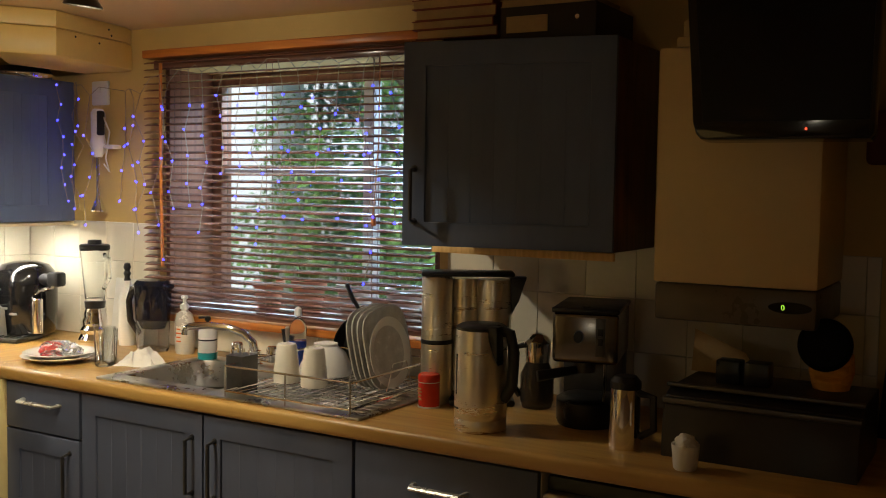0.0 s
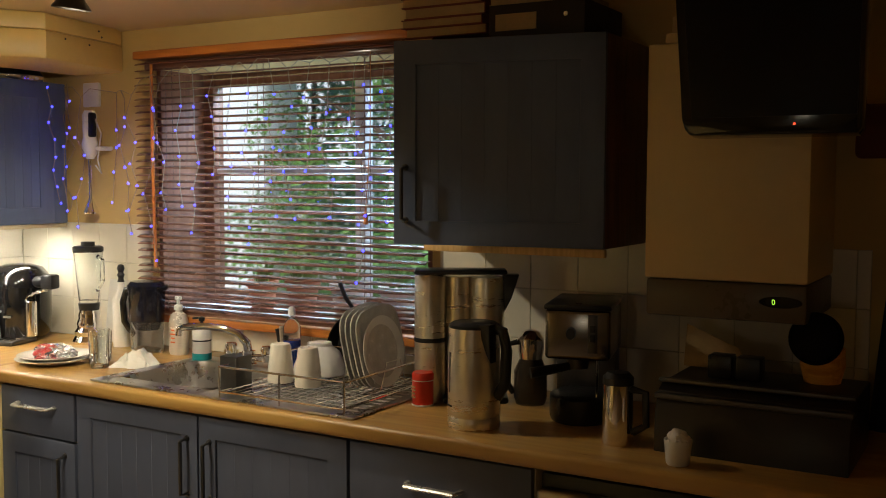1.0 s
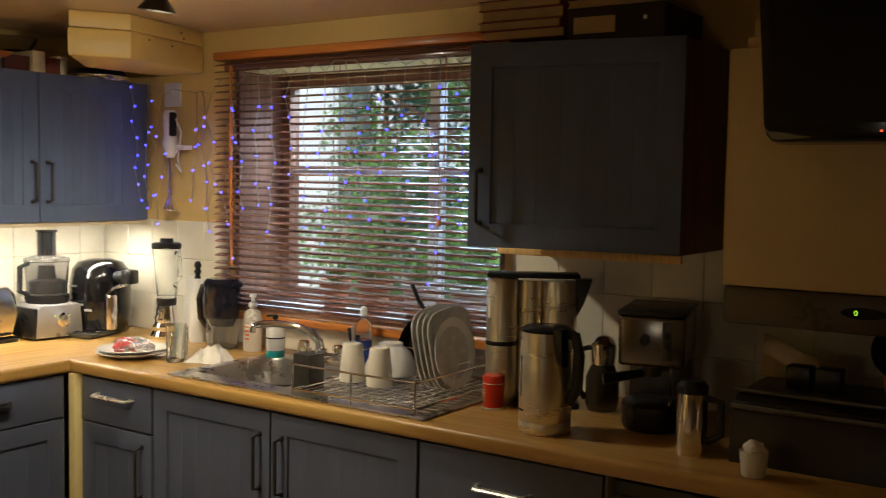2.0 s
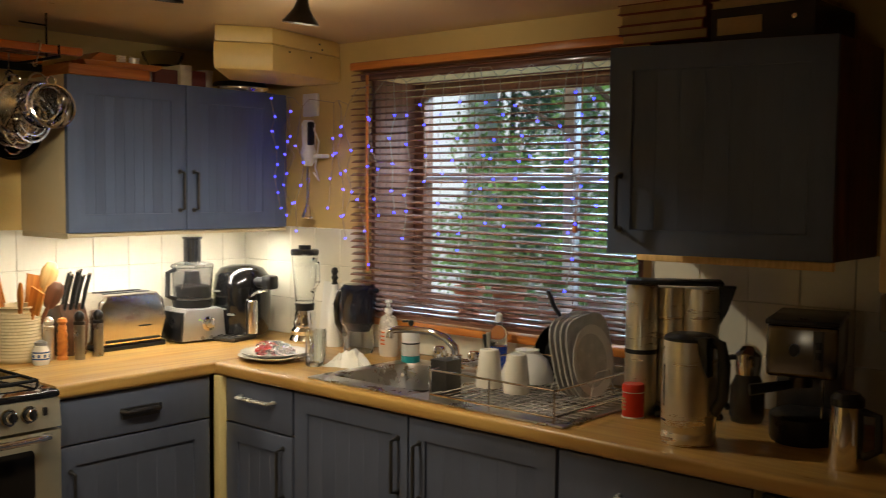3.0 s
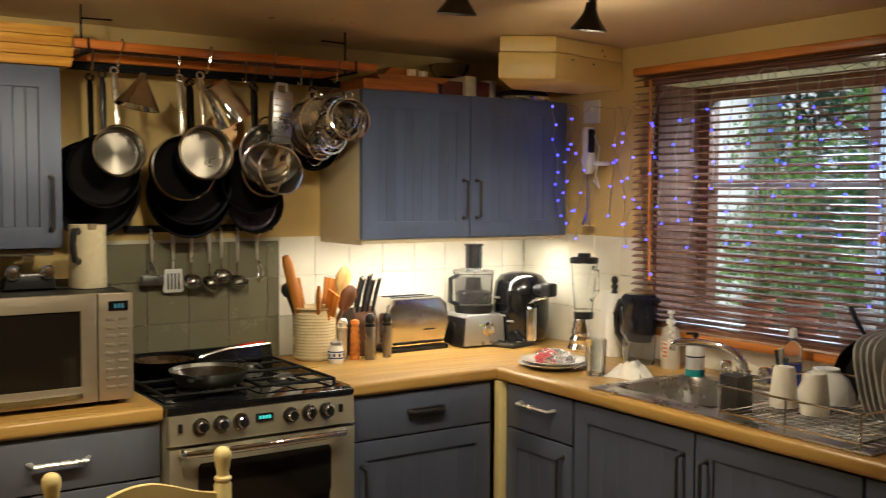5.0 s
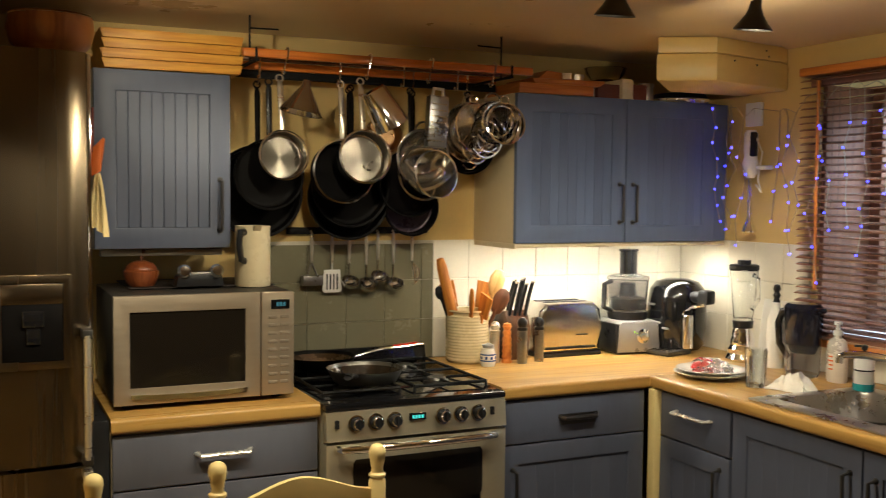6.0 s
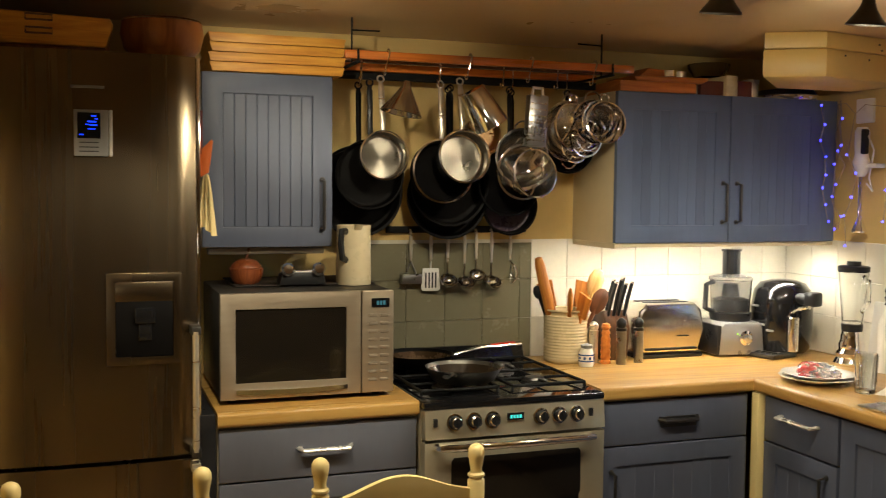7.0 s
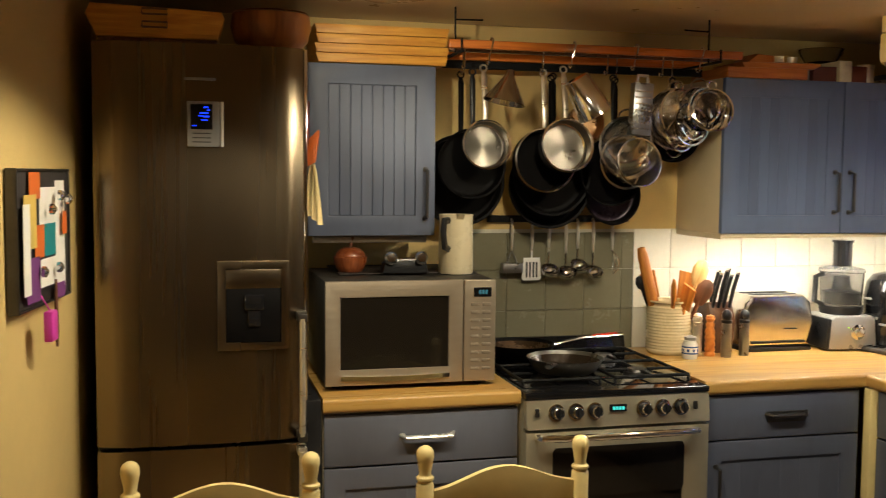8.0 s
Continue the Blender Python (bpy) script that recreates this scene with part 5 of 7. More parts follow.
boil = thing("wall_boiler", (-0.042, YN, 1.195), 0, "cream wall-hung boiler with a brown control band", "boiler")
bm = NB()
box(bm, -0.187, 0.187, -0.340, 0, 0.090, 0.640, 0.006)
part("casing", bm, BOILER, boil)
bm = NB()
box(bm, -0.185, 0.185, -0.334, 0, 0.0, 0.0885, 0.008)
part("control_band", bm, BOILER_BAND, boil, "glossy brown control band")
bm = NB()
lathe(bm, [(0, 0), (0.048, 0), (0.046, 0.004), (0, 0.005)], 28, Matrix.Translation((0.128, -0.334, 0.048)) @ Matrix.Rotation(radians(90), 4, "X"), squash=(1, 0.28))
dp = part("display", bm, GLOSSBLACK, boil)
word(dp, "0", 0.017, pose(0.114, -0.3395, 0.048) @ FACE_S, GREEN_DIGIT)
bm = NB()
box(bm, -0.165, -0.10, -0.28, -0.10, 0.642, 0.672, 0.004)
part("flue_base", bm, BOILER, boil)
bm = NB()
box(bm, -0.155, -0.11, -0.26, -0.12, 0.673, 0.714, 0.004)
part("flue_box", bm, BOILER, boil)

tv = thing("television", (0.065, 1.86, 1.613), 0, "small black flat television on a wall bracket", "television")
bm = NB()
prism(bm, [(-0.155, 0.0), (-0.135, -0.002), (0.190, -0.002), (0.198, 0.01), (0.198, 0.40), (-0.212, 0.40), (-0.172, 0.035), (-0.166, 0.012)], -0.03, 0.03, "y", 0.006, m=pose(0, 0, 0, -6, 0, 0))
part("cabinet", bm, GLOSSBLACK, tv)
bm = NB()
prism(bm, [(-0.150, 0.035), (0.188, 0.035), (0.188, 0.385), (-0.190, 0.385)], -0.034, -0.0305, "y", 0.001, m=pose(0, 0, 0, -6, 0, 0))
part("screen", bm, M("matt_screen", (0.006, 0.006, 0.007), 0.4, 0, 0.1, 6, 0.01, ior=1.3), tv)
bm = NB()
lathe(bm, [(0, 0), (0.0026, 0), (0, 0.003)], 10, pose(0, 0, 0, -6, 0, 0) @ Matrix.Translation((0.066, -0.0305, 0.018)) @ Matrix.Rotation(radians(90), 4, "X"))
part("standby_lamp", bm, RED_LAMP, tv, "red standby lamp")
bm = NB()
tube(bm, [(0.10, 0.03, 0.25), (0.12, 0.2, 0.25), (0.12, 0.438, 0.25)], 0.015, 10)
part("bracket", bm, IRON, tv)
og = NB()
box(og, -0.016, 0.016, -0.055, 0.055, -0.13, 0.0, 0.014, 3)
solo("oven_glove", og, BOOKRED, (0.25, 2.245, 1.70), 90, "red oven glove hanging on the wall by the boiler", "glove")


# books and boxes on the dark wall cabinet
def book(x0, x1, y0, y1, z0, z1, cover, label, cat="book"):
    b = thing(cat, ((x0 + x1) / 2, (y0 + y1) / 2, z0), 0, label, cat, "stack on the wall cabinet")
    w, d, h = (x1 - x0) / 2, (y1 - y0) / 2, z1 - z0
    bm = NB()
    prism(bm, [(-w, 0), (w, 0), (w, h), (-w, h), (-w, h - 0.0025), (w - 0.003, h - 0.0025), (w - 0.003, 0.0025), (-w, 0.0025)], -d, d, "y")
    part("cover", bm, cover, b)
    bm = NB()
    box(bm, -w + 0.004, w - 0.0035, -d + 0.003, d - 0.003, 0.0026, h - 0.0026, 0)
    part("page_block", bm, BROWNPAPER, b)


Z0 = 1.8765
rng = random.Random(8)
for k in range(5):
    j = rng.uniform(-0.008, 0.008)
    h = (0.022, 0.026, 0.024, 0.030, 0.026)[k]
    book(-0.935 + j, -0.685 + j + (-0.15 if k == 0 else 0), 1.995, 2.19, Z0, Z0 + h, BOOKRED, "old maroon book lying in a stack on the wall cabinet")
    Z0 += h + 0.0005
bm = NB()
box(bm, -0.665, -0.40, 1.985, 2.25, 1.8765, 1.965, 0.003)
bk = solo("storage_box", bm, BOOKDARK, (0, 0, 0), 0, "dark storage box with a paper label on the cabinet", "box")
bm = NB()
box(bm, -0.645, -0.530, 1.982, 1.9845, 1.898, 1.940, 0)
part("paper_label", bm, BROWNPAPER, bk, "pale paper label")
bm = NB()
lathe(bm, [(0, 0), (0.007, 0), (0.006, 0.006), (0, 0.007)], 12, Matrix.Translation((-0.448, 1.9845, 1.928)) @ Matrix.Rotation(radians(90), 4, "X"))
part("stud", bm, CHROME, bk)
book(-0.668, -0.42, 1.99, 2.2, 1.9655, 1.985, BROWNPAPER, "pale folder lying on the storage box")
solo("dark_apron", cloth(0.06, 0.26, 0.72, 4, 0.012), M("navy_cloth", (0.02, 0.022, 0.03), 0.9, 0, 0.2, 14, 0.5, 200), (0.37, 2.268, 1.62), 0, "dark cloth apron hanging on the wall", "apron")

# ---- cooker wall ----
ck = thing("gas_cooker", (XW + 0.02, 0.802, 0), 90, "freestanding steel gas cooker with black hob and oven door", "cooker")
CW, CD = 0.296, 0.615
bm = NB()
box(bm, -CW, CW, -CD, 0, 0.05, 0.880, 0.004)
part("body", bm, COOKER, ck)
bm = NB()
box(bm, -CW - 0.002, CW + 0.002, -CD - 0.030, 0.0, 0.881, 0.902, 0.006)
part("hob_plate", bm, GLOSSBLACK, ck, "black enamel hob plate")
bm = NB()
prism(bm, [(0.0, 0.90), (0.0, 0.962), (-0.018, 0.962), (-0.035, 0.902)], -CW, CW, "x", 0.003)
part("splash_rail", bm, GLOSSBLACK, ck)
for bx in (-0.15, 0.15):
    for by in (-0.17, -0.44):
        r = 0.042 if bx * by > 0 else 0.034
        bm = NB()
        lathe(bm, [(0, 0.903), (r + 0.01, 0.903), (r + 0.008, 0.912), (r, 0.914), (r - 0.004, 0.922), (0, 0.923)], 24, Matrix.Translation((bx, by, 0)))
        part("burner", bm, PEWTER, ck)
for bx in (-0.15, 0.15):
    bm = NB()
    for x in (-0.125, 0.125):
        tube(bm, [(bx + x, -0.55, 0.903), (bx + x, -0.55, 0.919), (bx + x, -0.06, 0.919), (bx + x, -0.06, 0.903)], 0.0055, 6)
    for y in (-0.55, -0.305, -0.06):
        tube(bm, [(bx - 0.125, y, 0.919), (bx + 0.125, y, 0.919)], 0.0055, 6)
    for y in (-0.44, -0.17):
        for a in range(4):
            c, s = math.cos(a * 1.5708), math.sin(a * 1.5708)
            tube(bm, [(bx + 0.035 * c, y + 0.035 * s, 0.919), (bx + 0.123 * c, y + 0.115 * s, 0.919)], 0.0048, 6)
    part("pan_support", bm, IRON, ck, "black iron pan support")
bm = NB()
prism(bm, [(-CD - 0.002, 0.880), (-CD - 0.030, 0.880), (-CD - 0.040, 0.795), (-CD - 0.002, 0.795)], -CW, CW, "x", 0.004)
panel = part("control_panel", bm, COOKER, ck)
PY = -CD - 0.036
tilt = Matrix.Rotation(radians(90 - 6), 4, "X")
bm = NB()
lathe(bm, [(0, 0), (0.024, 0), (0.024, 0.004), (0.018, 0.006), (0.016, 0.026), (0.013, 0.029), (0, 0.029)], 24)
box(bm, -0.003, 0.003, -0.016, 0.016, 0.026, 0.034, 0.001)
knob_mesh = mesh_of("knob", bm, BLACK)
bm = NB()
lathe(bm, [(0.0205, 0.002), (0.0255, 0.002), (0.0255, 0.005), (0.0205, 0.0055)], 24)
bezel_mesh = mesh_of("bezel", bm, CHROME)
bm = NB()
lathe(bm, [(0.0165, 0.0262), (0.0168, 0.0275), (0.0135, 0.0298), (0.0135, 0.0285)], 24)
cap_mesh = mesh_of("chrome_ring", bm, CHROME)
for ky in (0.597, 0.658, 0.718, 0.877, 0.938, 0.998):
    kb = piece("knob", knob_mesh, panel, Matrix.Translation((ky - 0.802, PY, 0.843)) @ tilt)
    piece("bezel", bezel_mesh, panel, Matrix.Translation((ky - 0.802, PY, 0.843)) @ tilt)
    piece("chrome_ring", cap_mesh, panel, Matrix.Translation((ky - 0.802, PY, 0.843)) @ tilt)
bm = NB()
box(bm, -0.036, 0.018, PY - 0.006, PY + 0.004, 0.838, 0.860, 0.002)
part("clock_window", bm, GLOSSBLACK, panel)
bm = NB()
for k in range(4):
    box(bm, -0.028 + 0.010 * k, -0.021 + 0.010 * k, PY - 0.0075, PY - 0.006, 0.844, 0.854, 0)
part("clock_digits", bm, TEAL_DIGIT, panel, "teal clock digits")
for x in (-0.265, 0.245):
    bm = NB()
    box(bm, x - 0.006, x + 0.006, PY - 0.008, PY + 0.002, 0.833, 0.858, 0.002)
    part("push_button", bm, BLACK, panel)
bm = NB()
ring(bm, -CW, CW, 0.40, 0.785, 0.085, -CD - 0.035, -CD - 0.001, 0.004)
od = part("oven_door", bm, COOKER, ck)
bm = NB()
prism(bm, [(x, z) for x, z in ((-0.213, 0.60), (-0.205, 0.585), (0.205, 0.585), (0.213, 0.60), (0.213, 0.725), (0.205, 0.736), (-0.205, 0.736), (-0.213, 0.725))], -CD - 0.037, -CD - 0.034, "y")
box(bm, -0.212, 0.212, -CD - 0.030, -CD - 0.010, 0.484, 0.586, 0)
part("oven_glass", bm, OVENGLASS, od, "dark oven glass")
bm = NB()
tube(bm, [(-0.262, -CD - 0.034, 0.772), (-0.255, -CD - 0.068, 0.775), (-0.20, -CD - 0.080, 0.776), (0, -CD - 0.084, 0.776), (0.20, -CD - 0.080, 0.776), (0.240, -CD - 0.068, 0.775), (0.247, -CD - 0.034, 0.772)], 0.011, 10)
part("oven_handle", bm, CHROME, od, "chrome bar handle")
bm = NB()
box(bm, -CW, CW, -CD - 0.035, -CD - 0.001, 0.06, 0.392, 0.004)
part("lower_door", bm, COOKER, ck)


def frying_pan(name, at, turn, r, label, inner, handle_mat, rise=0.05, reach=0.19, shell=NONSTICK):
    p = thing(name, at, turn, label, "frying pan", "pans on the hob")
    bm = NB()
    lathe(bm, [(0, 0), (r * 0.76, 0), (r * 0.82, 0.004), (r, 0.042), (r * 1.015, 0.045), (r * 0.985, 0.044), (r * 0.80, 0.007), (0, 0.005)], 44)
    part("dish", bm, shell, p)
    bm = NB()
    lathe(bm, [(0, 0.0058), (r * 0.79, 0.0078), (r * 0.96, 0.0385)], 44)
    part("coating", bm, inner, p, "worn bronze cooking surface")
    bm = NB()
    tube(bm, [(r * 0.97, 0, 0.036), (r + 0.03, 0, 0.045), (r + 0.10, 0, 0.045 + rise * 0.6), (r + reach, 0, 0.045 + rise)], [0.008, 0.009, 0.012, 0.011], 10, flat=0.7)
    part("handle", bm, handle_mat, p)
    return p


DARKPAN = M("dark_pan_inside", (0.035, 0.024, 0.015), 0.24, 0.4, 0.3, 14, 0.08)
GREYPAN = M("grey_pan_outside", (0.15, 0.145, 0.13), 0.32, 0.8, 0.2, 12, 0.06)
frying_pan("frying_pan", (-2.480, 0.700, 0.9255), -34, 0.120, "dark frying pan with a bronze inside on the hob", DARKPAN, BLACK, 0.012, 0.085, GREYPAN)
fp = frying_pan("frying_pan", (-2.757, 0.645, 0.9255), 82, 0.118, "wide frying pan with a red and steel handle on the hob", BROWNPAN, DULLCHROME, 0.026, 0.24)
bm = NB()
tube(bm, [(0.25, 0.001, 0.0655), (0.335, 0.001, 0.0735)], 0.0105, 8, flat=0.5)
part("handle_inlay", bm, RED, fp, "red handle inlay", m=Matrix.Translation((0, -0.002, 0.002)))

# shade in the gap between the fridge and the base cabinet, built as a black strip
bm = NB()
box(bm, XW + 0.01, -2.322, -0.132, -0.089, 0.0, 0.903, 0.003)
solo("filler_panel", bm, BLACK, (0, 0, 0), 0, "narrow black strip standing in for shade between fridge and base cabinet", "trim")

# microwave and what stands on it
mw = thing("microwave_oven", (-2.850, 0.191, TOP), 90, "bronze-silver microwave oven with a dark glass door", "microwave")
bm = NB()
box(bm, -0.260, 0.260, -0.420, 0, 0.012, 0.306, 0.006)
part("body", bm, M("dark_grey_casing", (0.045, 0.040, 0.034), 0.42, 0.3, 0.1, 6, 0.04), mw, "dark grey casing")
for x in (-0.22, 0.22):
    for y in (-0.38, -0.04):
        bm = NB()
        lathe(bm, [(0, 0), (0.014, 0), (0.014, 0.012), (0, 0.012)], 12, Matrix.Translation((x, y, 0)))
        part("foot", bm, BLACK, mw)
bm = NB()
ring(bm, -0.261, 0.158, 0.014, 0.306, 0.045, -0.440, -0.421, 0.004)
md = part("door", bm, MWSTEEL, mw)
bm = NB()
box(bm, -0.218, 0.115, -0.434, -0.426, 0.058, 0.262, 0)
part("window", bm, OVENGLASS, md, "dark glass")
bm = NB()
prism(bm, [(-0.215, 0.034)] + [(-0.215 + 0.033 * k, 0.031 - 0.006 * math.sin(math.pi * k / 10)) for k in range(11)] + [(0.115, 0.034)] + [(0.115 - 0.033 * k, 0.043 - 0.004 * math.sin(math.pi * k / 10)) for k in range(11)], -0.447, -0.438, "y")
part("pull_rim", bm, CHROME, md, "polished lower rim")
bm = NB()
box(bm, 0.161, 0.261, -0.440, -0.421, 0.014, 0.306, 0.004)
cp = part("control_panel", bm, MWSTEEL, mw)
bm = NB()
box(bm, 0.190, 0.246, -0.4425, -0.4395, 0.258, 0.284, 0.001)
part("display", bm, GLOSSBLACK, cp)
bm = NB()
for k in range(3):
    box(bm, 0.206 + 0.010 * k, 0.213 + 0.010 * k, -0.4432, -0.4425, 0.265, 0.277, 0)
part("display_digits", bm, M("dim_display", (0.01, 0.03, 0.03), 0.3, 0, 0.02, 5, 0, emit=(0.1, 0.35, 0.4), power=0.35), cp)
for row in range(9):
    for col in range(2):
        bm = NB()
        x, z = 0.182 + 0.036 * col, 0.236 - 0.023 * row
        box(bm, x, x + 0.026, -0.4425, -0.4395, z - 0.005, z + 0.004, 0.001)
        part("button", bm, BUTTON, cp)
mw.scale = (0.985, 1, 1.05)
MZ = TOP + 0.3235
bm = NB()
box(bm, -0.20, 0.24, -0.13, 0.16, 0, 0.004, 0.001)
solo("dark_mat", bm, BOOKDARK, (-2.72, 0.20, MZ), 90, "thin dark mat on top of the microwave", "mat")
ap = thing("wooden_apple", (-2.66, 0.045, MZ), 0, "round reddish-brown wooden apple box on the microwave", "ornament")
bm = NB()
lathe(bm, [(0, 0.004), (0.032, 0.0), (0.044, 0.014), (0.052, 0.036), (0.053, 0.050), (0.047, 0.054), (0.046, 0.060), (0.034, 0.074), (0.016, 0.080), (0, 0.078)], 28)
part("fruit", bm, wood("red_brown_wood", (0.16, 0.035, 0.010), (0.30, 0.085, 0.025), 0.35, "Z", 20, 0.08, 0.2), ap)
bm = NB()
tube(bm, [(0, 0, 0.078), (0.004, 0.004, 0.1), (0.012, 0.006, 0.112)], 0.005, 8)
part("stalk", bm, DARKWOOD, ap)
ra = thing("kitchen_timer_set", (-2.60, 0.205, MZ + 0.0045), 90, "black stand with two chrome dials on the microwave", "radio")
bm = NB()
prism(bm, [(-0.072, 0), (0.072, 0), (0.066, 0.03), (0.05, 0.04), (-0.05, 0.04), (-0.066, 0.03)], -0.03, 0.03, "y", 0.004)
part("body", bm, BLACK, ra)
for x in (-0.048, 0.048):
    bm = NB()
    lathe(bm, [(0, 0), (0.019, 0), (0.021, 0.012), (0.014, 0.02), (0, 0.021)], 24, Matrix.Translation((x, -0.024, 0.045)) @ Matrix.Rotation(radians(78), 4, "X"))
    part("dial", bm, CHROME, ra)
bm = NB()
tube(bm, [(-0.03, -0.028, 0.04), (0.03, -0.028, 0.04)], 0.005, 8)
part("bar", bm, CHROME, ra)
ju = thing("enamel_jug", (-2.60, 0.372, MZ), 0, "tall cream enamel jug with a black handle on the microwave", "jug")
bm = NB()
lathe(bm, [(0, 0), (0.053, 0), (0.055, 0.004), (0.053, 0.165), (0.054, 0.186), (0.0515, 0.186), (0.050, 0.165), (0.050, 0.006), (0, 0.006)], 36)
prism(bm, [(0.045, 0.165), (0.075, 0.19), (0.045, 0.19)], -0.012, 0.012, "y", 0.003)
part("body", bm, CREAM, ju)
bm = NB()
tube(bm, [(0.038, -0.034, 0.168), (0.062, -0.054, 0.170), (0.066, -0.058, 0.13), (0.056, -0.050, 0.085), (0.038, -0.034, 0.080)], 0.009, 8, flat=1.3)
part("handle", bm, BLACK, ju)
bm = NB()
lathe(bm, [(0, 0), (0.040, 0), (0.042, 0.004), (0.044, 0.15), (0, 0.151)], 28)
solo("cream_canister", bm, CREAM, (-2.72, 0.40, MZ), 0, "cream canister behind the enamel jug", "canister").location.y = 0.395

# fridge
fr = thing("fridge_freezer", (XW + 0.02, -0.4125, 0), 90, "tall dark stainless steel fridge freezer with a water dispenser", "fridge")
FW = 0.2755
bm = NB()
box(bm, -FW, FW, -0.565, 0, 0.03, 1.875, 0.006)
part("cabinet", bm, M("fridge_side_grey", (0.16, 0.155, 0.15), 0.4, 0.3, 0.06, 4, 0.05), fr)


def bowed(z0, z1):
    bm = NB()
    pts = [(-FW, -0.570), (-FW, -0.600)] + [(-FW + 2 * FW * k / 20, -0.600 - 0.026 * math.sin(math.pi * k / 20) ** 0.36) for k in range(1, 20)] + [(FW, -0.600), (FW, -0.570)]
    return prism(bm, pts, z0, z1, "z", 0.004)


dr = part("fridge_door", bowed(0.800, 1.878), FRIDGE, fr)
fd = part("freezer_door", bowed(0.05, 0.788), FRIDGE, fr)
bm = NB()
box(bm, FW + 0.0005, FW + 0.010, -0.604, -0.572, 0.81, 1.876, 0.003)
part("edge_trim", bm, CHROME, dr, "bright edge trim")
bm = NB()
box(bm, -0.035, 0.050, -0.634, -0.620, 1.606, 1.726, 0.003)
dpl = part("display_panel", bm, GREYPLASTIC, dr)
bm = NB()
box(bm, -0.026, 0.030, -0.6355, -0.634, 1.652, 1.718, 0)
part("display_glass", bm, GLOSSBLACK, dpl)
bm = NB()
for x, z, w, h in ((0.008, 1.708, 0.012, 0.004), (0.016, 1.701, 0.008, 0.003), (-0.002, 1.693, 0.022, 0.004), (-0.006, 1.686, 0.010, 0.003), (0.006, 1.684, 0.016, 0.004), (0.0, 1.675, 0.018, 0.003), (-0.022, 1.660, 0.011, 0.003)):
    box(bm, x, x + w, -0.6364, -0.6355, z, z + h, 0)
part("display_digits", bm, BLUE_DIGIT, dpl, "lit blue digits")
bm = NB()
for z in (1.64, 1.628, 1.617):
    box(bm, -0.022, 0.026, -0.6348, -0.634, z, z + 0.003, 0)
part("printed_lines", bm, PEWTER, dpl)
bm = NB()
box(bm, 0.0515, 0.060, -0.633, -0.615, 1.606, 1.726, 0.002)
part("bright_edge", bm, WHITE, dpl)
bm = NB()
box(bm, -0.042, 0.040, -0.634, -0.626, 1.781, 1.788, 0.001)
part("badge", bm, GREYPLASTIC, dr, "plain pale badge bar")
bm = NB()
ring(bm, 0.040, 0.232, 1.055, 1.30, 0.022, -0.6315, -0.605, 0.002)
dd = part("dispenser_frame", bm, FRIDGE, dr)
bm = NB()
box(bm, 0.062, 0.210, -0.631, -0.612, 1.225, 1.277, 0.002)
part("dispenser_plate", bm, FRIDGE, dd)
bm = NB()
box(bm, 0.063, 0.209, -0.6290, -0.615, 1.078, 1.2245, 0.001)
part("recess", bm, NONSTICK, dd)
bm = NB()
box(bm, 0.11, 0.165, -0.640, -0.628, 1.165, 1.21, 0.006)
box(bm, 0.12, 0.155, -0.636, -0.628, 1.12, 1.165, 0.004)
part("paddle", bm, GLOSSBLACK, dd)
for z in (1.145, 0.812):
    bm = NB()
    box(bm, FW - 0.022, FW + 0.004, -0.662, -0.600, z - 0.012, z + 0.012, 0.003)
    part("handle_bracket", bm, PEWTER, dr)
bm = NB()
tube(bm, [(FW - 0.010, -0.656, 0.815), (FW - 0.010, -0.660, 0.98), (FW - 0.010, -0.656, 1.142)], 0.009, 10)
part("handle", bm, STEEL, dr, "pale steel handle bar")
bm = NB()
tube(bm, [(FW - 0.010, -0.650, 0.77), (FW - 0.010, -0.656, 0.60), (FW - 0.010, -0.650, 0.44)], 0.009, 10)
box(bm, FW - 0.022, FW + 0.004, -0.652, -0.600, 0.760, 0.782, 0.003)
part("handle", bm, STEEL, fd)
# hanging on the fridge's side
for z, mat in ((1.785, TEAL), (1.755, CHROME), (1.575, CHROME)):
    bm = NB()
    lathe(bm, [(0, 0), (0.012, 0), (0.012, 0.006), (0.006, 0.014), (0, 0.015)], 16, Matrix.Rotation(radians(-90), 4, "X"))
    solo("fridge_magnet", bm, mat, (-2.375, -0.1365, z), 0, "small round magnet on the side of the fridge", "magnet", "magnets on the fridge")
sp = thing("orange_spatula", (-2.385, -0.118, 1.69), 0, "orange spatula hanging beside the fridge", "spatula")
bm = NB()
tube(bm, [(0, 0, 0.05), (0, 0.0, -0.07)], 0.0035, 8)
part("handle", bm, BOOKRED, sp)
bm = NB()
prism(bm, [(-0.008, -0.065), (0.03, -0.03), (0.034, -0.035), (0.022, -0.12), (-0.006, -0.135)], -0.003, 0.003, "y", 0.001, m=pose(0, 0, 0, 0, 0, 60))
part("blade", bm, ORANGE, sp)
solo("tea_towel", cloth(0.012, 0.060, 0.16, 3, 0.008), TOWEL, (-2.40, -0.105, 1.565), 50, "folded cream tea towel hanging beside the fridge", "towel")

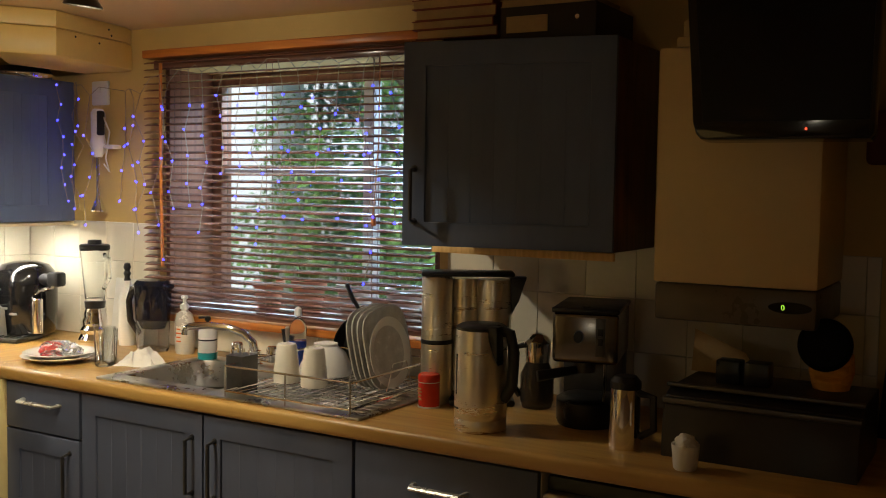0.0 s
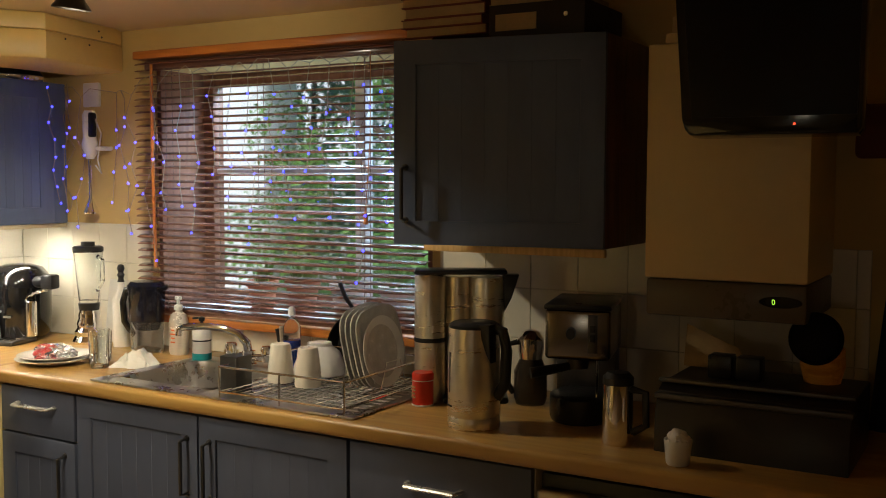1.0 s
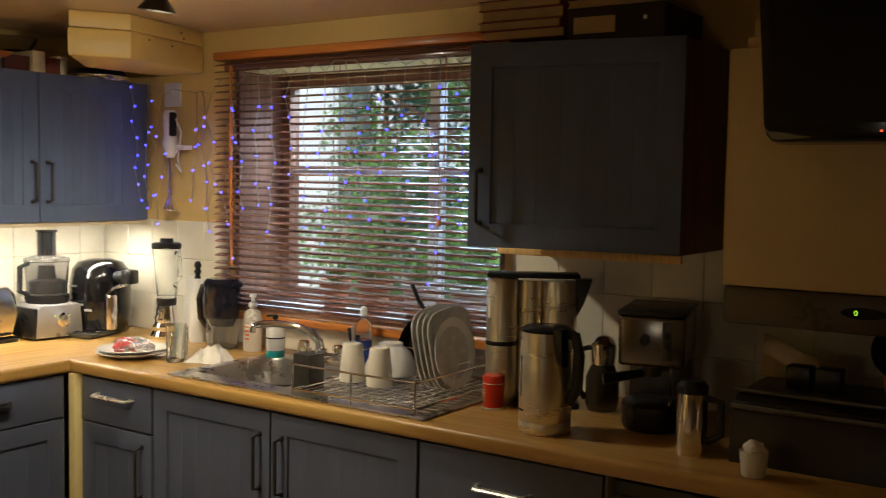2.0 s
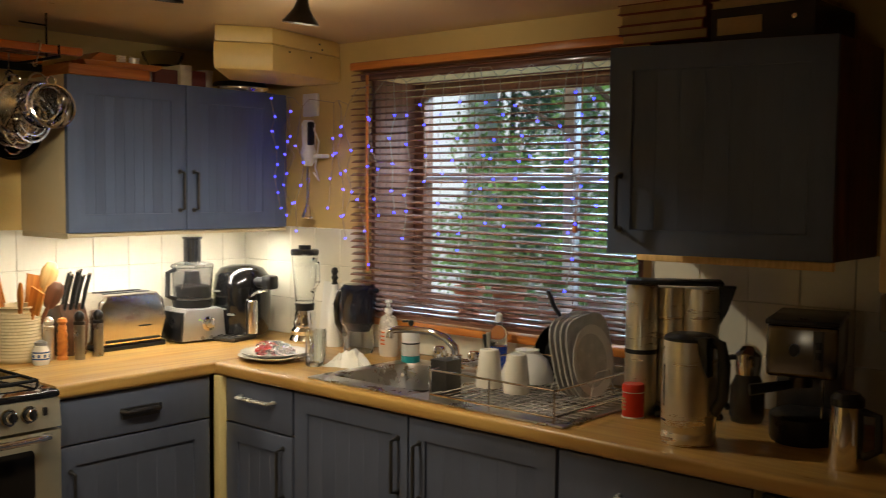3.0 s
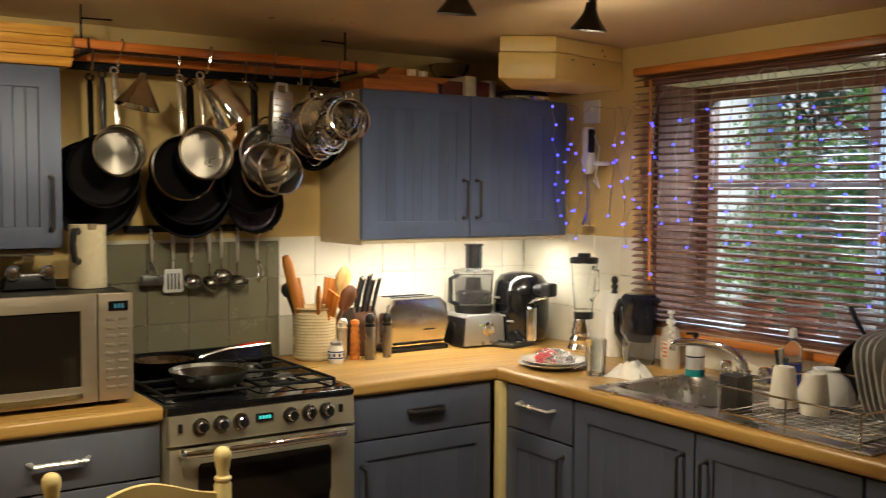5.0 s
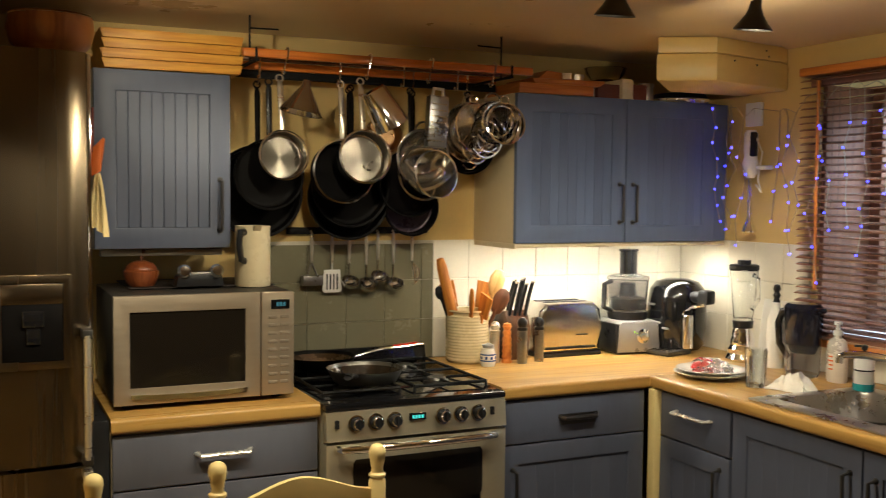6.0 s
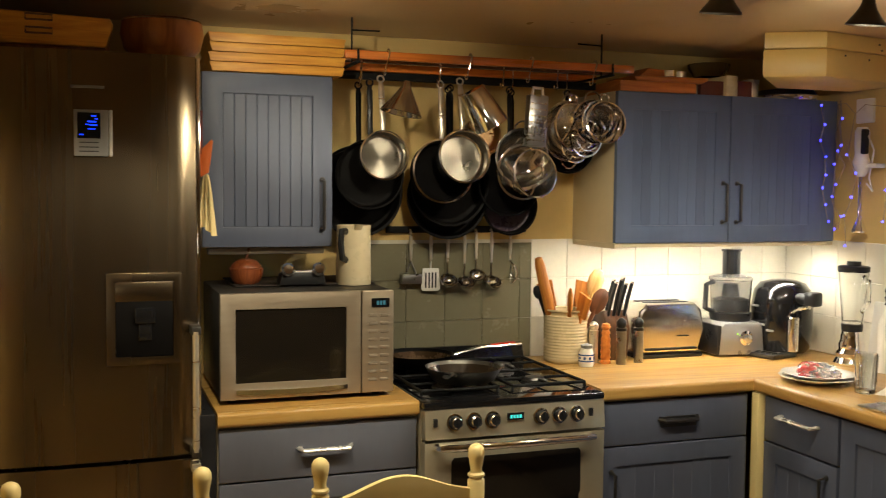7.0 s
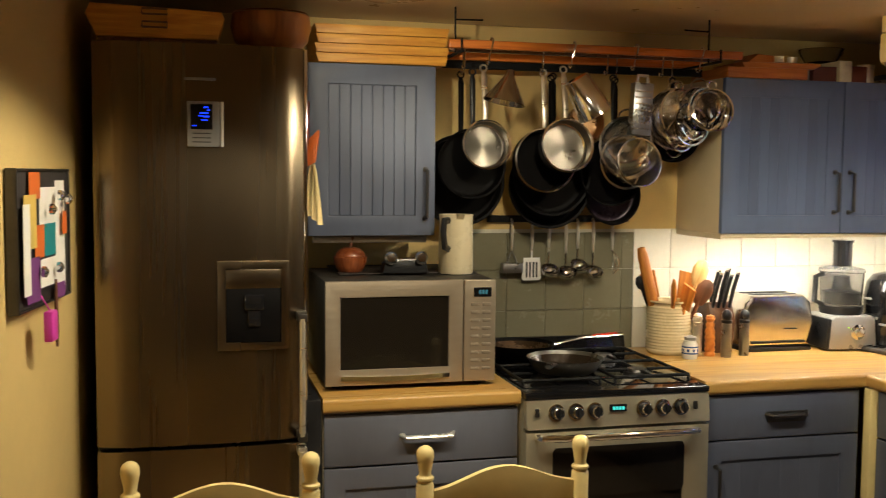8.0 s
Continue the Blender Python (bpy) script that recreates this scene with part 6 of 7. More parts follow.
# wooden things on top of the fridge and cabinets
hp = thing("wooden_hamper", (-2.55, -0.525, 1.8785), 90, "orange wooden picnic tray box with cut-out handles on the fridge", "box")
bm = NB()
prism(bm, [(-0.150, 0.012), (0.158, 0.012), (0.178, 0.07), (0.170, 0.088), (-0.165, 0.098), (-0.178, 0.07)], -0.22, 0.22, "y", 0.006)
part("box_body", bm, BASKETWOOD, hp)
bm = NB()
box(bm, -0.150, 0.158, -0.215, 0.215, 0, 0.012, 0.003)
part("base_board", bm, DARKWOOD, hp)
for x, z in ((-0.005, 0.048), (-0.005, 0.082)):
    bm = NB()
    tube(bm, [(x - 0.030, -0.2225, z - 0.008), (x - 0.030, -0.2235, z + 0.006), (x + 0.034, -0.2235, z + 0.006), (x + 0.034, -0.2225, z - 0.008), (x - 0.030, -0.2225, z - 0.008)], 0.0028, 6)
    part("handle_slot", bm, DARKWOOD, hp)
wb = thing("wooden_bowl", (-2.46, -0.215, 1.8785), 0, "large turned wooden salad bowl on the fridge", "bowl")
bm = NB()
lathe(bm, [(0, 0), (0.065, 0), (0.09, 0.03), (0.099, 0.07), (0.095, 0.103), (0.089, 0.104), (0.085, 0.07), (0.07, 0.02), (0, 0.012)], 40)
part("bowl", bm, wood("dark_turned_wood", (0.22, 0.065, 0.015), (0.46, 0.17, 0.04), 0.4, "Z", 9, 0.08, 0.2), wb)
bm = NB()
lathe(bm, [(0.0885, 0.103), (0.0955, 0.1032), (0.093, 0.109), (0.088, 0.1085)], 40)
part("glass_rim", bm, GLASS, wb)
wb.scale = (1.14, 1.14, 1.0)
for k in range(4):
    z = 1.8775 + 0.029 * k
    s = 0.012 * (k % 2)
    tr = thing("wooden_tray", (-2.745, 0.138, z), 90, "orange wooden tray in a stack on the wall cabinet", "tray", "stacked wooden trays")
    w0, w1 = 0.198 + 0.4 * s, 0.207 + 0.3 * s
    bm = NB()
    prism(bm, [(-w0, 0), (w0, 0), (w1, 0.027), (w1 - 0.008, 0.0275), (w0 - 0.008, 0.008), (-w0 + 0.008, 0.008), (-w1 + 0.008, 0.0275), (-w1, 0.027)], -0.13, 0.13, "y")
    part("base", bm, BASKETWOOD, tr)
    for y in (-0.13, 0.122):
        bm = NB()
        prism(bm, [(-w0 + 0.002, 0.0005), (w0 - 0.002, 0.0005), (w1 - 0.002, 0.0272), (-w1 + 0.002, 0.0272)], y - 0.002, y + 0.010, "y", 0.0015)
        part("side", bm, BASKETWOOD, tr)

# on the double wall cabinet
bm = NB()
ring(bm, -0.153, 0.153, 0.0, 0.036, 0.006, -0.13, 0.12, 0.002)
bo = solo("wooden_box", bm, PINE_Y, (-2.755, 1.475, 1.8765), 90, "open orange pine box on the wall cabinet", "box")
bm = NB()
box(bm, -0.153, 0.153, -0.136, -0.1305, 0.0, 0.036, 0.002)
part("front_board", bm, PINE, bo)
bm = NB()
prism(bm, [(-0.13, 0), (0.14, 0), (0.17, 0.016), (0.16, 0.022), (-0.14, 0.018)], -0.10, 0.10, "y", 0.003)
solo("wooden_tray", bm, PINE, (-2.73, 1.52, 1.9135), 90, "orange wooden tray lying on the pine box", "tray")
bm = NB()
prism(bm, [(-0.05, 0), (0.09, 0), (0.07, 0.026), (-0.01, 0.032)], -0.06, 0.06, "y", 0.004)
solo("wooden_stand", bm, PINE, (-2.74, 1.48, 1.936), 90, "small wooden stand on the tray", "stand")
for y, r, h, mat, lab in ((1.545, 0.028, 0.022, CHROME, "small steel tin on the tray"), (1.588, 0.022, 0.02, STEEL, "small steel tin on the tray")):
    bm = NB()
    lathe(bm, [(0, 0), (r, 0), (r, h * 0.7), (r * 1.05, h * 0.72), (r * 1.05, h), (0, h)], 20)
    solo("small_tin", bm, mat, (-2.665, y, 1.936), 0, lab, "tin", "tins on the tray")
row = ((1.665, 0.045, 0.060, GREYPLASTIC, "grey pot lid"), (1.735, 0.10, 0.055, BOOKRED, "dark red patterned box"), (1.80, 0.05, 0.075, CREAM, "cream packet"), (1.865, 0.07, 0.060, BOOKRED, "maroon packet"), (1.925, 0.05, 0.070, STEEL, "steel tin"))
for k, (y, w, h, mat, lab) in enumerate(row):
    bm = NB()
    if k in (0, 4):
        lathe(bm, [(0, 0), (w * 0.55, 0), (w * 0.55, h * 0.8), (w * 0.6, h * 0.82), (w * 0.6, h), (0, h)], 24)
    else:
        box(bm, -w / 2, w / 2, -0.06, 0.06, 0, h, 0.003)
    solo("food_packet", bm, mat, (-2.71 - 0.02 * (k % 2), y, 1.8765), 84 + 3 * k, lab + " on the wall cabinet", "packet", "packets on the wall cabinet")
lid = thing("casserole", (-2.735, 2.105, 1.8765), 0, "low black casserole with a steel rim on the wall cabinet", "casserole")
bm = NB()
lathe(bm, [(0, 0), (0.115, 0), (0.118, 0.004), (0.118, 0.017), (0.114, 0.02), (0, 0.0205)], 40)
part("rim", bm, CHROME, lid)
bm = NB()
lathe(bm, [(0, 0.021), (0.113, 0.021), (0.10, 0.040), (0.03, 0.049), (0, 0.050)], 40)
part("lid", bm, BLACK, lid)
bm = NB()
lathe(bm, [(0, 0.050), (0.012, 0.0495), (0.016, 0.056), (0, 0.060)], 16)
part("knob", bm, BLACK, lid)
bm = NB()
lathe(bm, [(0, 0), (0.05, 0), (0.075, 0.035), (0.08, 0.055), (0.074, 0.055), (0.05, 0.01), (0, 0.008)], 28)
solo("glass_bowl", bm, GLASS, (-2.80, 1.885, 1.945), 0, "clear glass bowl on the packets", "bowl").matrix_basis = pose(-2.80, 1.80, 1.952, 0, 0, 0)

# ---- worktop under the corner cabinet ----
cr = thing("utensil_crock", (-2.825, 1.232, TOP), 0, "ribbed cream stoneware crock full of wooden utensils", "crock")
bm = NB()
prof = [(0, 0), (0.062, 0), (0.068, 0.006)]
for k in range(14):
    prof += [(0.0700, 0.012 + 0.0105 * k), (0.0698, 0.0155 + 0.0105 * k), (0.0686, 0.0185 + 0.0105 * k), (0.0687, 0.0205 + 0.0105 * k)]
prof += [(0.069, 0.163), (0.060, 0.168), (0.060, 0.176), (0.070, 0.180), (0.069, 0.186), (0.058, 0.184), (0.056, 0.16), (0.056, 0.02), (0, 0.015)]
lathe(bm, [(r * 1.16, z * 1.04) for r, z in prof], 40)
part("pot", bm, CERAMIC, cr)


def utensil(name, lean, turn, length, kind, mat, label):
    u = thing(name, (-2.815 + 0.022 * math.sin(radians(-turn)), 1.232 + 0.022 * math.cos(radians(turn)), TOP + 0.018), 0, label, "utensil", "utensils in the crock")
    u.matrix_basis = u.matrix_basis @ pose(0, 0, 0, -lean, 0, turn)
    bm = NB()
    if kind == "spoon":
        tube(bm, [(0, 0, 0), (0, 0, length * 0.72)], [0.006, 0.008], 8)
        lathe(bm, [(0, -0.052), (0.016, -0.045), (0.028, -0.015), (0.029, 0.018), (0.017, 0.045), (0, 0.052)], 20, Matrix.Translation((0, 0, length * 0.82)), squash=(0.35, 1))
    elif kind == "pin":
        lathe(bm, [(0, 0), (0.016, 0), (0.019, 0.05), (0.021, length * 0.55), (0.019, length - 0.03), (0.013, length), (0, length + 0.004)], 18)
    elif kind == "slice":
        tube(bm, [(0, 0, 0), (0, 0, length * 0.7)], [0.006, 0.008], 8)
        prism(bm, [(-0.026, length * 0.66), (0.026, length * 0.66), (0.031, length), (-0.031, length + 0.006)], -0.004, 0.004, "x", 0.001)
    else:
        tube(bm, [(0, 0, 0), (0, 0, length)], [0.005, 0.009], 8)
        lathe(bm, [(0, 0), (0.016, 0.01), (0.02, 0.03), (0.012, 0.05), (0, 0.055)], 14, Matrix.Translation((0, 0, length - 0.03)), squash=(0.5, 1))
    part("shaft", bm, mat, u)


utensil("rolling_pin", 14, 168, 0.372, "pin", SPOONWOOD, "orange wooden rolling pin in the crock")
utensil("wooden_spoon", 16, -20, 0.345, "spoon", PALEWOOD, "pale wooden spoon in the crock")
utensil("wooden_spoon", 24, -35, 0.275, "spoon", DARKWOOD, "dark wooden spoon in the crock")
utensil("wooden_slice", 8, -15, 0.275, "slice", SPOONWOOD, "wooden slice in the crock")
utensil("wooden_slice", 15, 130, 0.275, "slice", SPOONWOOD, "wooden slice in the crock")
utensil("wooden_spoon", 15, -110, 0.265, "spoon", SPOONWOOD, "orange wooden spoon in the crock")
utensil("kitchen_brush", 20, 155, 0.25, "brush", BLACK, "black kitchen brush in the crock")
utensil("wooden_fork", 18, -75, 0.24, "slice", SPOONWOOD, "small wooden fork in the crock")
sj = thing("spice_jar", (-2.700, 1.252, TOP), 0, "small white and blue patterned spice jar", "jar")
bm = NB()
lathe(bm, [(0, 0), (0.024, 0), (0.028, 0.01), (0.028, 0.048), (0.022, 0.058), (0.022, 0.064), (0, 0.065)], 24)
part("jar", bm, PLATE, sj)
bm = NB()
for z in (0.018, 0.040):
    lathe(bm, [(0.0283, z), (0.0288, z + 0.002), (0.0283, z + 0.005)], 24)
for k in range(9):
    a = k * 0.698
    box(bm, 0.0270, 0.0288, -0.004, 0.004, 0.026, 0.036, 0, m=Matrix.Rotation(a, 4, "Z"))
part("pattern", bm, M("blue_glaze", (0.05, 0.10, 0.28), 0.2, 0, 0.1, 20, 0), sj, "blue painted pattern")
bm = NB()
lathe(bm, [(0, 0.0655), (0.020, 0.0655), (0.021, 0.076), (0.008, 0.080), (0, 0.084)], 20)
part("lid", bm, GREYPLASTIC, sj)


def mill(name, at, r, h, body, top, label):
    p = thing(name, (*at, TOP), 0, label, "mill", "mills by the knife block")
    bm = NB()
    lathe(bm, [(0, 0), (r, 0), (r, h * 0.72), (0, h * 0.721)], 24)
    part("body", bm, body, p)
    bm = NB()
    lathe(bm, [(0, h * 0.722), (r * 1.05, h * 0.722), (r * 1.1, h * 0.78), (r * 0.8, h * 0.80), (r * 1.05, h * 0.86), (r * 0.95, h * 0.94), (r * 0.4, h), (0, h)], 24)
    part("top", bm, top, p)


mill("pepper_mill", (-2.700, 1.392), 0.018, 0.168, GRATER, BLACK, "steel pepper mill with a black top")
mill("salt_mill", (-2.715, 1.472), 0.017, 0.164, GRATER, BLACK, "steel salt mill with a black top")
mill("steel_shaker", (-2.760, 1.312), 0.017, 0.150, STEEL, STEEL, "plain steel shaker by the crock")
pm = NB()
lathe(pm, [(0, 0), (0.019, 0), (0.020, 0.006), (0.016, 0.014), (0.019, 0.022), (0.016, 0.032), (0.019, 0.042), (0.016, 0.054), (0.0185, 0.064), (0.016, 0.076), (0.018, 0.088), (0.013, 0.10), (0.016, 0.112), (0.012, 0.122), (0.017, 0.132), (0.014, 0.143), (0, 0.148)], 24)
solo("wooden_pepper_grinder", pm, PINE, (-2.735, 1.348, TOP), 0, "turned orange wooden pepper grinder", "mill", "mills by the knife block")
kb = thing("knife_block", (-2.835, 1.415, TOP), 90, "dark wooden knife block with black-handled knives", "knife block")
bm = NB()
prism(bm, [(0.055, 0), (-0.055, 0), (-0.075, 0.12), (-0.045, 0.185), (0.055, 0.16)], -0.048, 0.048, "x", 0.004)
part("block", bm, wood("dark_block_wood", (0.05, 0.022, 0.010), (0.10, 0.045, 0.02), 0.4, "Z", 18, 0.1), kb)
for k, (x, y, l) in enumerate(((-0.032, -0.05, 0.10), (-0.012, -0.055, 0.11), (0.010, -0.05, 0.095), (0.032, -0.055, 0.10), (-0.022, -0.015, 0.105), (0.020, -0.012, 0.11))):
    bm = NB()
    tube(bm, [(x, y, 0.165), (x + 0.008, y - 0.012, 0.165 + l * 0.68), (x + 0.016, y - 0.026, 0.165 + l * 1.22)], [0.008, 0.010, 0.009], 8, flat=0.7)
    kn = part("knife", bm, BLACK, kb)
    bm = NB()
    tube(bm, [(x + 0.016, y - 0.026, 0.165 + l * 1.22), (x + 0.0165, y - 0.027, 0.172 + l * 1.22)], 0.0085, 8, flat=0.7)
    part("end_cap", bm, CHROME, kn)
TOASTSTEEL = M("toaster_steel", (0.64, 0.60, 0.55), 0.2, 1, 0.06, 5, 0.12, 30, (6, 6, 0.5), 0.06)
ts = thing("toaster", (-2.845, 1.642, TOP), 90, "polished chrome two-slot toaster with black feet", "toaster")
bm = NB()
prism(bm, [(-0.105, 0.018), (0.105, 0.018), (0.112, 0.10), (0.108, 0.165), (0.085, 0.19), (-0.085, 0.19), (-0.108, 0.165), (-0.112, 0.10)], -0.075, 0.075, "y", 0.012)
ts.matrix_basis = ts.matrix_basis @ Matrix.Diagonal((1.24, 1.05, 1.08, 1))
part("shell", bm, TOASTSTEEL, ts)
bm = NB()
box(bm, -0.112, 0.112, -0.078, 0.078, 0.0, 0.017, 0.005)
part("base", bm, BLACK, ts)
for y in (-0.03, 0.03):
    bm = NB()
    box(bm, -0.075, 0.075, y - 0.012, y + 0.012, 0.1885, 0.1925, 0.001)
    part("slot", bm, BLACK, ts)
bm = NB()
box(bm, -0.09, 0.09, -0.0785, -0.0755, 0.028, 0.036, 0.001)
box(bm, 0.02, 0.06, -0.079, -0.0755, 0.075, 0.079, 0.001)
part("front_strip", bm, BLACK, ts)
bm = NB()
box(bm, 0.112, 0.128, -0.016, 0.016, 0.10, 0.125, 0.004)
part("lever", bm, BLACK, ts)
for z in (0.05, 0.075):
    bm = NB()
    lathe(bm, [(0, 0), (0.012, 0), (0.010, 0.010), (0, 0.011)], 16, Matrix.Translation((0.108, -0.035, z)) @ Matrix.Rotation(radians(90), 4, "Y"))
    part("dial", bm, CHROME, ts)

fpz = thing("food_processor", (-2.800, 1.925, TOP), 86, "silver food processor with a clear bowl and black pusher", "food processor")
bm = NB()
prism(bm, [(-0.098, 0.006), (0.098, 0.006), (0.088, 0.115), (0.075, 0.130), (-0.075, 0.130), (-0.088, 0.115)], -0.09, 0.08, "y", 0.010)
part("motor_base", bm, M("silver_plastic", (0.36, 0.355, 0.345), 0.32, 0.4, 0.06, 8, 0.02), fpz)
bm = NB()
box(bm, -0.102, -0.086, -0.086, 0.076, 0.008, 0.120, 0.004)
part("side_panel", bm, BLACK, fpz)
bm = NB()
lathe(bm, [(0, 0), (0.030, 0), (0.028, 0.008), (0.018, 0.010), (0.016, 0.022), (0, 0.023)], 28, Matrix.Translation((0.012, -0.091, 0.072)) @ Matrix.Rotation(radians(90), 4, "X"))
dial = part("dial", bm, CHROME, fpz)
bm = NB()
lathe(bm, [(0, 0), (0.0035, 0), (0, 0.002)], 8, Matrix.Translation((-0.022, -0.0915, 0.088)) @ Matrix.Rotation(radians(90), 4, "X"))
part("power_lamp", bm, GREEN_DIGIT, fpz, "green power lamp")
bm = NB()
lathe(bm, [(0, 0.131), (0.075, 0.131), (0.080, 0.15), (0.078, 0.162), (0, 0.163)], 32)
part("bowl_ring", bm, BLACK, fpz)
bm = NB()
lathe(bm, [(0, 0.164), (0.072, 0.164), (0.080, 0.285), (0.077, 0.285), (0.069, 0.168), (0, 0.167)], 32)
part("bowl", bm, TINTED, fpz)
bm = NB()
lathe(bm, [(0, 0.168), (0.066, 0.168), (0.068, 0.212), (0.035, 0.222), (0.028, 0.27), (0, 0.272)], 20)
tube(bm, [(-0.06, 0, 0.20), (0, 0, 0.205), (0.06, 0, 0.20)], 0.006, 8)
part("blade", bm, BLACK, fpz)
bm = NB()
lathe(bm, [(0, 0.286), (0.084, 0.286), (0.082, 0.298), (0.04, 0.308), (0, 0.309)], 32)
part("lid", bm, PLASTICGLASS, fpz)
bm = NB()
tube(bm, [(-0.075, 0.0, 0.28), (-0.112, -0.01, 0.27), (-0.115, -0.01, 0.18), (-0.075, 0, 0.165)], 0.010, 8)
part("bowl_handle", bm, BLACK, fpz)
bm = NB()
lathe(bm, [(0, 0.309), (0.034, 0.309), (0.034, 0.395), (0.039, 0.397), (0.039, 0.405), (0, 0.406)], 24)
part("pusher", bm, GLOSSBLACK, fpz)

# ---- pot rack ----
rk = thing("hanging_pot_rack", (-2.67, 0.80, ZC), 90, "ceiling-hung orange pine pot rack on black iron brackets", "pot rack")
for y, z in ((-0.135, -0.136), (0.13, -0.141)):
    bm = NB()
    box(bm, -0.475, 0.52, y - 0.012, y + 0.012, z, z + 0.026, 0.004)
    part("rail", bm, RAILWOOD, rk)
bm = NB()
box(bm, -0.475, 0.52, -0.006, 0.018, -0.128, -0.116, 0.003)
part("rail", bm, DARKWOOD, rk)
bm = NB()
box(bm, -0.475, 0.52, 0.120, 0.140, -0.168, -0.1425, 0.003)
part("rear_bar", bm, IRON, rk, "black iron bar under the rear rail")
for x in (-0.437, 0.436):
    bm = NB()
    box(bm, x - 0.007, x + 0.007, -0.15, 0.15, -0.149, -0.143, 0.001)
    for y in (-0.150, 0.150):
        tube(bm, [(x, y, -0.148), (x, y, -0.108)], 0.0035, 6)
    tube(bm, [(x, -0.07, -0.145), (x, -0.07, -0.001)], 0.0032, 6)
    tube(bm, [(x, -0.07, -0.040), (x + 0.09 * (1 if x < 0 else -1), -0.07, -0.038)], 0.0028, 6)
    part("bracket", bm, IRON, rk, "black iron bracket")


def hook(y, x=-2.535, z=1.954, drop=0.076, lean=0.0):
    bm = NB()
    pts = arc((0, 0, -0.012), 0.017, 200, 20, 8, (1, 0, 0)) + [(0.015, lean * 0.5, -0.03), (0.010, lean, -drop + 0.02)] + arc((0.0, lean, -drop + 0.012), 0.012, 0, -200, 8, (1, 0, 0))
    tube(bm, pts, 0.0025, 6)
    solo("pan_hook", bm, CHROME, (x, y, z), 0, "steel hook on the pot rack", "hook", "hooks on the pot rack")


FX = Matrix.Rotation(radians(90), 4, "Y")


def hung_pan(name, x, y, z, r, deep, top, shell, inner, label, handle=None, lean=0, face=0, rim=None, disc=None):
    """A pan that hangs by its handle, open side to the room; (x, y, z) is the middle of its base."""
    p = thing(name, (x, y, z), 0, label, "pan", "pans on the pot rack")
    p.matrix_basis = pose(x, y, z, lean, -face, 0)
    bm = NB()
    lathe(bm, [(0, 0), (r * 0.90, 0), (r * 0.97, 0.008), (r, deep), (r * 1.03, deep + 0.001), (r * 1.02, deep + 0.003), (r * 0.965, deep), (r * 0.94, 0.010), (r * 0.87, 0.004), (0, 0.004)], 44, FX)
    part("pot", bm, shell, p)
    if inner:
        bm = NB()
        lathe(bm, [(0, 0.0045), (r * 0.3, 0.0045), (r * 0.82, 0.0045), (r * 0.86, 0.0046), (r * 0.90, 0.0065)], 44, FX)
        part("cooking_surface", bm, inner, p)
    if rim:
        bm = NB()
        lathe(bm, [(r * 0.985, deep + 0.001), (r * 1.04, deep + 0.0005), (r * 1.045, deep + 0.004), (r * 0.99, deep + 0.005)], 44, FX)
        part("rim", bm, rim, p)
    bm = NB()
    hz = top - z
    tube(bm, [(deep * 0.8, 0, r * 0.97), (deep * 0.8 + 0.006, 0, r + 0.03), (deep * 0.8, 0, hz - 0.03), (deep * 0.8 - 0.004, 0, hz - 0.012)], [0.007, 0.009, 0.010, 0.007], 10, flat=0.55)
    tube(bm, arc((deep * 0.8 - 0.004, 0, hz), 0.011, 0, 360, 14, (0, 1, 0)), 0.003, 6)
    part("handle", bm, handle or shell, p)
    return p


for y in (0.463, 0.733, 0.946, 1.176):
    hook(y, lean=-0.012)
for y in (0.41, 0.675, 0.90, 1.10):
    hook(y, -2.67, 1.953, 0.080)
for y in (0.44, 0.72, 0.99, 1.20):
    hook(y, -2.80, 1.949, 0.077)
hung_pan("frying_pan", -2.845, 0.440, 1.520, 0.150, 0.045, 1.873, NONSTICK, NONSTICK, "large black frying pan hanging on the rack")
hung_pan("frying_pan", -2.745, 0.452, 1.575, 0.112, 0.045, 1.873, NONSTICK, NONSTICK, "black frying pan hanging on the rack", BLACK)
hung_pan("saucepan", -2.668, 0.475, 1.628, 0.077, 0.052, 1.878, STEELPAN, SPUNSTEEL, "small steel saucepan hanging on the rack", STEEL, 0, 8, CHROME)
hung_pan("frying_pan", -2.860, 0.765, 1.505, 0.145, 0.045, 1.873, NONSTICK, NONSTICK, "large black frying pan hanging on the rack")
hung_pan("frying_pan", -2.800, 0.752, 1.540, 0.135, 0.04, 1.873, NONSTICK, NONSTICK, "black frying pan hanging on the rack", IRON)
hung_pan("saute_pan", -2.720, 0.690, 1.585, 0.102, 0.06, 1.873, NONSTICK, NONSTICK, "black saute pan with a steel rim on the rack", STEEL, 0, 4, CHROME)
hung_pan("saucepan", -2.640, 0.735, 1.628, 0.085, 0.058, 1.878, STEELPAN, SPUNSTEEL, "steel saucepan hanging on the rack", STEEL, 0, 8, CHROME)
hung_pan("copper_pan", -2.76, 0.852, 1.715, 0.062, 0.05, 1.873, COPPERISH, COPPERISH, "small brass pan hanging behind the saucepans", COPPERISH)
hung_pan("frying_pan", -2.850, 1.000, 1.470, 0.100, 0.04, 1.873, NONSTICK, M("purple_nonstick", (0.05, 0.035, 0.05), 0.3, 0.2, 0.2, 9, 0.05), "dark purple frying pan hanging on the rack")
hung_pan("frying_pan", -2.790, 0.965, 1.555, 0.115, 0.045, 1.873, NONSTICK, NONSTICK, "black frying pan hanging on the rack", BLACK)
hung_pan("frying_pan", -2.80, 1.195, 1.700, 0.108, 0.04, 1.873, NONSTICK, NONSTICK, "black frying pan hanging behind the lids", BLACK)


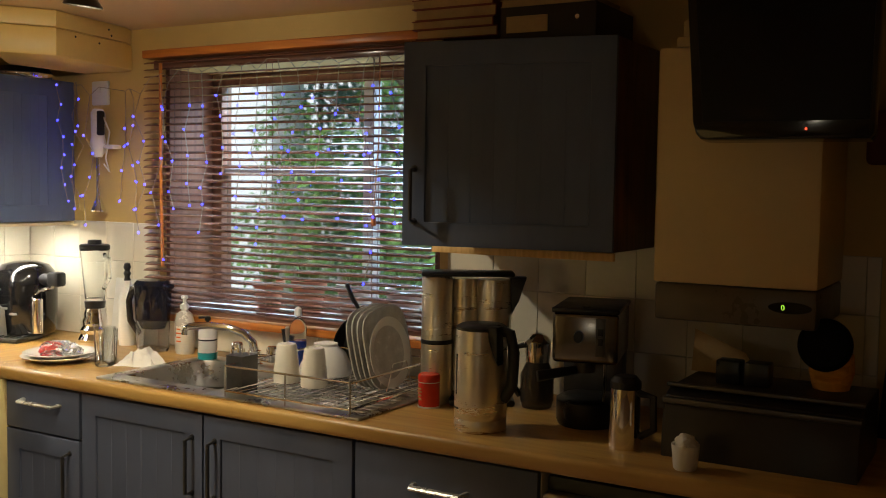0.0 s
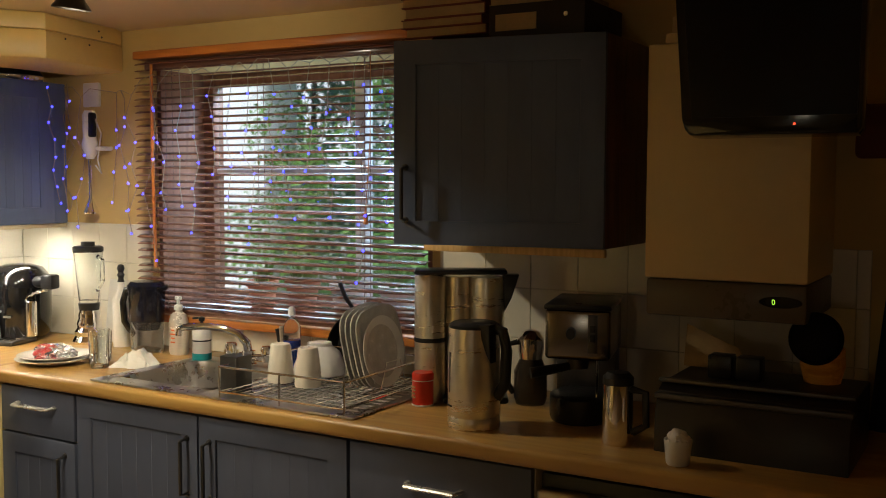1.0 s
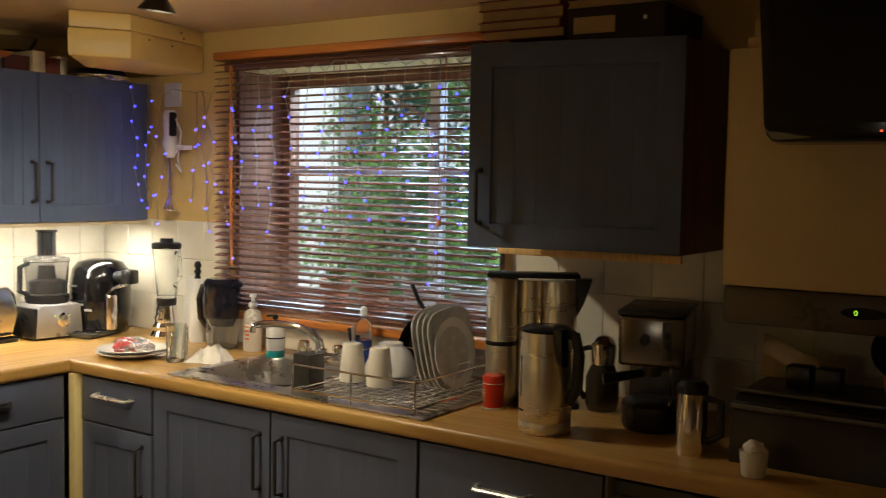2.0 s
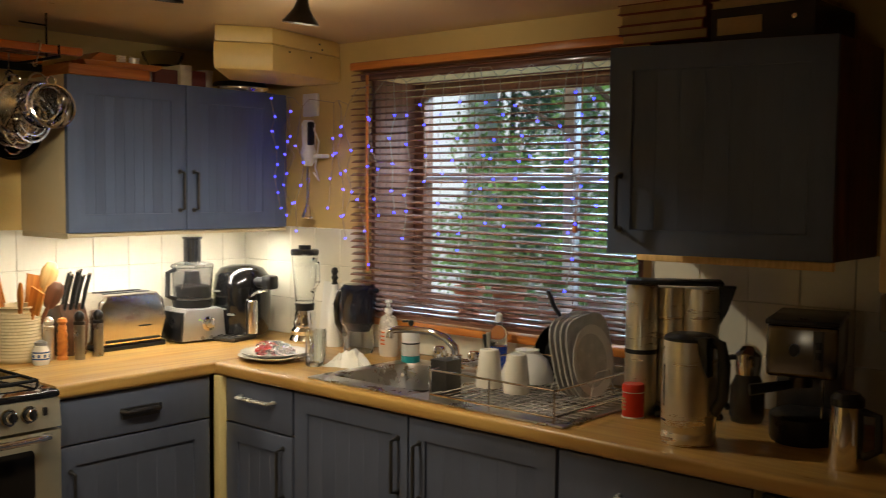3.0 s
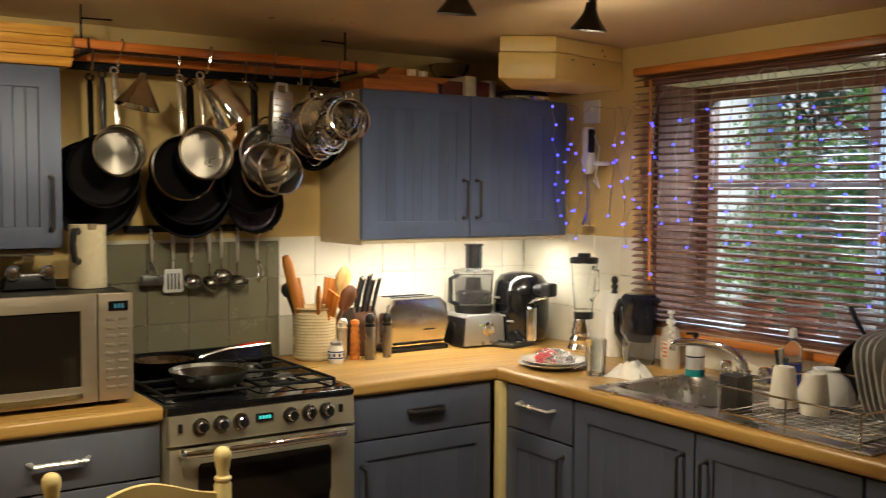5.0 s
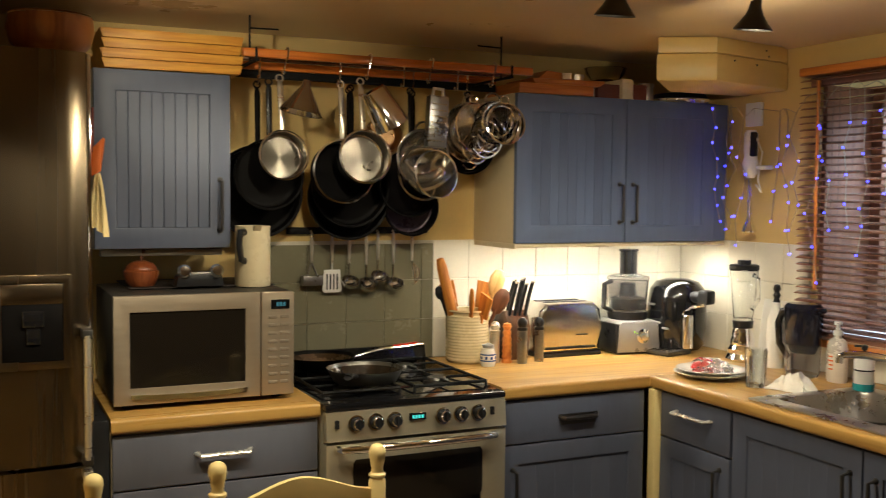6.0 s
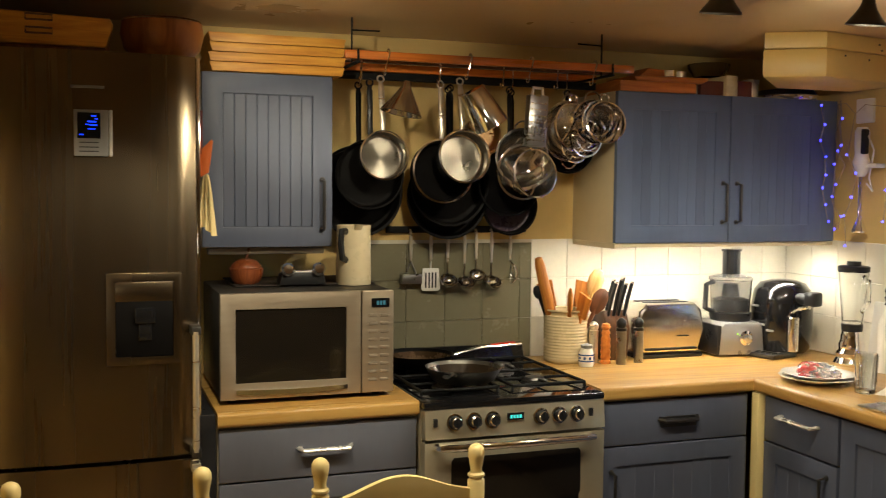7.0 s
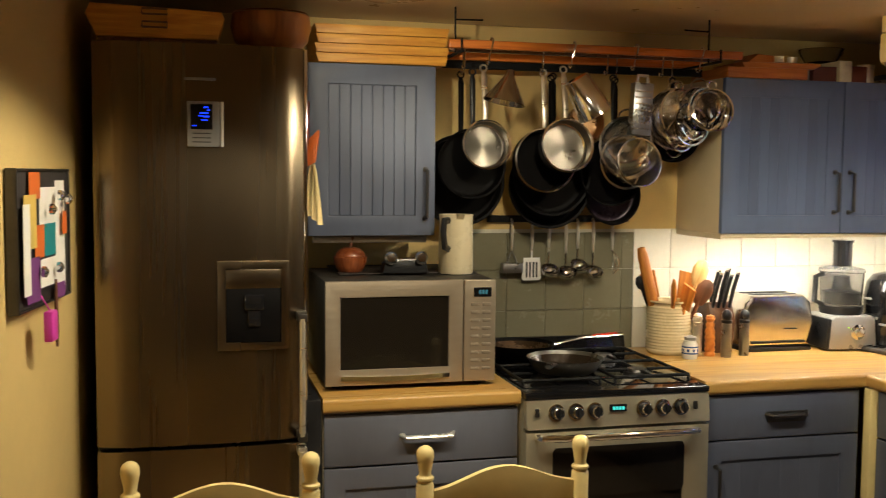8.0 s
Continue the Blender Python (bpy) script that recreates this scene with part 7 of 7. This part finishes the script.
def dome(name, x, y, z, r, label, mat, holes=False, loops=2):
    p = thing(name, (x, y, z), 0, label, "colander", "steel bowls on the pot rack")
    bm = NB()
    lathe(bm, [(r * 1.06, 0), (r, 0.001), (r * 0.93, -0.03), (r * 0.7, -0.055), (r * 0.35, -0.068), (0, -0.070), (0, -0.067), (r * 0.35, -0.065), (r * 0.68, -0.052), (r * 0.91, -0.028), (r * 0.98, 0.003), (r * 1.06, 0.003)], 40, FX)
    part("bowl", bm, mat, p)
    for s in (1, -1)[:loops]:
        bm = NB()
        tube(bm, arc((0.0, 0, s * r * 0.98), 0.030, 0, 180, 10, (0, 1, 0), (0, 0, s)), 0.0035, 6)
        part("loop_handle", bm, CHROME, p)
    return p


cl = dome("steel_colander", -2.640, 0.965, 1.640, 0.092, "shiny steel colander hanging on the rack", STEELPAN)
dome("steel_colander", -2.655, 0.975, 1.590, 0.090, "shiny steel sieve bowl hanging behind the colander", CHROME, loops=1)
dome("steel_mixing_bowl", -2.690, 1.165, 1.735, 0.100, "steel bowl with loop handles hanging on the rack", STEELPAN)
dome("steel_steamer", -2.600, 1.205, 1.765, 0.072, "small steel steamer basket hanging in front", CHROME)
for k, (r, z) in enumerate(((0.062, 1.770), (0.070, 1.715), (0.055, 1.68))):
    bm = NB()
    tube(bm, arc((0, 0, 0), r, 0, 360, 40, (0, 1, 0)), 0.004, 6)
    tube(bm, arc((0.01, 0, 0), r * 0.72, 0, 360, 36, (0, 1, 0)), 0.0025, 6)
    for a in range(6):
        c, s = math.cos(a * 1.047), math.sin(a * 1.047)
        tube(bm, [(0.01, 0.72 * r * c, 0.72 * r * s), (0, r * c, r * s)], 0.0018, 5)
    ob = solo("wire_trivet", bm, CHROME, (-2.59 - 0.02 * k, 1.22 - 0.03 * k, z), 0, "round chrome wire trivet hanging on the rack", "trivet", "trivets on the pot rack")
    ob.matrix_basis = pose(-2.585 - 0.02 * k, 1.215 - 0.03 * k, z, 0, 6 - 5 * k, 12)
gr = thing("box_grater", (-2.560, 0.972, 1.672), 0, "steel box grater hanging on the rack", "grater")
gr.matrix_basis = pose(-2.560, 0.972, 1.672, -3, 0, 0)
bm = NB()
box(bm, -0.018, 0.018, -0.034, 0.034, 0, 0.168, 0.004)
part("body", bm, GRATER, gr)
for rr in range(7):
    for cc in range(5):
        bm = NB()
        lathe(bm, [(0, 0), (0.0042, 0), (0.002, 0.003), (0, 0.003)], 8, Matrix.Translation((0.018, -0.024 + 0.012 * cc, 0.02 + 0.02 * rr)) @ FX)
        part("tooth", bm, CHROME, gr)
bm = NB()
tube(bm, [(0, -0.02, 0.165), (0, -0.016, 0.192), (0, 0.016, 0.192), (0, 0.02, 0.165)], 0.006, 8)
part("handle", bm, STEEL, gr)
bm = NB()
lathe(bm, [(0.066, 0), (0.068, 0.001), (0.016, 0.085), (0.011, 0.105), (0.009, 0.105), (0.014, 0.085), (0.064, 0.003)], 32)
fn = solo("steel_funnel", bm, DULLCHROME, (0, 0, 0), 0, "steel funnel hanging on the pot rack", "funnel")
fn.matrix_basis = pose(-2.570, 0.515, 1.765, -12, 0, 0)
bm = NB()
lathe(bm, [(0, 0), (0.046, 0), (0.049, 0.004), (0.066, 0.15), (0.069, 0.152), (0.064, 0.152), (0.047, 0.006), (0, 0.004)], 36)
mj = solo("steel_measuring_beaker", bm, CHROME, (0, 0, 0), 0, "tapered polished steel beaker hanging at a slant", "beaker")
mj.matrix_basis = pose(-2.545, 0.745, 1.845, 0, 0, 0) @ Matrix.Rotation(radians(-148), 4, "X") @ Matrix.Scale(0.86, 4)

def glass_lid(x, y, z, r, turn):
    p = thing("glass_pan_lid", (x, y, z), 0, "clear glass pan lid with a steel rim hanging on the rack", "lid", "lids on the pot rack")
    p.matrix_basis = pose(x, y, z, 0, -8, turn)
    bm = NB()
    lathe(bm, [(r, 0), (r * 0.9, 0.012), (r * 0.5, 0.026), (0, 0.030), (0, 0.027), (r * 0.5, 0.023), (r * 0.88, 0.009), (r * 0.97, 0)], 36, FX)
    part("glass", bm, GLASS, p)
    bm = NB()
    lathe(bm, [(r * 0.97, -0.004), (r * 1.03, -0.003), (r * 1.03, 0.003), (r * 0.97, 0.004)], 36, FX)
    part("rim", bm, CHROME, p)
    bm = NB()
    tube(bm, arc((0.030, 0, 0), 0.022, 0, 180, 10, (0, 0, 1), (1, 0, 0)), 0.004, 8)
    part("grip", bm, CHROME, p)
    bm = NB()
    tube(bm, arc((0, 0, r + 0.012), 0.015, -60, 240, 10, (0, 1, 0)), 0.003, 6)
    part("hanging_loop", bm, CHROME, p)


glass_lid(-2.615, 1.150, 1.745, 0.085, 10)
glass_lid(-2.560, 1.235, 1.760, 0.070, -6)
glass_lid(-2.600, 0.995, 1.585, 0.080, 5)

# utensil rail
ur = thing("utensil_rail", (XW, 0.845, 1.385), 90, "black wall rail with hooks above the cooker tiles", "rail")
bm = NB()
box(bm, -0.27, 0.27, -0.020, -0.008, -0.012, 0.012, 0.002)
part("bar", bm, IRON, ur)
for x in (-0.24, 0.24):
    bm = NB()
    box(bm, x - 0.01, x + 0.01, -0.009, 0.0, -0.01, 0.01, 0.001)
    part("standoff", bm, IRON, ur)


def hung_tool(y, length, kind, mat, label):
    u = thing("hanging_utensil", (XW + 0.032, y, 1.372), 0, label, "utensil", "utensils on the rail")
    bm = NB()
    tube(bm, arc((-0.006, 0, 0.006), 0.008, 0, 180, 8) + [(-0.014, 0, -0.002)], 0.0022, 6)
    tube(bm, [(0.002, 0, 0.008), (0.003, 0, -0.04), (0.002, 0, -length * 0.62)], [0.004, 0.007, 0.004], 8, flat=0.6)
    part("handle", bm, STEEL, u)
    bm = NB()
    zc = -length
    extra = []
    if kind == "ladle":
        lathe(bm, [(0, -0.026), (0.018, -0.022), (0.030, -0.008), (0.033, 0.006), (0.031, 0.006), (0.028, -0.006), (0.016, -0.019), (0, -0.022)], 24, Matrix.Translation((0.018, 0, zc)) @ Matrix.Rotation(radians(35), 4, "Y"))
        extra.append(("stem", tube(NB(), [(0.002, 0, -length * 0.60), (0.0, 0, zc + 0.02)], 0.003, 6), mat))
    elif kind == "slice":
        prism(bm, [(-0.030, zc + 0.045), (0.030, zc + 0.045), (0.036, zc - 0.028), (0.028, zc - 0.036), (-0.030, zc - 0.036), (-0.036, zc - 0.028)], 0.0, 0.004, "x", 0.001)
        for k in range(4):
            extra.append(("slot", box(NB(), 0.0042, 0.0046, -0.022 + 0.0125 * k, -0.016 + 0.0125 * k, zc - 0.025, zc + 0.03, 0), BLACK))
        extra.append(("stem", tube(NB(), [(0.002, 0, -length * 0.60), (0.002, 0, zc + 0.045)], 0.003, 6), mat))
    elif kind == "masher":
        prism(bm, [(-0.036, zc + 0.020), (0.036, zc + 0.020), (0.038, zc - 0.014), (-0.038, zc - 0.014)], -0.012, 0.022, "x", 0.003)
        for side in (-0.02, 0.02):
            extra.append(("stem", tube(NB(), [(0.002, 0, -length * 0.60), (0.004, side, zc + 0.02)], 0.003, 6), mat))
    else:
        for k in range(6):
            a = k * math.pi / 6
            extra.append(("wire", tube(NB(), [(0.002, 0, zc + 0.06)] + [(0.002 + 0.028 * math.sin(q) * math.cos(a), 0.028 * math.sin(q) * math.sin(a), zc + 0.016 + 0.04 * math.cos(q)) for q in (0.5, 1.0, 1.6, 2.2, 2.8)], 0.0014, 5), mat))
        tube(bm, [(0.002, 0, -length * 0.60), (0.002, 0, zc + 0.06)], 0.004, 6)
    hd = part("head", bm, mat, u)
    for nm, sm, mt in extra:
        part(nm, sm, mt, hd)


for y, l, kind, mat, lab in ((0.662, 0.150, "masher", GRATER, "steel potato masher hanging on the rail"), (0.737, 0.170, "slice", WHITE, "white slotted spatula hanging on the rail"), (0.801, 0.155, "ladle", DULLCHROME, "small steel ladle hanging on the rail"), (0.866, 0.165, "ladle", DULLCHROME, "steel ladle hanging on the rail"), (0.911, 0.140, "ladle", DULLCHROME, "large steel ladle hanging on the rail"), (0.971, 0.165, "ladle", DULLCHROME, "steel serving spoon hanging on the rail"), (1.045, 0.150, "whisk", DULLCHROME, "steel balloon whisk hanging on the rail")):
    hung_tool(y, l + (0.0 if kind == "slice" else 0.014), kind, mat, lab)

# ---- noticeboard on the slanted wall ----
ang = math.degrees(math.atan2(-0.925 + 0.735, -1.20 + 2.44))
nbd = thing("noticeboard", (-2.04, -0.735 - 0.153 * (2.44 - 2.04) + 0.002, 1.385), ang + 180, "dark framed noticeboard covered in papers and magnets", "noticeboard")
bm = NB()
box(bm, -0.232, 0.232, -0.022, 0, -0.155, 0.155, 0.004)
part("board", bm, M("board_dark", (0.04, 0.035, 0.035), 0.5, 0, 0.2, 9, 0.05), nbd)
bm = NB()
ring(bm, -0.236, 0.236, -0.158, 0.158, 0.007, -0.028, -0.004, 0.003)
part("frame", bm, PEWTER, nbd)
YEL = M("yellow_card", (0.65, 0.45, 0.10), 0.7, 0, 0.1, 12, 0)
slips = ((0.10, 0.19, -0.13, 0.13, PAPER), (-0.05, 0.10, 0.02, 0.115, PAPER), (-0.02, 0.09, -0.045, 0.03, TEAL), (-0.10, -0.02, -0.045, 0.03, ORANGE), (-0.06, 0.10, -0.115, -0.05, PAPER), (-0.15, -0.06, 0.09, 0.150, ORANGE), (-0.20, -0.10, -0.02, 0.10, YEL), (-0.19, -0.08, -0.14, -0.04, PURPLE), (0.13, 0.17, 0.0, 0.055, ORANGE), (0.04, 0.14, -0.150, -0.115, PURPLE), (-0.225, -0.17, -0.12, 0.08, PAPER))
for k, (a, b, z0, z1, mat) in enumerate(slips):
    bm = NB()
    box(bm, a, b, -0.0245 - 0.0012 * k, -0.0235 - 0.0012 * k, z0, z1, 0)
    part("note", bm, mat, nbd)
for x, z in ((0.15, 0.085), (0.07, 0.095), (-0.01, 0.065), (0.05, -0.075), (-0.09, -0.075)):
    bm = NB()
    lathe(bm, [(0, 0), (0.013, 0), (0.013, 0.008), (0.005, 0.014), (0, 0.015)], 16, Matrix.Translation((x, -0.040, z)) @ Matrix.Rotation(radians(90), 4, "X"))
    part("magnet", bm, CHROME, nbd)
bm = NB()
box(bm, -0.10, -0.045, -0.062, -0.042, -0.235, -0.165, 0.004)
tube(bm, [(-0.072, -0.05, -0.165), (-0.072, -0.03, -0.13)], 0.002, 6)
part("key_tag", bm, PINK, nbd, "pink hanging tag")
bm = NB()
tube(bm, [(0.01, -0.045, -0.10), (0.008, -0.045, -0.22), (0.012, -0.045, -0.26)], [0.003, 0.006, 0.003], 8)
part("pen", bm, DARKWOOD, nbd)


for o in nbd.children:
    o.scale.x = 0.86


# ---- chairs ----
def chair(at, turn, label):
    """A ladder-back chair; back posts at y = 0, seat towards -y."""
    c = thing("dining_chair", at, turn, label, "chair", "chairs at the table")
    w = 0.1885
    for s in (-1, 1):
        bm = NB()
        lathe(bm, [(0, 0), (0.014, 0), (0.019, 0.05), (0.019, 0.42), (0.020, 0.845), (0.0185, 0.849), (0.015, 0.852), (0.0200, 0.857), (0.0200, 0.862), (0.0145, 0.866), (0.0135, 0.873), (0.0168, 0.892), (0.0200, 0.908), (0.0192, 0.920), (0.0145, 0.928), (0.007, 0.9325), (0, 0.9335)], 20, Matrix.Translation((s * w, 0, 0)))
        part("back_post", bm, CHAIRPAINT, c)
    for z0, z1, rise in ((0.775, 0.830, 0.045), (0.64, 0.69, 0.02), (0.52, 0.57, 0.02)):
        bm = NB()
        low = [(-w + 0.006 + 2 * (w - 0.006) * k / 16, z0) for k in range(17)]
        high = [(w - 0.006 - 2 * (w - 0.006) * k / 16, z1 + rise * (0.5 - 0.5 * math.cos(2 * math.pi * k / 16)) ** 1.0) for k in range(17)]
        prism(bm, low + high, -0.008, 0.008, "y", 0.003)
        part("back_rail", bm, CHAIRPAINT, c)
    bm = NB()
    prism(bm, [(-0.185, 0.01), (0.185, 0.01), (0.215, -0.38), (-0.215, -0.38)], 0.425, 0.455, "z", 0.008)
    part("seat", bm, RUSH, c, "woven rush seat")
    for s in (-1, 1):
        bm = NB()
        lathe(bm, [(0, 0), (0.014, 0), (0.018, 0.06), (0.019, 0.42), (0.02, 0.424), (0, 0.4245)], 18, Matrix.Translation((s * 0.195, -0.355, 0)))
        part("front_leg", bm, CHAIRPAINT, c)
        bm = NB()
        tube(bm, [(s * w, 0, 0.20), (s * 0.195, -0.355, 0.20)], 0.010, 10)
        part("stretcher", bm, CHAIRPAINT, c)
    bm = NB()
    tube(bm, [(-0.195, -0.355, 0.26), (0.195, -0.355, 0.26)], 0.010, 10)
    part("stretcher", bm, CHAIRPAINT, c)


chair((-1.70, 0.252, 0), 92, "cream painted ladder-back chair with turned finials near the cooker")
chair((-1.70, -0.380, 0), 89, "cream painted ladder-back chair with turned finials near the fridge")

# ---- wall tiles, each a piece of its wall ----
T = 0.1475


def tile_mesh(name, w, h, mat):
    bm = NB()
    box(bm, -w / 2 + 0.0006, w / 2 - 0.0006, -0.005, 0, -h / 2 + 0.0006, h / 2 - 0.0006, 0.0012, 1)
    return mesh_of(name, bm, mat)


def tiles(wall, put, x0, x1, z0, z1, mat, start=None):
    """Tiles on a wall: put(x, z) gives the pose of the tile's middle."""
    x = x0
    while x < x1 - 0.01:
        w = min(T, x1 - x)
        z = z0
        while z < z1 - 0.01:
            h = min(T, z1 - z)
            piece("tile", tile_cache(w, h, mat), wall, put(x + w / 2, z + h / 2))
            z += h
        x += w


cache = {}


def tile_cache(w, h, mat):
    key = (round(w, 3), round(h, 3), mat.name)
    if key not in cache:
        cache[key] = tile_mesh("tile", w, h, mat)
    return cache[key]


tile_rng = random.Random(3)


def on_north(x, z):
    return pose(x, YN - 0.0032, z, tile_rng.uniform(-0.25, 0.25), 0, tile_rng.uniform(-0.25, 0.25))


def on_west(y, z):
    return pose(XW + 0.0032, y, z, tile_rng.uniform(-0.2, 0.2), 0, 90 + tile_rng.uniform(-0.25, 0.25))


for wall, a in ((wall_west, (XW, XW + 0.003, 0.50, YN, TOP, 1.347)), (wall_north, (XW + 0.003, WX0 - 0.03, YN - 0.003, YN, TOP, 1.347)), (wall_north, (WX0 - 0.03, WX1 + 0.03, YN - 0.003, YN, TOP, 1.0)), (wall_north, (WX1 + 0.03, 0.235, YN - 0.003, YN, TOP, 1.347))):
    bm = NB()
    box(bm, *a, 0)
    part("grout", bm, GROUT, wall)
tiles(wall_west, on_west, 1.143, YN - 0.008, TOP + 0.001, 1.347, TILE)
tiles(wall_west, on_west, 0.505, 1.143, TOP + 0.001, 1.335, TILE_GREEN)
tiles(wall_north, on_north, XW + 0.012, WX0 - 0.032, TOP + 0.001, 1.347, TILE)
tiles(wall_north, on_north, WX0 - 0.032, WX1 + 0.042, TOP + 0.001, 1.0, TILE)
tiles(wall_north, on_north, WX1 + 0.042, 0.235, TOP + 0.001, 1.347, TILE)
